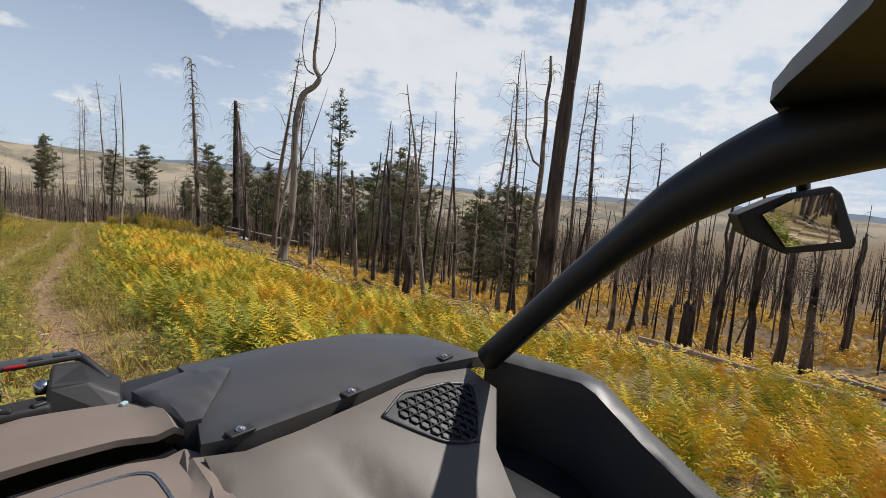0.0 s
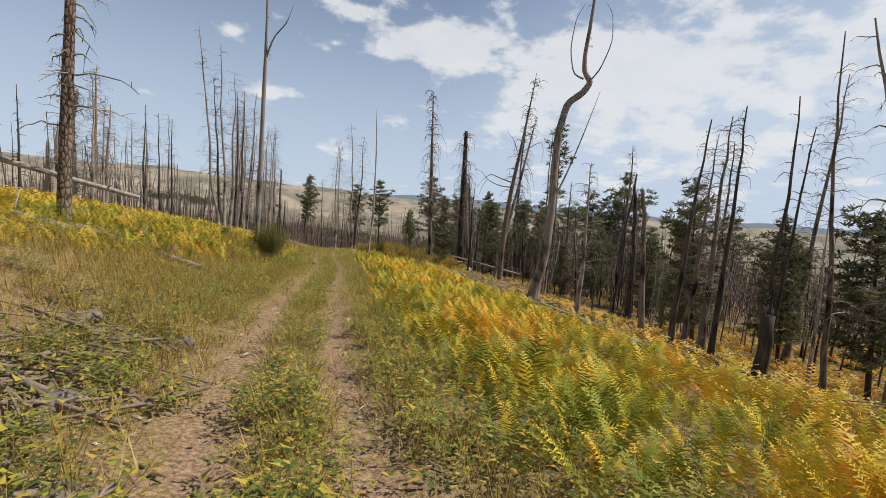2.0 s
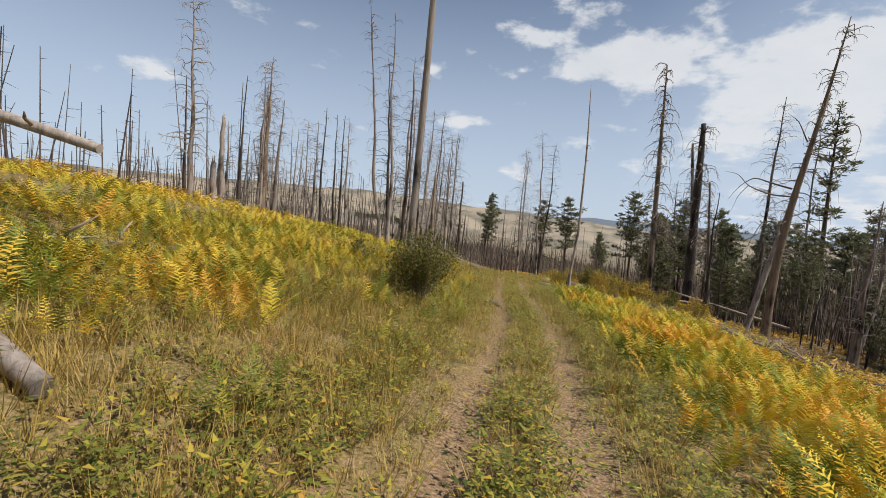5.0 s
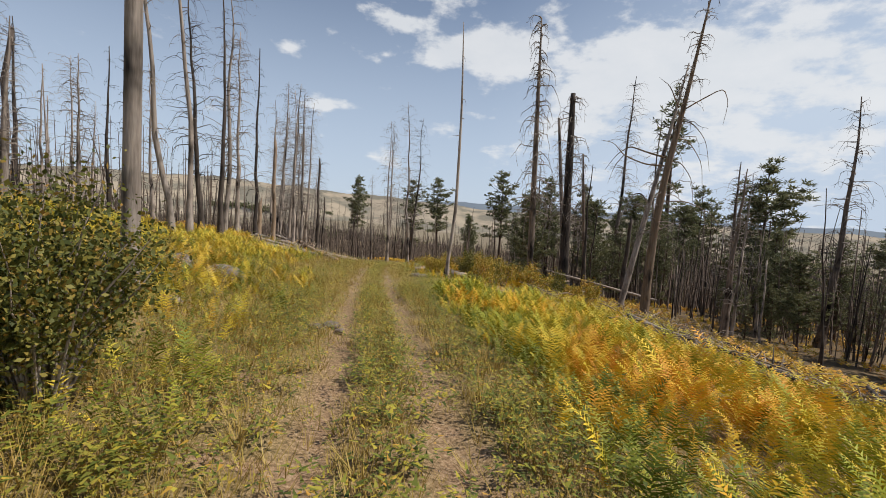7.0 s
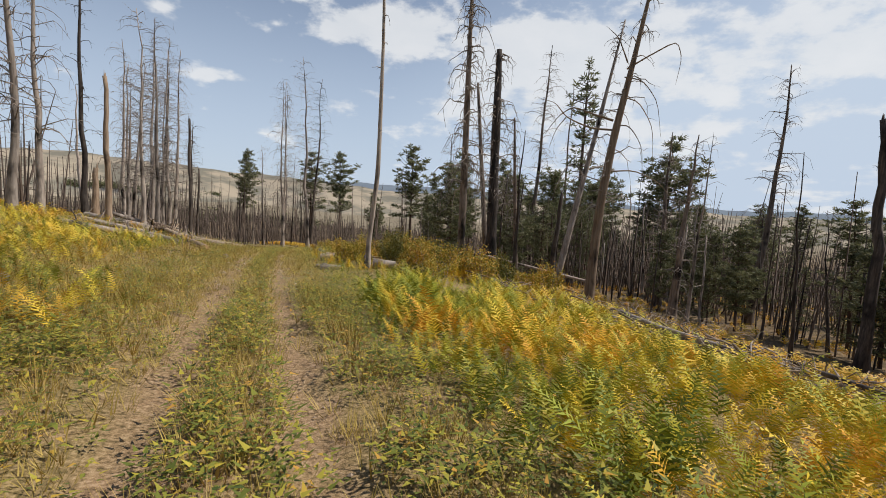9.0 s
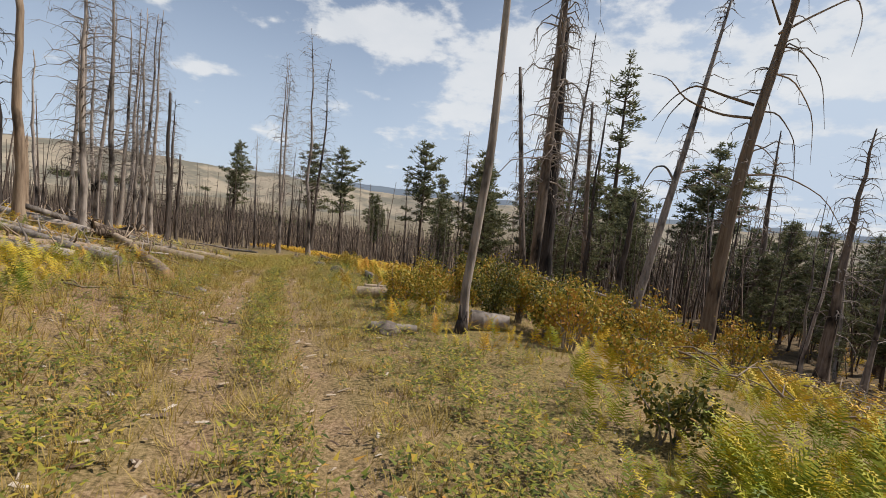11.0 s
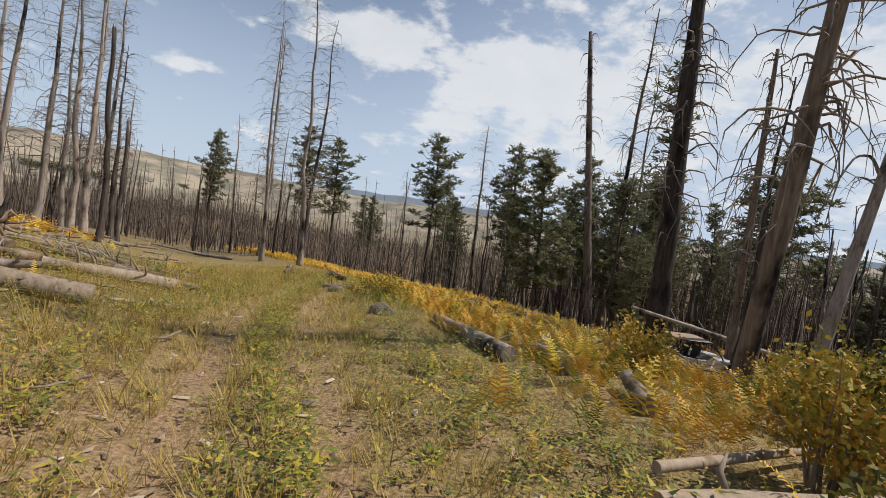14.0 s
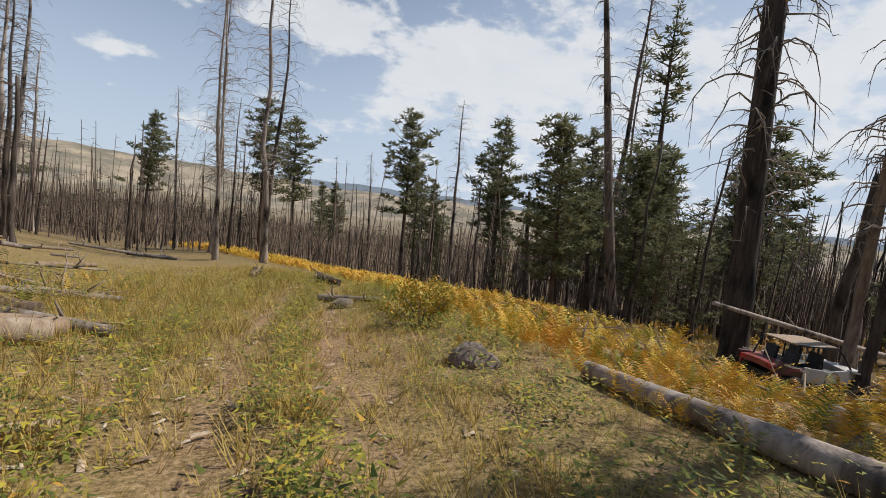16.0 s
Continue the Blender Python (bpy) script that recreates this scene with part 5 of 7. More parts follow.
def build_grass():
    rng = np.random.default_rng(12)

    def tuft_template(n, h, w, bend):
        v, f = [], []
        for _ in range(n):
            a, r = rng.uniform(0, 6.28), rng.uniform(0, 0.12)
            b = np.array((math.cos(a) * r, math.sin(a) * r, 0))
            d = np.array((math.cos(a), math.sin(a), 0))
            s = np.array((-d[1], d[0], 0)) * w
            hh = h * rng.uniform(0.6, 1.2)
            tip = b + d * bend * hh + (0, 0, hh)
            i = len(v)
            v += [b - s, b + s, tip]
            f += [(i, i + 1, i + 2)]
        return np.array(v), np.array(f)

    tufts = [tuft_template(10, rng.uniform(0.10, 0.24), 0.0045, rng.uniform(0.4, 1.0)) for _ in range(6)]

    def chance(u, y):
        rut = bell(np.abs(u), 0.66, 0.24)
        verge = 0.8 * bell(u, -3.5, 4.0) * np.where((y > 5) & (y < 20), 0.4, np.where((y > 48) & (y < 60), 0.5, 1.0)) + bell(u, 0, 0.3) * 2.2 + bell(np.abs(u), 1.45, 0.45)
        return np.clip((verge + 0.25) * np.where(y > 51, np.where(u < -1.8, 0.6, 1.7), 1.0) * (1 - np.where(y > 46, 0.55, np.where(y > 22, 0.82, 0.93)) * rut) * (0.35 + 0.8 * clumps(u, y, 1.9, 0.3)), 0, 1)

    x, y = sow(rng, 27000, -10, 6, -6, 88, chance)
    tall = 1 + 0.35 * bell(x - track_x(y), 0, 0.3)
    places = np.stack([x, y, ground(x, y) - 0.01, rng.uniform(0, 6.28, len(x)), rng.uniform(0.6, 1.35, len(x)) * tall, rng.integers(0, 6, len(x))], -1)
    scatter("grass", tufts, places, M_GRASS, "dry yellow-green meadow grass in tufts", "grass", rng)

    far = [tuft_template(8, rng.uniform(0.25, 0.42), 0.012, rng.uniform(0.4, 0.9)) for _ in range(4)]
    x, y = sow(rng, 9000, 9, 30, -8, 84, lambda u, y: np.clip(clumps(u, y, 0.7, 0.9) * 1.6 - 0.25, 0.05, 1))
    places = np.stack([x, y, ground(x, y) - 0.01, rng.uniform(0, 6.28, len(x)), rng.uniform(0.7, 1.4, len(x)), rng.integers(0, 4, len(x))], -1)
    scatter("wood_grass", far, places, M_GRASS, "dry tufted grass among the logs under the burnt wood", "grass", rng)

    high = [tuft_template(10, rng.uniform(0.30, 0.48), 0.0055, rng.uniform(0.25, 0.7)) for _ in range(6)]

    def tall_chance(u, y):
        left = np.clip((-u - 1.15) / 0.5, 0, 1) * np.exp(-np.maximum(0, -u - 5.5) / 3.0)
        left = left * np.where((y > 44), 0.12, table(((4, 0.12), (13, 0.14), (19, 0.3), (25, 0.4), (32, 0.22), (44, 0.2)), y)) * (1 - 0.8 * bell(u, -4.2, 2.2) * bell(y, 12, 4.5)) * (1 - 0.75 * np.clip(-u - 4.2, 0, 1) * (y > 22))
        return np.clip((0.9 * left + np.where(y > 46, 0.08, 1.0) * (0.45 * bell(u, 0, 0.22) + 0.2 * bell(u, 1.45, 0.3))) * (0.25 + 0.9 * clumps(u, y, 1.4, 0.9)), 0, 1)

    x, y = sow(rng, 7500, -11, 3, -4, 86, tall_chance)
    size = rng.uniform(0.55, 1.15, len(x)) * (1 - 0.35 * bell(x - track_x(y), 0, 0.5))
    places = np.stack([x, y, ground(x, y) - 0.01, rng.uniform(0, 6.28, len(x)), size, rng.integers(0, 6, len(x))], -1)
    scatter("tall_grass", high, places, M_TALL_GRASS, "tall seeding yellow-green grass beside and between the ruts", "grass", rng)

    def weed_template(n, h):
        v, f = [], []
        for _ in range(n):
            z, a = rng.uniform(0.15, 1) * h, rng.uniform(0, 6.28)
            c = np.array((math.cos(a), math.sin(a), 0)) * rng.uniform(0.02, 0.13) + (0, 0, z)
            d = np.array((math.cos(a), math.sin(a), rng.uniform(-0.3, 0.5))) * rng.uniform(0.034, 0.072)
            s = np.array((-d[1], d[0], 0)) * 0.30
            i = len(v)
            v += [c - s * 0.9, c + s * 0.9, c + d * 1.15]
            f += [(i, i + 1, i + 2)]
        return np.array(v), np.array(f)

    weeds = [weed_template(24, rng.uniform(0.22, 0.5)) for _ in range(5)]
    x, y = sow(rng, 10800, -9, 5.5, -4, 85, lambda u, y: np.clip(2.3 * bell(u, 0, 0.32) * np.where(y > 44, 0.4, 1.0) + np.where(y > 46, 0.6 * bell(u, 2.6, 1.1), 2.8 * bell(u, 1.8, 0.55)) + (0.7 * bell(u, -1.8, 0.7) + 0.4 * clumps(u, y, 0.9, 3.0) * (u < -1.6)) * np.where(y > 44, 0.5, 1.0), 0, 1) * (0.15 + 1.1 * clumps(u, y, 1.3, 1.3)))
    places = np.stack([x, y, ground(x, y) - 0.01, rng.uniform(0, 6.28, len(x)), rng.uniform(0.6, 1.3, len(x)), rng.integers(0, 5, len(x))], -1)
    scatter("weeds", weeds, places, M_WEED, "low leafy green weeds edging the ruts", "weeds", rng)
    herbs = [weed_template(16, rng.uniform(0.25, 0.5)) for _ in range(5)]
    x, y = sow(rng, 9000, -10, 0, 2, 84, lambda u, y: np.clip((-u - 1.3) / 0.8, 0, 1) * np.clip(1.8 * clumps(u, y, 1.7, 2.2) - 0.35, 0.03, 1) * table(((2, 0.8), (8, 1.1), (22, 1.2), (28, 2.2), (44, 2.0), (50, 0.7), (60, 0.35), (84, 0.3)), y))
    places = np.stack([x, y, ground(x, y) - 0.01, rng.uniform(0, 6.28, len(x)), rng.uniform(0.6, 1.25, len(x)), rng.integers(0, 5, len(x))], -1)
    scatter("herbs", herbs, places, M_HERB, "leafy herbs in green, yellow and rust among the bank grass", "herbs", rng)


build_bracken()
build_grass()


# ---- logs, rocks, shrubs ----
M_LOGEND = bark("sawn_wood", (0.62, 0.45, 0.26), (0.50, 0.33, 0.18), (0.34, 0.20, 0.10), 0.05)
M_PALE = bark("pale_bare_log", (0.56, 0.47, 0.36), (0.42, 0.335, 0.245), (0.21, 0.155, 0.11), 0.17)


def stone_material():
    m, t, b = material("field_stone", 0.9, 0, 0.25)
    n = noise_node(t, 7, 6, 0.65)
    link(t, ramp(t, n, (0.3, (0.13, 0.10, 0.078)), (0.55, (0.25, 0.20, 0.16)), (0.75, (0.36, 0.30, 0.245))), b.inputs["Base Color"])
    bump(t, b, n, 0.6, 0.04)
    return m


M_STONE = stone_material()
M_PEBBLE, _t, _b = material("dusty_pebble", 0.95, 0, 0.15)
link(_t, ramp(_t, noise_node(_t, 9, 3, 0.6, None, "World"), (0.3, (0.24, 0.165, 0.11)), (0.7, (0.44, 0.35, 0.26))), _b.inputs["Base Color"])
M_CHIP, _t, _b = material("wood_chip", 0.9, 0, 0.2)
link(_t, ramp(_t, node(_t, "ShaderNodeNewGeometry").outputs["Random Per Island"], (0.0, (0.12, 0.075, 0.05)), (0.4, (0.34, 0.24, 0.155)), (0.75, (0.52, 0.41, 0.29)), (1.0, (0.62, 0.53, 0.42))), _b.inputs["Base Color"])
TONES = {"gray": (M_GRAY, "weathered gray"), "pale": (M_PALE, "pale barkless"), "tan": (M_TAN, "tan peeling"), "dark": (M_DARK, "charred black")}


def log(tone, x0, y0, x1, y1, r, lift0=0.0, lift1=0.0, sawn=False, stubs=3, name="fallen_log"):
    """A fallen trunk from one end to the other, lying on the slope."""
    rng = np.random.default_rng(next(SEEDS))
    mat, word = TONES[tone]
    n = max(5, int(math.hypot(x1 - x0, y1 - y0) / 0.7))
    s = np.linspace(0, 1, n)
    p = np.stack([x0 + (x1 - x0) * s, y0 + (y1 - y0) * s, 0 * s], -1)
    z = ground(p[:, 0], p[:, 1])
    straight = np.polyval(np.polyfit(s, z, 1), s)
    top = straight + max(0, float((z - straight).max()) * 0.5) + r * 0.75 + lift0 * (1 - s) + lift1 * s
    p[:, 2] = top
    c = p.mean(0)
    root = thing(name, (float(c[0]), float(c[1]), float(ground(c[0], c[1]))), f"{word} fallen log lying in the {'grass' if not sawn else 'ferns, with a sawn end'}", "fallen log", "fallen logs")
    q = p - np.array(root.location)
    q[1:-1, :2] += rng.normal(0, r * 0.12, (n - 2, 2))
    rad = r * (1.0 - 0.35 * s) * (1 + rng.normal(0, 0.045, n))
    m = Mesh()
    tube(m, q, rad, 11)
    body = part("trunk", m, mat, root)
    body.data.set_sharp_from_angle(angle=radians(50))
    if sawn:
        e = Mesh()
        d = (q[0] - q[1]) / np.linalg.norm(q[0] - q[1])
        tube(e, np.stack([q[0] - d * 0.01, q[0] + d * 0.012, q[0] + d * 0.016]), (rad[0] * 0.97, rad[0] * 0.97, rad[0] * 0.9), 14)
        face = part("cut_end", e, M_LOGEND, root, "fresh orange sawn face")
        face.data.set_sharp_from_angle(angle=radians(40))
    for _ in range(stubs):
        k = rng.integers(1, n - 1)
        a = rng.uniform(0.2, 2.9)
        d = q[min(k + 1, n - 1)] - q[k - 1]
        side = np.cross(d / np.linalg.norm(d), (0, 0, 1))
        out = side * math.cos(a) + np.array((0, 0, 1)) * math.sin(a)
        b = Mesh()
        tube(b, np.stack([q[k], q[k] + out * (rad[k] + 0.12), q[k] + out * (rad[k] + rng.uniform(0.2, 0.7)) + d * 0.1]), (0.035, 0.028, 0.008), 5)
        part("branch_stub", b, mat, root)
    return root


def rock(x, y, wide, high, seed):
    rng = np.random.default_rng(seed)
    bm = bmesh.new()
    bmesh.ops.create_icosphere(bm, subdivisions=3, radius=1.0)
    off = Vector(rng.uniform(-9, 9, 3))
    for v in bm.verts:
        k = 1 + 0.30 * noise.noise(v.co * 1.1 + off) + 0.10 * noise.noise(v.co * 3.1 + off)
        v.co = Vector((v.co.x * wide * k, v.co.y * wide * 0.8 * k, v.co.z * high * k))
    me = bpy.data.meshes.new("rock")
    bm.to_mesh(me)
    bm.free()
    me.materials.append(M_STONE)
    ob = new("rock", me)
    ob.matrix_basis = pose(x, y, foot(x, y) + high * 0.25, 0, 0, float(rng.uniform(0, 360)))
    return tagged(ob, "rough gray-brown field stone half sunk in grass", "rock", "stones by the track")


def shrub(x, y, wide, high, leaves, mat, label, seed, leaf=0.05):
    """A bush of upright stems and many small leaves, open at the edge."""
    rng = np.random.default_rng(seed)
    root = thing("bush", (x, y, foot(x, y)), label, "bush", "bushes by the track")
    stems, tips = Mesh(), []
    for _ in range(max(14, leaves // 260)):
        a, k = rng.uniform(0, 6.28), rng.uniform(0.15, 1.0) ** 0.6
        top = np.array((math.cos(a) * wide * k, math.sin(a) * wide * k, high * rng.uniform(0.65, 1.05) * (1.08 - 0.4 * k**2)))
        line = np.stack([np.array((math.cos(a) * 0.1, math.sin(a) * 0.1, -0.1)), top * (0.35, 0.35, 0.45) + rng.normal(0, 0.05, 3), top * (0.75, 0.75, 0.8) + rng.normal(0, 0.06, 3), top])
        tube(stems, line, (0.018, 0.013, 0.008, 0.003), 4, False)
        tips.append(line)
    n = leaves
    pick = rng.integers(0, len(tips), n)
    s = rng.uniform(0.25, 1.02, n) ** 0.7
    lines = np.array(tips)[pick]
    at = np.stack([np.array([np.interp(si, (0, 0.35, 0.75, 1), ln[:, i]) for si, ln in zip(s, lines)]) for i in range(3)], -1) + rng.normal(0, 0.13, (n, 3)) * (wide, wide, high * 0.7)
    at[:, 2] = np.maximum(at[:, 2], 0.05)
    d = rng.normal(0, 1, (n, 3))
    d /= np.linalg.norm(d, axis=1)[:, None]
    w = np.cross(d, rng.normal(0, 1, (n, 3)))
    w /= np.linalg.norm(w, axis=1)[:, None]
    size = leaf * rng.uniform(0.6, 1.3, n)[:, None]
    v = np.stack([at, at + d * size * 0.5 + w * size * 0.3, at + d * size, at + d * size * 0.5 - w * size * 0.3], 1).reshape(-1, 3)
    me = bpy.data.meshes.new("foliage")
    me.from_pydata(v.tolist(), [], [(4 * k, 4 * k + 1, 4 * k + 2, 4 * k + 3) for k in range(n)])
    me.materials.append(mat)
    tagged(part("woody_frame", stems, M_TWIG, root), kind="stuff")
    tagged(part("foliage", me, None, root), kind="stuff")
    return root


# beside the climb on the left
log("gray", -9.4, 22.2, -6.9, 22.9, 0.15)
log("gray", -7.2, 23.6, -3.6, 22.4, 0.12)
log("pale", -6.6, 24.4, -5.6, 27.5, 0.09)
log("gray", -13.0, 24.6, -6.2, 25.6, 0.11, 1.5, 1.2)
log("gray", -3.2, 57.7, -6.6, 56.6, 0.17)
log("pale", -3.4, 58.6, -5.2, 59.6, 0.08)
log("tan", -1.1, 57.3, -3.4, 64.8, 0.19, sawn=True)
log("pale", -0.7, 64.5, -4.2, 64.3, 0.21)
log("tan", 0.3, 69.2, -3.2, 67.9, 0.15)
log("gray", -2.4, 58.3, -5.4, 60.5, 0.17)
log("gray", -2.8, 60.2, -6.2, 60.8, 0.14)
log("pale", 0.2, 68.6, -2.2, 67.4, 0.19, sawn=True)
log("gray", -1.0, 64.5, -4.5, 64.9, 0.16)
log("pale", 0.75, 65.6, -0.6, 65.2, 0.05, name="fallen_branch")
log("tan", -1.0, 55.9, -2.1, 55.5, 0.045, name="fallen_branch")
log("tan", -0.2, 70.4, -3.6, 71.8, 0.12)
log("gray", -1.3, 72.2, -5.0, 76.5, 0.12)
log("gray", -4.0, 66.5, -7.0, 68.5, 0.24)
log("gray", -4.6, 64.4, -8.0, 66.2, 0.22)
log("gray", -5.2, 70.5, -9.5, 74.0, 0.20)
log("gray", 2.0, 95.0, -0.8, 98.4, 0.10)
log("gray", 2.4, 93.4, -0.4, 96.8, 0.10)
log("tan", -3.4, 60.6, -5.2, 57.5, 0.16)
# right of the track
log("gray", 5.5, 52.3, 6.35, 52.0, 0.25, stubs=0, name="cut_log")
stump(5.1, 51.9, 0.28, 0.15)
log("pale", 4.0, 56.9, 6.4, 56.2, 0.20, stubs=1)
log("pale", 4.3, 57.2, 7.4, 57.3, 0.05, 0.25, 0.1, stubs=0)
log("gray", 6.0, 58.6, 6.6, 59.5, 0.14, 0.0, 0.12, stubs=0)
log("gray", 5.75, 61.2, 6.3, 65.2, 0.17, stubs=1)
log("gray", 6.35, 60.2, 6.8, 62.0, 0.17, stubs=1)
log("gray", 3.2, 52.3, 4.1, 52.0, 0.13, stubs=0)
log("gray", 7.6, 66.7, 10.2, 67.8, 0.07)
log("pale", 8.2, 66.0, 15.9, 74.4, 0.09)
log("pale", 13.0, 76.4, 19.0, 74.2, 0.12)
log("gray", 29.0, 66.3, 19.0, 70.1, 0.13, 1.3, 2.2)
log("gray", 27.0, 89.0, 31.0, 78.5, 0.16)
log("gray", 9.5, 51.8, 13.8, 57.5, 0.14)
log("dark", 22.5, 60.5, 29.0, 66.5, 0.20)
log("gray", 10.1, 39.5, 17.0, 41.9, 0.15)
log("pale", 15.5, 42.5, 22.0, 41.7, 0.13)
log("gray", 12.6, 41.5, 21.0, 52.5, 0.16)
log("gray", 21.0, 56.5, 32.0, 69.5, 0.20)
log("gray", 17.0, 47.0, 25.0, 58.3, 0.15)
log("pale", 11.2, 4.3, 17.5, 0.8, 0.16)
log("gray", 10.9, 6.2, 24.0, 1.2, 0.14)
log("gray", 12.4, 10.4, 23.4, 4.4, 0.13)
log("pale", 15.6, 14.2, 22.6, 10.8, 0.12)
log("gray", 20.0, 17.2, 30.6, 9.6, 0.17)
log("gray", 13.0, 20.4, 20.8, 16.6, 0.13)
log("gray", 11.0, 30.6, 14.6, 25.4, 0.12)
log("gray", 14.6, 25.6, 21.4, 24.4, 0.15)
log("dark", 22.6, 14.8, 36.0, 7.4, 0.16)
log("gray", 24.0, 3.4, 38.0, 6.8, 0.15)
log("gray", 12.0, 27.6, 18.6, 30.0, 0.14)
log("pale", 16.0, 20.6, 17.8, 27.0, 0.10)
log("gray", 19.0, 33.5, 27.0, 30.0, 0.16)
log("gray", 17.5, 36.5, 24.5, 44.0, 0.14)


def log_strewn_slope():
    """Grayed trunks lying crosswise over the burnt slope below the ferns."""
    rng = np.random.default_rng(91)
    for _ in range(70):
        y = rng.uniform(-7, 46)
        x = road_x(y) + (rng.uniform(10.5, 15) if rng.random() < 0.55 else rng.uniform(14, 28))
        a, n = rng.normal(1.75, 0.55), rng.uniform(2.5, 8.5)
        dx, dy = math.cos(a) * n / 2, math.sin(a) * n / 2
        if x - abs(dx) < road_x(y) + 9.0:
            continue
        log(("gray", "pale", "gray", "dark")[rng.integers(4)], x - dx, y - dy, x + dx, y + dy, rng.uniform(0.06, 0.14), 0.0, rng.choice((0.1, 0.2, 0.5)), stubs=1)


log_strewn_slope()
for i, (x, y, w, h) in enumerate(((-3.1, 39.1, 0.66, 0.24), (-4.0, 38.6, 0.42, 0.24), (-0.32, 36.6, 0.20, 0.09), (-0.1, 36.2, 0.12, 0.06), (-0.6, 36.3, 0.13, 0.07), (-2.9, 42.8, 0.3, 0.12), (5.25, 66.3, 0.36, 0.22), (3.5, 52.2, 0.34, 0.2), (-2.1, 10.7, 0.16, 0.1), (-2.7, 12.2, 0.2, 0.1),
                                  (-2.4, 10.3, 0.14, 0.1), (0.7, 60.3, 0.08, 0.04), (-0.25, 56.6, 0.16, 0.12), (2.2, 59.9, 0.11, 0.02), (8.0, 63.0, 0.3, 0.2), (-2.9, 35.4, 0.2, 0.12), (5.4, 72.2, 0.3, 0.2), (-2.3, 14.8, 0.17, 0.12), (-3.66, 15.2, 0.22, 0.12), (-3.1, 13.9, 0.15, 0.10), (-4.3, 13.2, 0.20, 0.12), (-3.4, 12.6, 0.12, 0.08), (-4.9, 14.6, 0.16, 0.1))):
    rock(x, y, w, h, 300 + i)
shrub(-2.3, 31.1, 0.95, 1.78, 17000, M_BUSH, "dense dark green bush beside the track", 1)
shrub(-4.6, 33.6, 0.5, 1.0, 1200, M_BUSH, "small dark green bush in the bracken", 2)
for i, (x, y, w, h, n, m) in enumerate(((6.2, 56.9, 0.55, 1.35, 1700, M_BUSH_AUTUMN), (7.3, 56.2, 0.6, 1.3, 1700, M_BUSH_AUTUMN), (8.6, 54.4, 0.9, 1.5, 3000, M_BUSH_AUTUMN), (6.5, 53.0, 0.8, 1.55, 3000, M_BUSH),
                                        (9.8, 56.4, 0.9, 1.4, 2600, M_BUSH), (4.6, 55.0, 0.6, 1.3, 1700, M_BUSH_AUTUMN), (5.3, 54.0, 0.6, 1.2, 1700, M_BUSH_AUTUMN), (7.6, 51.9, 0.85, 1.5, 2800, M_BUSH), (5.2, 46.8, 0.5, 0.8, 1000, M_BUSH), (6.9, 48.9, 0.6, 0.9, 1200, M_BUSH_AUTUMN),
                                        (5.9, 69.0, 0.8, 0.85, 1700, M_BUSH_AUTUMN), (6.8, 70.4, 0.7, 0.9, 1300, M_BUSH_AUTUMN), (11.5, 58.6, 0.8, 1.4, 2000, M_BUSH_AUTUMN), (10.4, 52.3, 0.8, 1.3, 1900, M_BUSH), (5.2, 56.1, 0.5, 0.7, 900, M_BUSH), (10.6, 55.2, 0.8, 1.5, 2200, M_BUSH))):
    shrub(x, y, w, h, n, m, "leafy bush turning yellow and rust" if m == M_BUSH_AUTUMN else "green leafy bush on the slope", 20 + i, 0.075)


def thicket():
    """Chest-high shrubs crowding the slope below the lone pole."""
    rng = np.random.default_rng(88)
    for i in range(30):
        x, y = rng.uniform(6.0, 14.5), rng.uniform(50.0, 58.5)
        if y > 52 + 0.75 * (x - 4) + 3 or y < 47.5 + 0.25 * x:
            continue
        turning = rng.random() < 0.7
        shrub(x, y, rng.uniform(0.5, 0.9), rng.uniform(0.8, 1.9), 1500, M_BUSH_AUTUMN if turning else M_BUSH, "leafy bush turning yellow and rust" if turning else "green leafy bush on the slope", 400 + i, 0.09)
    for i, (x, y, h) in enumerate(((8.0, 60.5, 1.0), (12.8, 60.4, 1.3), (15.5, 60.2, 1.3), (14.0, 57.0, 1.4), (16.5, 56.5, 1.2), (18.0, 61.5, 1.2))):
        shrub(x, y, 0.75, h, 1400, M_BUSH_AUTUMN, "leafy bush turning yellow and rust", 450 + i, 0.085)


thicket()


def root_wad(x, y, size, turn, seed):
    """A torn-out stump on its side: short trunk, a plate of soil-caked roots."""
    rng = np.random.default_rng(seed)
    root = thing("root_wad", (x, y, foot(x, y)), "uprooted burnt stump with a tangle of bare roots", "stump", "uprooted stumps", turn)
    m = Mesh()
    s = np.linspace(0, 1, 6)
    tube(m, np.stack([-size * 1.6 * (1 - s) + size * 0.1, rng.normal(0, 0.02, 6), size * (0.32 + 0.25 * s)], -1), size * (0.26 + 0.20 * s**2) * (1 + rng.normal(0, 0.06, 6)), 10)
    part("trunk", m, M_SCALY, root).data.set_sharp_from_angle(angle=radians(50))
    for k in range(15):
        a = k * 0.419 + rng.normal(0, 0.15)
        d = np.array((rng.uniform(0.0, 0.5), math.cos(a), math.sin(a)))
        base = np.array((size * 0.1, 0, size * 0.57))
        n = size * rng.uniform(0.5, 1.0)
        line = np.stack([base, base + d * n * 0.4, base + d * n * 0.75 + rng.normal(0, 0.08, 3) * size, base + d * n + rng.normal(0, 0.16, 3) * size])
        line[:, 2] = np.maximum(line[:, 2], -0.1)
        q = Mesh()
        tube(q, line, np.array((0.13, 0.09, 0.05, 0.015)) * size * rng.uniform(0.7, 1.3), 6)
        part("root", q, M_TAN if k % 3 else M_DARK, root)
    return root


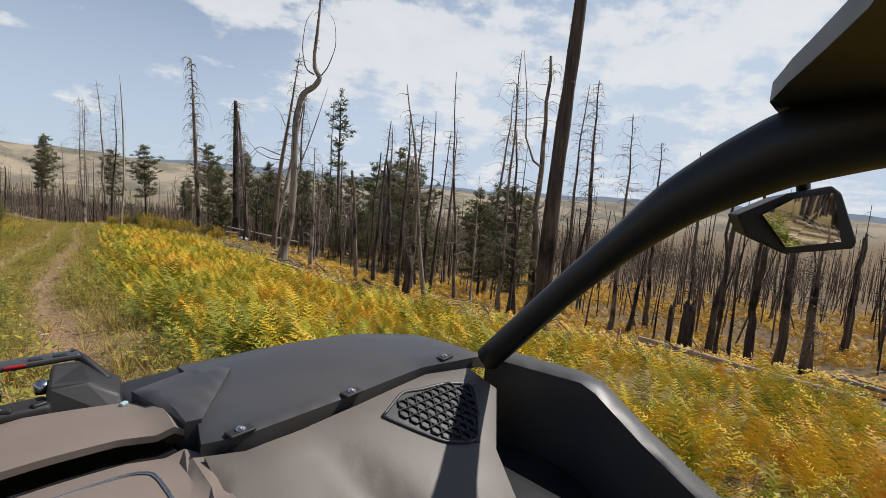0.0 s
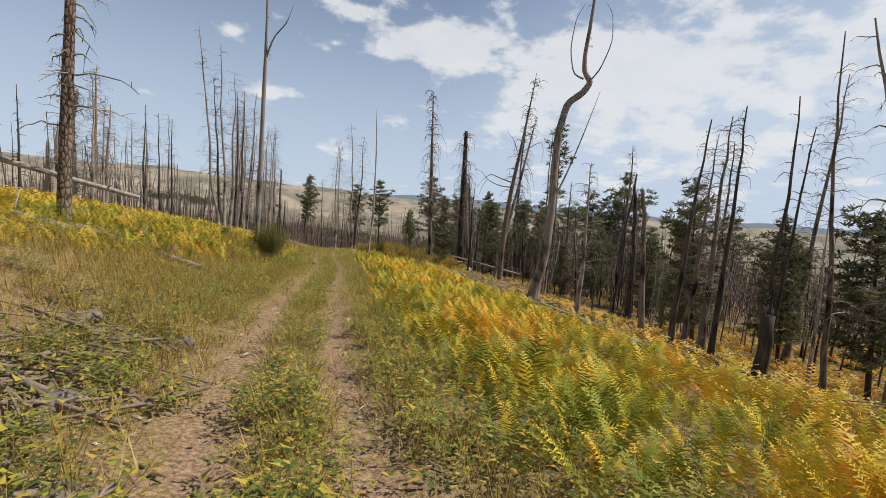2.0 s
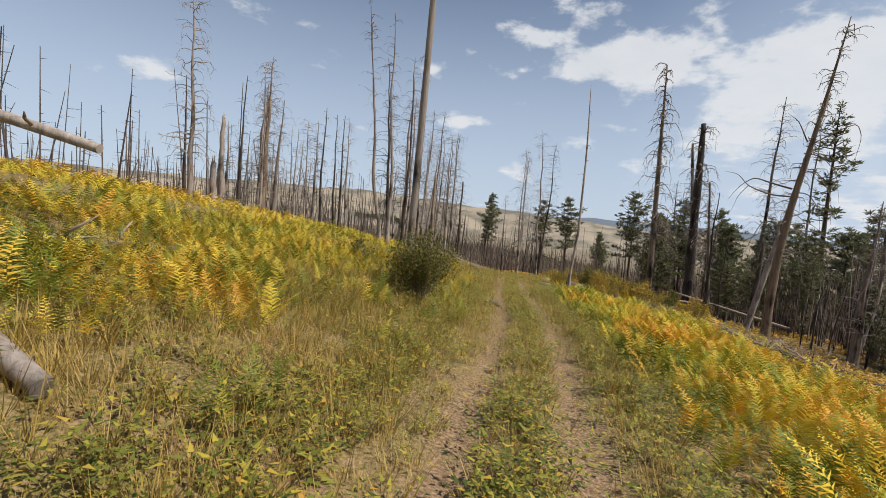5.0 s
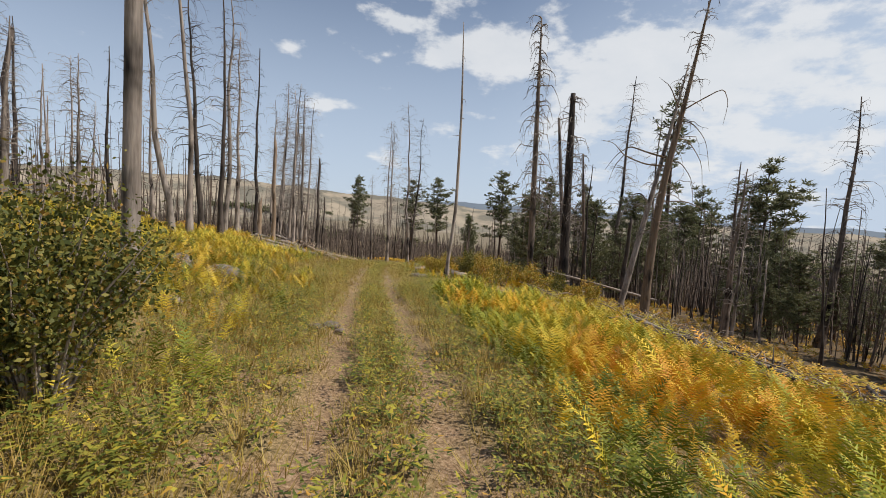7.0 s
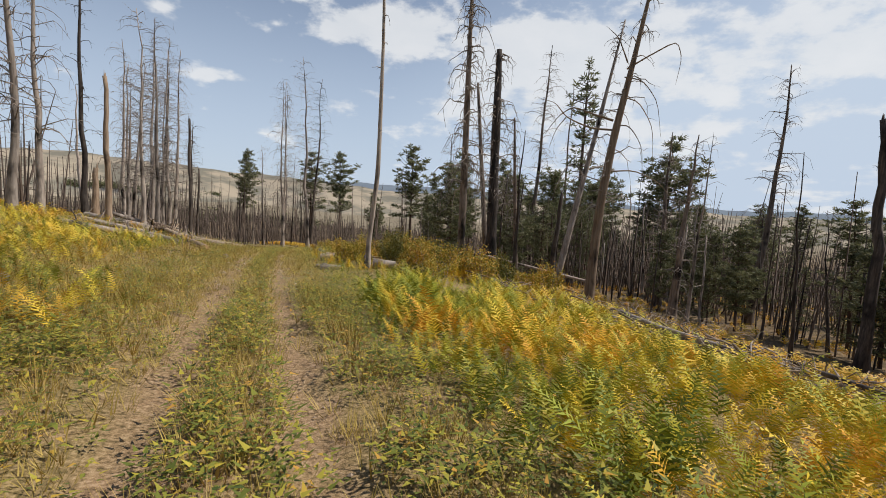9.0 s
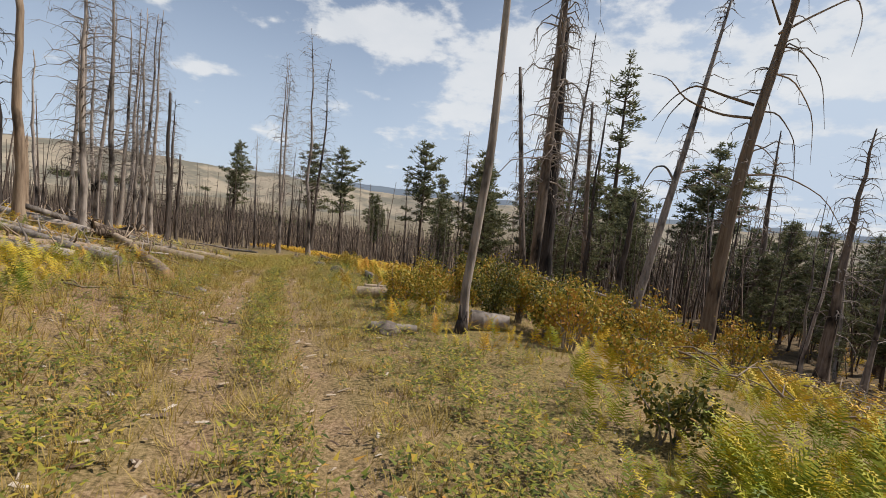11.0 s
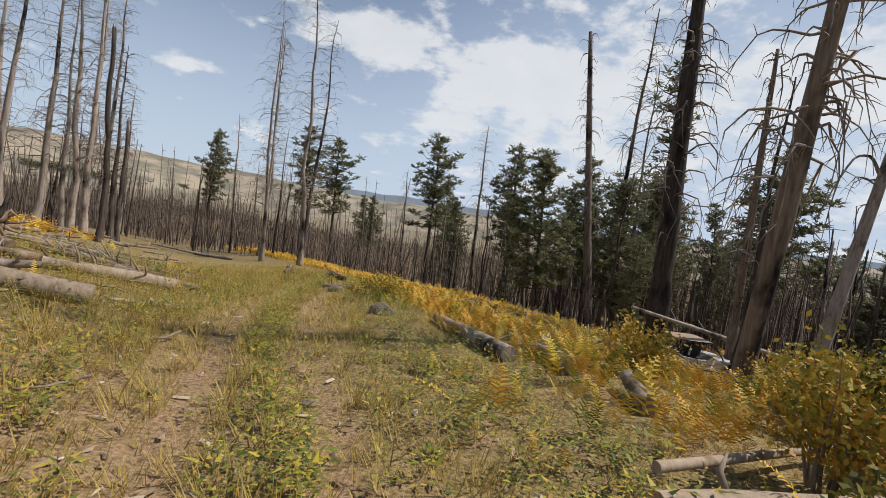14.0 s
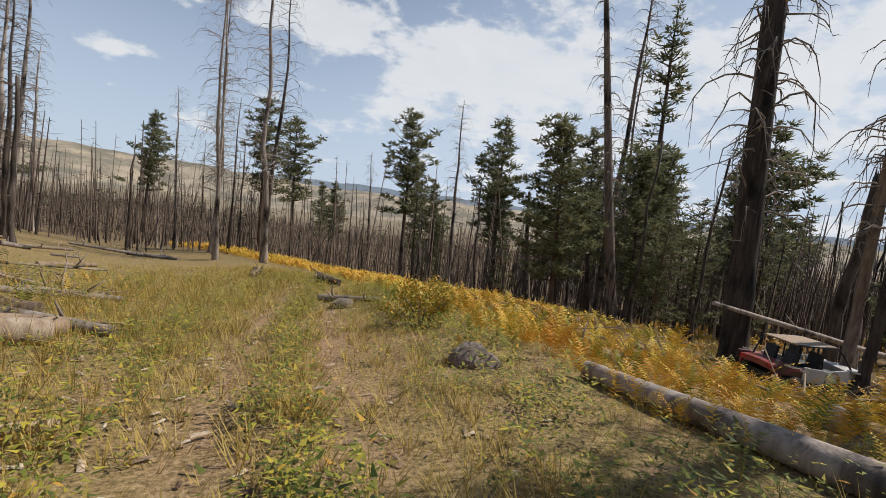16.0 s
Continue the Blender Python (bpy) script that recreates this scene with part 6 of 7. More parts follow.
def slash_left():
    """Broken trunks and boughs lying about the cleared ground."""
    rng = np.random.default_rng(93)
    for i in range(30):
        y = rng.uniform(61, 90)
        x = road_x(y) - (1.8 + 8.5 * rng.random() ** 1.3) if y < 84 else rng.uniform(-8, 0.5)
        a, n = rng.uniform(-0.5, 0.9), rng.uniform(1.0, 4.2)
        dx, dy = math.cos(a) * n / 2, math.sin(a) * n / 2
        log(("pale", "gray", "tan", "gray")[i % 4], x - dx, y - dy, x + dx, y + dy, rng.uniform(0.035, 0.13), 0.0, rng.choice((0.0, 0.1, 0.25)), stubs=2, name="fallen_log" if n > 1.8 else "fallen_branch")


slash_left()
root_wad(-4.2, 63.9, 0.65, 200, 501)
root_wad(-4.4, 71.5, 0.8, 320, 502)
root_wad(-5.6, 67.0, 0.7, 100, 503)
log("pale", -2.9, 63.0, -4.6, 65.2, 0.13, 0.1, 0.45)
log("gray", -3.4, 66.4, -6.6, 64.4, 0.16, 0.1, 0.5)
log("tan", -3.2, 69.0, -6.2, 70.2, 0.15, 0.05, 0.25)
log("pale", -2.2, 75.0, -5.6, 77.8, 0.12)
log("gray", 0.5, 96.5, -3.5, 98.0, 0.11)
root_wad(5.0, 82.0, 0.42, 60, 504)
root_wad(6.3, 77.3, 0.5, 150, 505)
log("gray", 5.2, 73.6, 6.5, 72.3, 0.10)
log("pale", -1.7, 75.2, 0.2, 73.6, 0.05, name="fallen_branch")
log("gray", -1.2, 73.4, 0.4, 74.3, 0.06, name="fallen_branch")
log("pale", -0.9, 76.0, 0.3, 74.4, 0.035, name="fallen_branch")
log("gray", -1.6, 71.4, -4.0, 73.6, 0.11)


def brush_pile(x, y, size, seed):
    """A heap of bleached boughs fallen from the dead trees, arching every way."""
    rng = np.random.default_rng(seed)
    root = thing("brush_pile", (x, y, foot(x, y)), "tangle of bleached fallen boughs at the edge of the ferns", "brush pile", "brush piles")
    for _ in range(9):
        a, q = rng.uniform(0, 6.28), Mesh()
        start = np.array((*rng.normal(0, 0.45 * size, 2), rng.uniform(0.0, 0.15)))
        bough(q, rng, start, np.array((math.cos(a), math.sin(a), rng.uniform(0.05, 0.5))), size * rng.uniform(0.7, 1.7), rng.uniform(0.014, 0.032), rng.uniform(0.2, 0.9), 4, 6, 4)
        part("branch", q, M_PALE if rng.random() < 0.6 else M_GRAY, root)


for k, (x, y, size) in enumerate(((14.0, 47.5, 1.3), (16.2, 48.6, 1.4), (18.2, 50.2, 1.4), (13.0, 45.0, 1.2), (20.2, 52.6, 1.5), (15.5, 44.5, 1.3), (12.0, 41.5, 1.1), (17.5, 46.0, 1.3), (12.6, 36.0, 1.1), (12.2, 29.0, 1.0), (13.5, 61.0, 0.8), (16.2, 63.8, 0.9), (17.4, 65.0, 0.8), (12.6, 21.0, 1.0), (12.4, 14.0, 1.0))):
    brush_pile(x, y, size, 700 + k)


# sticks and litter on the bare patch and beside the track
def litter():
    rng = np.random.default_rng(77)
    m = Mesh()
    for _ in range(1500):
        k = rng.random()
        if k < 0.11:
            x, y = rng.normal(-3.6, 1.0), rng.normal(12.2, 1.6)
        elif k < 0.25:
            x, y = rng.normal(-3.0, 2.0), rng.uniform(54, 80)
        elif k < 0.65:
            x, y = rng.uniform(9, 24), rng.uniform(36, 74)
        else:
            x, y = rng.uniform(10.5, 24), rng.uniform(0, 42)
        if abs(x - road_x(y)) < 1.0:
            continue
        a, length = rng.uniform(0, 6.28), rng.uniform(0.3, 1.6) * (1.6 if x > 8 else 1.0)
        d = np.array((math.cos(a), math.sin(a), 0)) * length / 2
        p = np.stack([np.array((x, y, 0)) - d, np.array((x, y, 0)) + rng.normal(0, 0.05, 3), np.array((x, y, 0)) + d])
        p[:, 2] = ground(p[:, 0], p[:, 1]) + rng.uniform(0.01, 0.09) + np.abs(rng.normal(0, 0.05, 3)) + (np.abs(rng.normal(0, 0.30, 3)) if x > 8 else 0)
        r = rng.uniform(0.008, 0.03) * (1.35 if y < 17 and x < 0 else 1.0)
        tube(m, p, (r, r * 0.9, r * 0.5), 4)
    ob = new("fallen_sticks", m.data("fallen_sticks", M_PALE))
    tagged(ob, "scattered pale dead sticks and splinters", "sticks", kind="stuff")
    s = Mesh()
    for _ in range(380):
        if rng.random() < 0.5:
            x, y = rng.normal(-2.9, 1.1), rng.normal(11.0, 2.0)
        else:
            y = rng.uniform(2, 80)
            x = road_x(y) + rng.choice((-0.66, 0.66)) + rng.normal(0, 0.3)
        r = rng.uniform(0.006, 0.024)
        o = np.array(((1, 0, 0), (0, 1, 0), (-1, 0, 0), (0, -1, 0), (0, 0, 0.8), (0, 0, -0.5))) * r * rng.uniform(0.7, 1.4, (6, 1))
        s.add(o + (x, y, float(ground(x, y)) - 0.03), [(0, 1, 4), (1, 2, 4), (2, 3, 4), (3, 0, 4)])
    c = Mesh()
    for _ in range(2600):
        y = rng.uniform(44, 82) if rng.random() < 0.75 else rng.uniform(6, 20)
        x = track_x(y) + (rng.normal(-2.0, 2.6) if rng.random() < 0.8 else rng.normal(0, 1.2))
        a, n, w = rng.uniform(0, 6.28), rng.uniform(0.03, 0.17), rng.uniform(0.008, 0.03)
        d, e = np.array((math.cos(a), math.sin(a), rng.normal(0, 0.15))) * n / 2, np.array((-math.sin(a), math.cos(a), rng.normal(0, 0.3))) * w
        m0 = np.array((x, y, float(ground(x, y)) + rng.uniform(0.0, 0.03)))
        c.add(np.stack([m0 - d - e, m0 + d * 1.1 - e * 0.6, m0 + d + e, m0 - d * 0.9 + e * 0.8, m0 + (0, 0, 0.014)]), [(0, 1, 4), (1, 2, 4), (2, 3, 4), (3, 0, 4)])
    tagged(new("bark_chips", c.data("bark_chips", M_CHIP, False)), "pale chips of bark and splintered wood on the grass", "wood chips", kind="stuff")
    tagged(new("pebbles", s.data("pebbles", M_PEBBLE, False)), "small stones loose on the dirt", "pebbles", kind="stuff")


litter()


def logs_behind():
    """Grayed logs strewn below the ferns behind the start."""
    rng = np.random.default_rng(66)
    for _ in range(18):
        y = rng.uniform(-17, -6.5)
        x = 2.2 - 0.30 * y + rng.uniform(-0.6, 3.5)
        a, n = rng.normal(2.3, 0.3), rng.uniform(2.0, 4.5)
        log(("gray", "pale", "pale")[rng.integers(3)], x - math.cos(a) * n / 2, y - math.sin(a) * n / 2, x + math.cos(a) * n / 2, y + math.sin(a) * n / 2, rng.uniform(0.06, 0.11), stubs=1)


logs_behind()


# ---- the buggies ----
def plastic(name, col, rough, dusty, dust=(0.30, 0.24, 0.18)):
    m, t, b = material(name, rough, 0, 0.5)
    fine, wide = noise_node(t, 160, 3, 0.6), noise_node(t, 3.2, 5, 0.6)
    c = mixed(t, math_node(t, "MULTIPLY", ramp(t, wide, (0.38, (0, 0, 0)), (0.66, (1, 1, 1))), dusty), col, dust)
    link(t, c, b.inputs["Base Color"])
    link(t, ramp(t, wide, (0.3, (rough - 0.08,) * 3), (0.7, (rough + 0.12,) * 3)), b.inputs["Roughness"])
    bump(t, b, fine, 0.12, 0.002)
    return m


M_HOOD = plastic("dark_gray_plastic", (0.040, 0.042, 0.047), 0.38, 0.12)
M_PANEL = plastic("dusty_brown_panel", (0.115, 0.098, 0.084), 0.5, 0.22)
M_DUSTY = plastic("dust_covered_panel", (0.20, 0.160, 0.132), 0.6, 0.35, (0.34, 0.27, 0.21))
M_BLACK = plastic("matte_black_plastic", (0.016, 0.016, 0.017), 0.55, 0.05)
M_TUBE = plastic("black_cage_paint", (0.012, 0.013, 0.015), 0.42, 0.03)
M_TYRE = plastic("dusty_tyre_rubber", (0.022, 0.021, 0.020), 0.85, 0.35)
M_WHITE = plastic("white_body_plastic", (0.60, 0.58, 0.55), 0.4, 0.35)
M_RED = plastic("red_body_plastic", (0.28, 0.032, 0.024), 0.4, 0.25)
M_MAROON = plastic("maroon_body_plastic", (0.085, 0.026, 0.022), 0.45, 0.2)
M_ROOF = plastic("tan_dusty_roof", (0.36, 0.24, 0.14), 0.6, 0.3)
M_METAL, _t, _b = material("bright_bolt", 0.25, 1.0)
_b.inputs["Base Color"].default_value = (0.62, 0.62, 0.63, 1)
M_MIRROR, _t, _b = material("mirror_glass", 0.02, 1.0)
_b.inputs["Base Color"].default_value = (0.85, 0.86, 0.86, 1)
M_LENS, _t, _b = material("lamp_lens", 0.08, 0.0)
_b.inputs["Base Color"].default_value = (0.42, 0.55, 0.58, 1)
M_TAIL, _t, _b = material("red_tail_lens", 0.15, 0.0)
_b.inputs["Base Color"].default_value = (0.55, 0.02, 0.02, 1)


def slab(outline, height, thick, bevel=0.008, grid=0.045):
    """A moulded panel: an outline in plan, its height a function of x and y, with thickness and rounded rim."""
    bm = bmesh.new()
    ring = [bm.verts.new((x, y, 0)) for x, y in outline]
    face = bm.faces.new(ring)
    bmesh.ops.triangulate(bm, faces=[face])
    for _ in range(5):
        long = [e for e in bm.edges if e.calc_length() > grid]
        if not long:
            break
        bmesh.ops.subdivide_edges(bm, edges=long, cuts=1)
        bmesh.ops.triangulate(bm, faces=bm.faces)
    bmesh.ops.recalc_face_normals(bm, faces=bm.faces)
    if sum(f.normal.z for f in bm.faces) < 0:
        bmesh.ops.reverse_faces(bm, faces=bm.faces)
    rim = {v for e in bm.edges if e.is_boundary for v in e.verts}
    for v in bm.verts:
        v.co.z = height(v.co.x, v.co.y) - (bevel * 0.6 if v in rim else 0)
    got = bmesh.ops.extrude_face_region(bm, geom=bm.faces[:])
    low = [g for g in got["geom"] if isinstance(g, bmesh.types.BMVert)]
    for v in low:
        v.co.z -= thick
    bmesh.ops.recalc_face_normals(bm, faces=bm.faces)
    me = bpy.data.meshes.new("panel")
    bm.to_mesh(me)
    bm.free()
    me.polygons.foreach_set("use_smooth", np.ones(len(me.polygons), bool))
    me.set_sharp_from_angle(angle=radians(38))
    return me


def put(name, me, mat, parent, label=""):
    me.name = name
    me.materials.append(mat)
    ob = part(name, me, None, parent, label)
    return ob


def box_part(name, size, at, mat, parent, turn=(0, 0, 0), bevel=0.02, label=""):
    bm = bmesh.new()
    bmesh.ops.create_cube(bm, size=1)
    for v in bm.verts:
        v.co = Vector((v.co.x * size[0], v.co.y * size[1], v.co.z * size[2]))
    bmesh.ops.bevel(bm, geom=bm.edges[:], offset=min(bevel, min(size) * 0.45), segments=3, affect="EDGES", profile=0.6)
    bmesh.ops.transform(bm, matrix=pose(*at, *turn), verts=bm.verts)
    me = bpy.data.meshes.new(name)
    bm.to_mesh(me)
    bm.free()
    me.polygons.foreach_set("use_smooth", np.ones(len(me.polygons), bool))
    me.set_sharp_from_angle(angle=radians(38))
    return put(name, me, mat, parent, label)


def bar(name, points, r, mat, parent, sides=12, label=""):
    n = len(points)
    u = np.linspace(0, n - 1, 5 * n)
    p = np.stack([np.interp(u, range(n), [q[i] for q in points]) for i in range(3)], -1)
    for _ in range(2):
        p[1:-1] = (p[:-2] + 2 * p[1:-1] + p[2:]) / 4
    m = Mesh()
    tube(m, p, np.interp(u, range(n), r) if isinstance(r, tuple) else np.full(len(p), r), sides)
    return part(name, m, mat, parent, label)


def wheel(parent, x, y, r, w):
    hub = part("wheel", Mesh().add(*disc(r * 0.55, w * 0.5)), M_BLACK, parent)
    hub.location = (x, y, r)
    m = Mesh()
    prof = ((0.56, -0.5), (0.80, -0.56), (0.96, -0.46), (1.0, -0.2), (1.0, 0.2), (0.96, 0.46), (0.80, 0.56), (0.56, 0.5))
    n = 40
    v = [(px * w, math.cos(a) * pr * r * (1 + 0.02 * (i % 2)), math.sin(a) * pr * r * (1 + 0.02 * (i % 2))) for i in range(n) for a in (2 * math.pi * i / n,) for pr, px in prof]
    k = len(prof)
    m.add(v, [(i * k + j, i * k + j + 1, ((i + 1) % n) * k + j + 1, ((i + 1) % n) * k + j) for i in range(n) for j in range(k - 1)])
    part("tyre", m, M_TYRE, hub)
    for i in range(28):
        a = 2 * math.pi * i / 28
        lug = Mesh()
        for sx in (-1, 1):
            c = np.array((sx * w * 0.26, math.cos(a + sx * 0.05) * r, math.sin(a + sx * 0.05) * r))
            t_, o = np.array((0, -math.sin(a), math.cos(a))) * r * 0.06, np.array((0, math.cos(a), math.sin(a))) * 0.022
            q = np.array((w * 0.2, 0, 0))
            vs = [c + q * i1 + t_ * j1 + o * k1 for k1 in (-0.3, 1) for i1, j1 in ((-1, -1), (1, -1), (1, 1), (-1, 1))]
            lug.add(vs, [(0, 1, 2, 3), (4, 5, 6, 7), (0, 1, 5, 4), (1, 2, 6, 5), (2, 3, 7, 6), (3, 0, 4, 7)])
        part("tread_lug", lug, M_TYRE, hub)
    return hub


def disc(r, w):
    n = 20
    v = [(sx * w, math.cos(2 * math.pi * i / n) * r * rr, math.sin(2 * math.pi * i / n) * r * rr) for sx, rr in ((-1, 1), (1, 1)) for i in range(n)]
    v += [(w * 0.5, 0, 0), (-w * 0.5, 0, 0)]
    f = [(i, (i + 1) % n, n + (i + 1) % n, n + i) for i in range(n)] + [(n + i, n + (i + 1) % n, 2 * n) for i in range(n)] + [((i + 1) % n, i, 2 * n + 1) for i in range(n)]
    return v, f


def own_buggy():
    """The buggy that the ride starts in: its dash, hood, cage and mirror."""
    root = thing("utv", (0, 0, 0.1), "dark gray off-road side-by-side buggy standing on the track", "buggy", turn=7.0)
    cx = 0.08
    H = 1.07

    def hood_z(x, y):
        u = abs(x - cx)
        crown = 0.012 * math.exp(-(((u - 0.62) / 0.26) ** 2)) * math.exp(-(((y - 0.95) / 0.25) ** 2))
        nose = -0.45 * max(0, y - 1.0) ** 1.5
        side = -0.9 * max(0, u - 0.86) ** 1.5
        return H + crown + nose + side - 0.03 * max(0, 0.75 - y)

    for sign, name in ((1, "fender_panel"), (-1, "fender_panel")):
        def fx(v):
            return cx + sign * v
        outline = [(fx(0.19), 0.73), (fx(0.25), 0.715), (fx(0.48), 0.72), (fx(0.70), 0.735), (fx(0.86), 0.71), (fx(0.95), 0.72), (fx(0.95), 0.80), (fx(0.86), 0.93), (fx(0.70), 1.03), (fx(0.45), 1.10), (fx(0.28), 1.12), (fx(0.26), 0.98), (fx(0.34), 0.955), (fx(0.32), 0.93), (fx(0.21), 0.80)]
        put(name, slab(outline, hood_z, 0.03), M_HOOD, root)
        # lower dash panel with its crease, behind the bolt line
        def dash_z(x, y):
            u = abs(x - cx)
            return hood_z(x, 0.72) - 0.012 - 0.42 * (0.72 - y) - 0.035 * math.exp(-(((u - 0.36 - 0.2 * (0.7 - y)) / 0.05) ** 2)) * (0.72 - y) * 4
        outline = [(fx(0.19), 0.716), (fx(0.25), 0.700), (fx(0.48), 0.706), (fx(0.70), 0.721), (fx(0.84), 0.70), (fx(0.86), 0.62), (fx(0.70), 0.50), (fx(0.64), 0.40), (fx(0.60), 0.22), (fx(0.22), 0.22), (fx(0.19), 0.5)]
        put("dash_panel", slab(outline, dash_z, 0.03), M_PANEL, root)
        # raised fin beside the lamp pod
        outline = [(fx(0.19), 0.80), (fx(0.215), 0.795), (fx(0.335), 0.962), (fx(0.325), 0.975), (fx(0.24), 0.99), (fx(0.15), 0.96)]
        put("fin", slab(outline, lambda x, y: H + 0.012 + 0.05 * (y - 0.8), 0.06, 0.012), M_HOOD, root)
        # duct between fin and pod
        box_part("duct", (0.16, 0.18, 0.06), (fx(0.22), 1.02, H - 0.05), M_BLACK, root, (0, 0, 8 * sign))
        for bx, by in ((0.25, 0.722), (0.48, 0.722), (0.79, 0.742)):
            z = hood_z(fx(bx), by)
            box_part("bolt_plate", (0.046, 0.024, 0.006), (fx(bx), by, z + 0.0005), M_BLACK, root, (0, 0, 6 * sign), 0.004)
            bolt = Mesh()
            tube(bolt, np.array(((fx(bx), by, z), (fx(bx), by, z + 0.006), (fx(bx), by, z + 0.009), (fx(bx), by, z + 0.006))), (0.0085, 0.0085, 0.006, 0.004), 12)
            part("bolt", bolt, M_METAL, root)
        # vent with a honeycomb grille
        hole = [(0.512, 0.657), (0.595, 0.692), (0.645, 0.681), (0.725, 0.675), (0.80, 0.645), (0.672, 0.523), (0.597, 0.554), (0.554, 0.603)]
        vent = put("vent", slab([(fx(u), y) for u, y in hole], lambda x, y: dash_z(x, y) + 0.002, 0.006, 0.001), M_TUBE, root)
        bar("rim", [(fx(u), y, dash_z(fx(u), y) + 0.002) for u, y in hole + hole[:1]], 0.004, M_HOOD, vent, 6)

        def inside(u, y):
            odd = False
            for (u0, y0), (u1, y1) in zip(hole, hole[1:] + hole[:1]):
                if (y0 > y) != (y1 > y) and u < u0 + (y - y0) * (u1 - u0) / (y1 - y0):
                    odd = not odd
            return odd
        grille = Mesh()
        for i in range(13):
            for j in range(9):
                hx, hy = 0.51 + 0.025 * i + 0.0125 * (j % 2), 0.525 + 0.0195 * j
                if not all(inside(hx + 0.012 * dx, hy + 0.011 * dy) for dx, dy in ((1, 0), (-1, 0), (0, 1), (0, -1))):
                    continue
                ring = [(fx(hx + 0.0125 * math.cos(a)), hy + 0.0115 * math.sin(a)) for a in np.linspace(0, 2 * np.pi, 7)]
                tube(grille, np.array([(x, y, dash_z(x, y) + 0.005) for x, y in ring]), np.full(7, 0.0026), 4, False)
        tagged(part("grille", grille, M_BLACK, vent), kind="stuff")
        # side rail, door top and door
        put("side_panel", slab([(fx(0.90), 0.69), (fx(0.99), 0.70), (fx(1.02), 0.45), (fx(1.0), 0.28), (fx(1.0), -0.1), (fx(0.93), -0.1), (fx(0.93), 0.28), (fx(0.95), 0.44)], lambda x, y: H + 0.004 - 0.55 * max(0, 0.42 - y), 0.50, 0.012, 0.05), M_HOOD, root)
        put("door_lining", slab([(fx(0.62), 0.02), (fx(0.96), 0.02), (fx(0.95), 0.44), (fx(0.90), 0.68), (fx(0.80), 0.67), (fx(0.70), 0.52), (fx(0.64), 0.40)], lambda x, y: H - 0.22 - 0.3 * max(0, 0.5 - y), 0.03, 0.004, 0.06), M_BLACK, root)
        put("door", slab([(fx(0.955), -0.75), (fx(0.985), -0.75), (fx(0.985), 0.30), (fx(0.955), 0.30)], lambda x, y: H - 0.14 - 0.12 * max(0, min(1, (0.30 - y) * 2)), 0.5), M_HOOD, root)
        # cage
        bar("pillar", [(fx(0.89), 0.675, H + 0.0), (fx(0.89), 0.479, H + 0.228), (fx(0.89), 0.363, H + 0.35), (fx(0.89), 0.264, H + 0.446), (fx(0.89), 0.177, H + 0.506), (fx(0.89), 0.10, H + 0.55), (fx(0.88), -0.05, H + 0.60), (fx(0.82), -0.9, H + 0.64)],
            (0.034, 0.033, 0.037, 0.049, 0.058, 0.065, 0.07, 0.05), M_TUBE, root, 16)
        bar("rear_pillar", [(fx(0.80), -0.9, H + 0.66), (fx(0.84), -1.15, H + 0.3), (fx(0.86), -1.45, H - 0.2)], 0.04, M_TUBE, root)
    # middle of the dash: the two dusty panels, the gap between them, the pod
    def mid_z(x, y):
        u = abs(x - cx)
        return H + 0.008 - 0.16 * u**1.6 - 0.09 * max(0, 0.88 - y) + (0.012 if 0.17 < u < 0.2 else 0)
    def mid2_z(x, y):
        return mid_z(x, y) - 0.022
    put("hood_panel", slab([(cx - 0.20, 0.80), (cx - 0.10, 0.825), (cx + 0.10, 0.825), (cx + 0.20, 0.80), (cx + 0.20, 0.92), (cx + 0.13, 0.955), (cx, 0.975), (cx - 0.13, 0.955), (cx - 0.20, 0.92)], mid_z, 0.012), M_DUSTY, root, "dusty brown center panel")
    put("gap_strip", slab([(cx - 0.2, 0.74), (cx + 0.2, 0.74), (cx + 0.2, 0.83), (cx - 0.2, 0.83)], lambda x, y: mid_z(x, y) - 0.045, 0.03), M_TUBE, root)
    put("dash_top", slab([(cx - 0.205, 0.765), (cx - 0.10, 0.79), (cx + 0.10, 0.79), (cx + 0.205, 0.765), (cx + 0.20, 0.30), (cx - 0.20, 0.30)], mid2_z, 0.014), M_DUSTY, root, "dusty brown dash top")
    bar("trim_line", [(cx - 0.13, 0.40, mid2_z(cx - 0.13, 0.40) + 0.002), (cx - 0.13, 0.735, mid2_z(cx - 0.13, 0.735) + 0.002), (cx - 0.1, 0.755, mid2_z(cx - 0.1, 0.755) + 0.002), (cx + 0.1, 0.755, mid2_z(cx + 0.1, 0.755) + 0.002),
                      (cx + 0.13, 0.735, mid2_z(cx + 0.13, 0.735) + 0.002), (cx + 0.13, 0.40, mid2_z(cx + 0.13, 0.40) + 0.002)], 0.0025, M_METAL, root, 5)
    # lamp pod: two faceted lobes, a slotted bridge behind, bright bolts between
    for s in (-1, 1):
        bm = bmesh.new()
        corner = [bm.verts.new((cx + s * u, y, z - 1.07 + H)) for u, y, z in ((0.025, 0.985, 1.060), (0.140, 0.950, 1.030), (0.035, 1.0, 1.108), (0.095, 1.0, 1.102), (0.138, 0.985, 1.072), (0.05, 1.06, 1.128), (0.10, 1.07, 1.117), (0.152, 1.04, 1.085), (0.05, 1.13, 1.05), (0.155, 1.11, 1.02))]
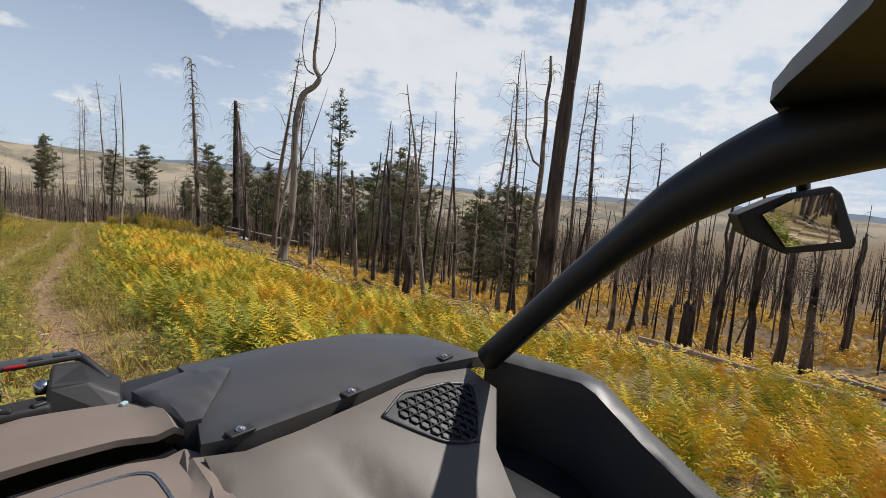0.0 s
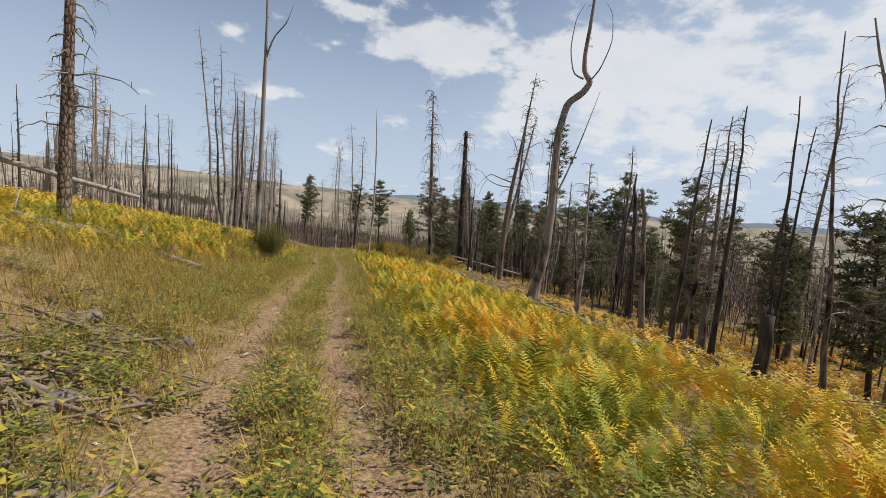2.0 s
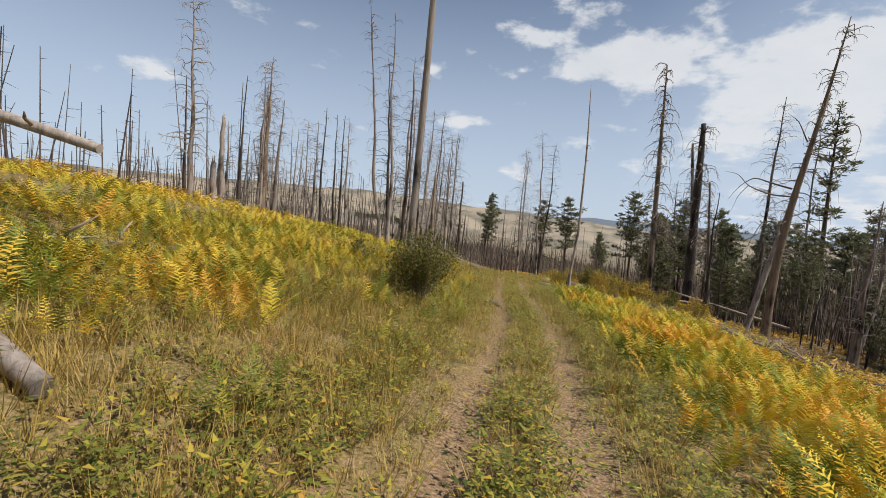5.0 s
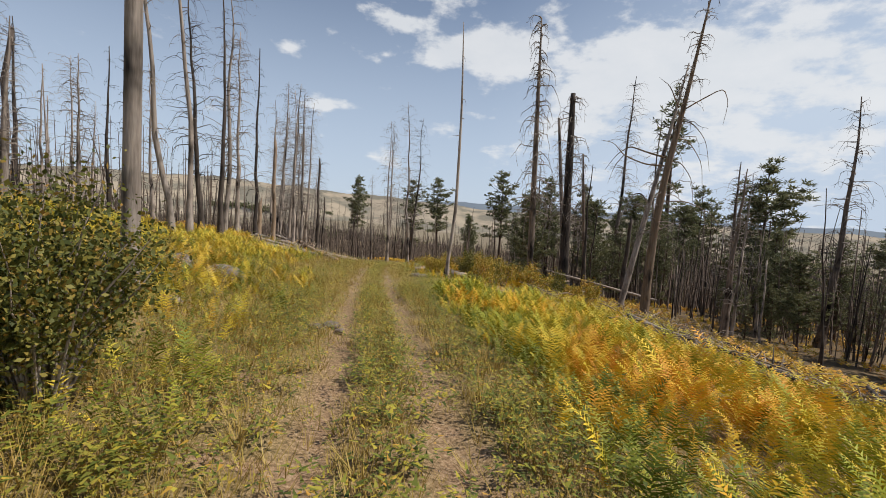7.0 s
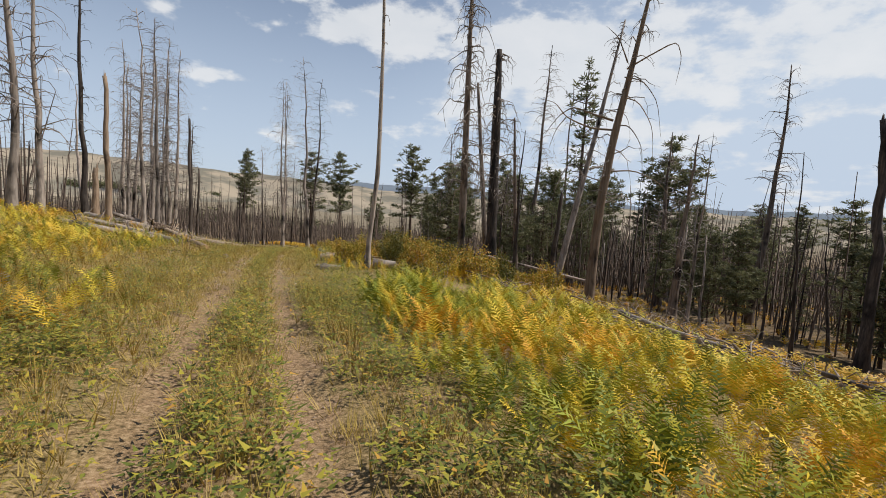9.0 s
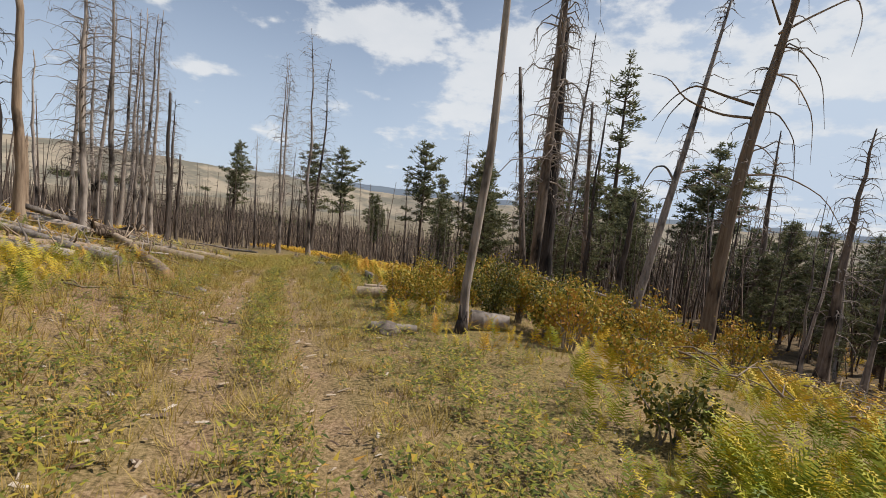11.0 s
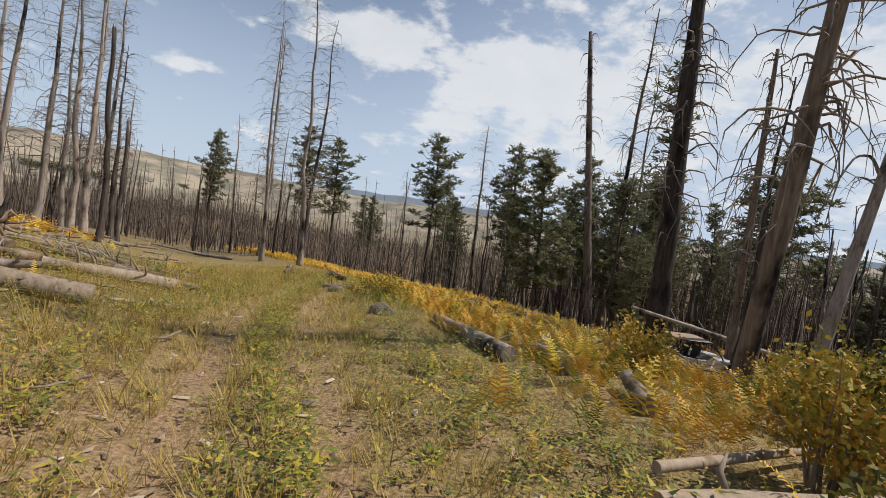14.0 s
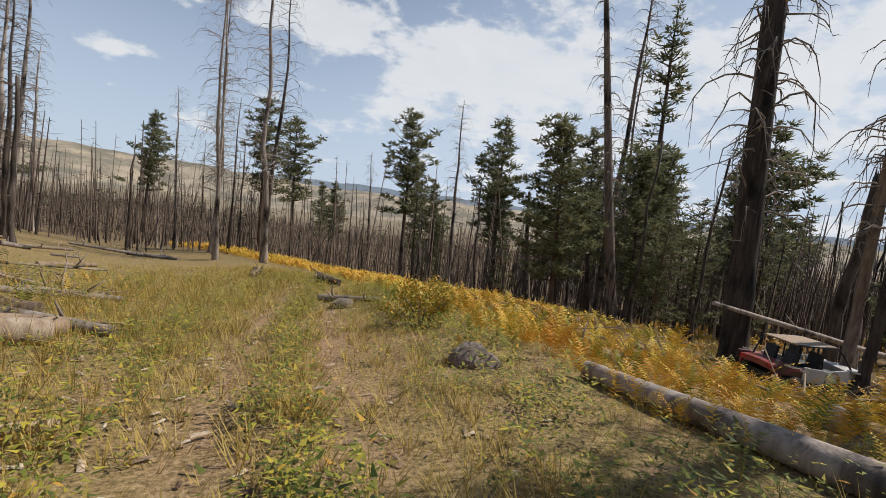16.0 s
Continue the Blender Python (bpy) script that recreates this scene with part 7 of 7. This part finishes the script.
        for f in ((0, 1, 4, 3, 2), (2, 3, 6, 5), (3, 4, 7, 6), (1, 9, 7, 4), (8, 5, 6, 7, 9), (0, 2, 5, 8), (0, 8, 9, 1)):
            bm.faces.new([corner[k] for k in f])
        bmesh.ops.recalc_face_normals(bm, faces=bm.faces)
        bmesh.ops.bevel(bm, geom=bm.edges[:], offset=0.006, segments=2, affect="EDGES", profile=0.6)
        me = bpy.data.meshes.new("lamp_pod")
        bm.to_mesh(me)
        bm.free()
        put("lamp_pod", me, M_BLACK, root, "black faceted lamp pod")
        bar("pod_bracket", [(cx + s * 0.13, 1.03, H + 0.015), (cx + s * 0.10, 1.075, H + 0.05), (cx + s * 0.085, 1.10, H + 0.058)], 0.009, M_BLACK, root, 6)
        bolt = Mesh()
        tube(bolt, np.array(((cx + s * 0.032, 1.03, H + 0.02), (cx + s * 0.032, 1.028, H + 0.036), (cx + s * 0.032, 1.026, H + 0.040))), (0.012, 0.012, 0.006), 12)
        part("bolt", bolt, M_METAL, root)
        box_part("marker", (0.014, 0.010, 0.008), (cx + s * 0.132, 0.935, H + 0.003), M_LENS, root, (0, 0, 30 * s), 0.004, "pale clear marker lens")
        box_part("pod_slot", (0.022, 0.012, 0.016), (cx + s * 0.022, 0.985, H + 0.012), M_TUBE, root, (0, 0, 15 * s), 0.004)
        for k in (0.03, 0.065):
            box_part("bridge_slot", (0.022, 0.014, 0.006), (cx + s * k, 1.082, H + 0.0635), M_TUBE, root, (0, 0, 0), 0.003)
    box_part("pod_bridge", (0.19, 0.035, 0.012), (cx, 1.09, H + 0.058), M_HOOD, root, (0, 0, 0), 0.005)
    box_part("bridge_badge", (0.03, 0.004, 0.005), (cx, 1.071, H + 0.060), M_TAIL, root, (0, 0, 0), 0.002, "small red badge")
    box_part("pod_center", (0.075, 0.05, 0.030), (cx, 1.0, H + 0.0), M_BLACK, root, (0, 0, 0), 0.008)
    put("nose", slab([(cx - 0.60, 1.06), (cx + 0.60, 1.06), (cx + 0.42, 1.24), (cx, 1.30), (cx - 0.42, 1.24)], lambda x, y: H - 0.03 - 0.55 * (y - 1.06), 0.30), M_HOOD, root)
    # roof, tub, seats
    front = [(-0.98, 0.10), (-0.93, 0.13), (-0.79, 0.127), (-0.667, 0.092), (-0.46, 0.019), (-0.2, -0.04)]
    put("roof", slab([(cx + u, y) for u, y in front] + [(cx - u, y) for u, y in front[::-1]] + [(cx + 0.95, -0.95), (cx - 0.95, -0.95)], lambda x, y: H + 0.66 + 0.02 * math.cos(x * 4), 0.03), M_TUBE, root, "black roof panel")
    bar("cross_bar", [(cx - 0.82, -0.20, H + 0.62), (cx, -0.16, H + 0.63), (cx + 0.82, -0.20, H + 0.62)], 0.035, M_TUBE, root)
    box_part("tub", (1.72, 2.2, 0.40), (cx, -0.55, 0.58), M_BLACK, root, (0, 0, 0), 0.08)
    box_part("footwell", (1.60, 0.50, 0.45), (cx, 0.46, 0.66), M_BLACK, root, (0, 0, 0), 0.05)
    for s in (-1, 1):
        box_part("seat", (0.50, 0.50, 0.22), (cx + s * 0.42, -0.55, 0.80), M_BLACK, root, (4, 0, 0), 0.06)
        box_part("backrest", (0.50, 0.16, 0.75), (cx + s * 0.42, -0.88, 1.12), M_BLACK, root, (-12, 0, 0), 0.06)
    # mirror on its stalk
    def plate(outline, depth, taper):
        bm = bmesh.new()
        mid = Vector((sum(p[0] for p in outline) / len(outline), sum(p[1] for p in outline) / len(outline), sum(p[2] for p in outline) / len(outline)))
        near = [bm.verts.new(p) for p in outline]
        back = [bm.verts.new(mid + (Vector(p) - mid) * taper + Vector((0.6, 0.8, 0)) * depth) for p in outline]
        n = len(outline)
        bm.faces.new(near)
        bm.faces.new(back[::-1])
        for k in range(n):
            bm.faces.new((near[k], back[k], back[(k + 1) % n], near[(k + 1) % n]))
        bmesh.ops.recalc_face_normals(bm, faces=bm.faces)
        if depth > 0.02:
            bmesh.ops.bevel(bm, geom=bm.edges[:], offset=0.006, segments=2, affect="EDGES", profile=0.6)
        me = bpy.data.meshes.new("mirror")
        bm.to_mesh(me)
        bm.free()
        return me

    shell = put("mirror", plate([(1.012, 0.170, 1.501), (1.096, 0.107, 1.549), (1.177, 0.046, 1.572), (1.198, 0.030, 1.559), (1.246, -0.006, 1.466), (1.241, -0.002, 1.449), (1.110, 0.096, 1.430), (1.035, 0.152, 1.459)], 0.06, 0.8), M_BLACK, root, "black wing mirror housing")
    put("mirror_glass", plate([(x - 0.0036 - 0.025 * (z - 1.5), y - 0.0048 - 0.034 * (z - 1.5), z) for x, y, z in ((1.052, 0.140, 1.504), (1.103, 0.101, 1.539), (1.174, 0.048, 1.557), (1.207, 0.023, 1.463), (1.106, 0.099, 1.445))], 0.002, 1.0), M_MIRROR, shell, "mirror glass")
    bar("mirror_stalk", [(0.97, 0.06, 1.60), (1.10, 0.09, 1.585), (1.20, 0.09, 1.55)], 0.012, M_TUBE, root)
    for s in (-1, 1):
        for y, w in ((0.62, 0.27), (-1.45, 0.30)):
            z = foot(cx + s * 0.80 - 0.12 * y, y) - 0.06
            wheel(root, cx + s * 0.80, y, 0.39, w).location.z = z - 0.1 + 0.39
            bar("arm", [(cx + s * 0.35, y, 0.42), (cx + s * 0.72, y, z + 0.30)], 0.03, M_TUBE, root)
            bar("spring", [(cx + s * 0.40, y - 0.08, 0.72), (cx + s * 0.62, y - 0.04, z + 0.34)], 0.045, M_TUBE, root)
    return root


own_buggy()


def parked_buggy(x, y, turn):
    """Four-seat buggy among the trees, white and red with a tan roof."""
    root = thing("utv", (x, y, foot(x, y)), "white and red four-seat off-road buggy parked below the track", "buggy", turn=turn)
    put("body", slab([(-0.70, -1.75), (0.70, -1.75), (0.78, -1.2), (0.74, 0.9), (0.60, 1.75), (-0.60, 1.75), (-0.74, 0.9), (-0.78, -1.2)], lambda x, y: 0.72 + 0.02 * math.cos(y * 2), 0.34, 0.03, 0.2), M_BLACK, root)
    put("bonnet", slab([(-0.70, 0.75), (0.70, 0.75), (0.62, 1.45), (0.35, 1.85), (-0.35, 1.85), (-0.62, 1.45)], lambda x, y: 1.08 - 0.16 * max(0, y - 0.9) - 0.1 * x * x, 0.26, 0.03, 0.12), M_WHITE, root)
    put("cargo_bed", slab([(-0.68, -1.85), (0.68, -1.85), (0.74, -1.1), (-0.74, -1.1)], lambda x, y: 1.02 + 0.05 * math.cos(x * 2), 0.18, 0.03, 0.12), M_RED, root)
    for s in (-1, 1):
        put("rear_fender", slab([(s * 0.62, -1.85), (s * 0.80, -1.75), (s * 0.84, -1.2), (s * 0.80, -0.75), (s * 0.62, -0.75)], lambda x, y: 1.05 - 1.3 * (y + 1.2) ** 2 * 0.5, 0.10, 0.02, 0.1), M_RED, root)
        box_part("front_door", (0.05, 0.85, 0.46), (s * 0.80, 0.36, 0.80), M_WHITE, root, (6, 0, 0), 0.03)
        box_part("rear_door", (0.05, 0.85, 0.46), (s * 0.80, -0.52, 0.82), M_WHITE, root, (-6, 0, 0), 0.03)
        box_part("front_fender", (0.20, 0.75, 0.07), (s * 0.74, 1.22, 0.98), M_WHITE, root, (-8, 0, 0), 0.03)
        box_part("rear_panel", (0.05, 0.95, 0.30), (s * 0.79, -1.38, 0.92), M_MAROON, root, (-4, 0, 0), 0.03, "dusty maroon rear side panel")
        box_part("stripe", (0.02, 0.98, 0.07), (s * 0.82, -1.18, 1.02), M_WHITE, root, (-14, 0, 0), 0.01, "pale painted stripe")
        box_part("sill", (0.06, 1.9, 0.10), (s * 0.80, -0.05, 0.50), M_BLACK, root, (0, 0, 0), 0.02)
        bar("pillar", [(s * 0.70, 0.95, 1.05), (s * 0.68, 0.55, 1.55), (s * 0.66, 0.35, 1.72)], 0.027, M_TUBE, root)
        bar("pillar", [(s * 0.70, -0.15, 0.95), (s * 0.67, -0.18, 1.72)], 0.027, M_TUBE, root)
        bar("pillar", [(s * 0.70, -1.35, 1.0), (s * 0.66, -1.1, 1.72)], 0.027, M_TUBE, root)
        bar("roof_rail", [(s * 0.66, 0.35, 1.72), (s * 0.66, -1.1, 1.72)], 0.027, M_TUBE, root)
        box_part("tail_lamp", (0.22, 0.04, 0.06), (s * 0.52, -1.87, 0.97), M_TAIL, root, (0, 0, -12 * s), 0.012, "red tail lamp")
        box_part("head_lamp", (0.20, 0.06, 0.08), (s * 0.42, 1.78, 0.90), M_LENS, root, (0, 0, -25 * s), 0.02, "clear head lamp")
        for yy in (1.28, -1.25):
            wheel(root, s * 0.76, yy, 0.38, 0.26)
        for yy in (0.15, -0.75):
            box_part("seat", (0.46, 0.44, 0.18), (s * 0.36, yy, 0.86), M_BLACK, root, (4, 0, 0), 0.05)
            box_part("backrest", (0.44, 0.13, 0.62), (s * 0.36, yy - 0.25, 1.16), M_BLACK, root, (-10, 0, 0), 0.05)
    put("roof", slab([(-0.60, 0.38), (0.60, 0.38), (0.63, -0.2), (0.60, -1.12), (-0.60, -1.12), (-0.63, -0.2)], lambda x, y: 1.76 - 0.03 * x * x, 0.04, 0.01, 0.15), M_ROOF, root, "tan dusty roof panel")
    return root


parked_buggy(19.8, 67.3, -113)
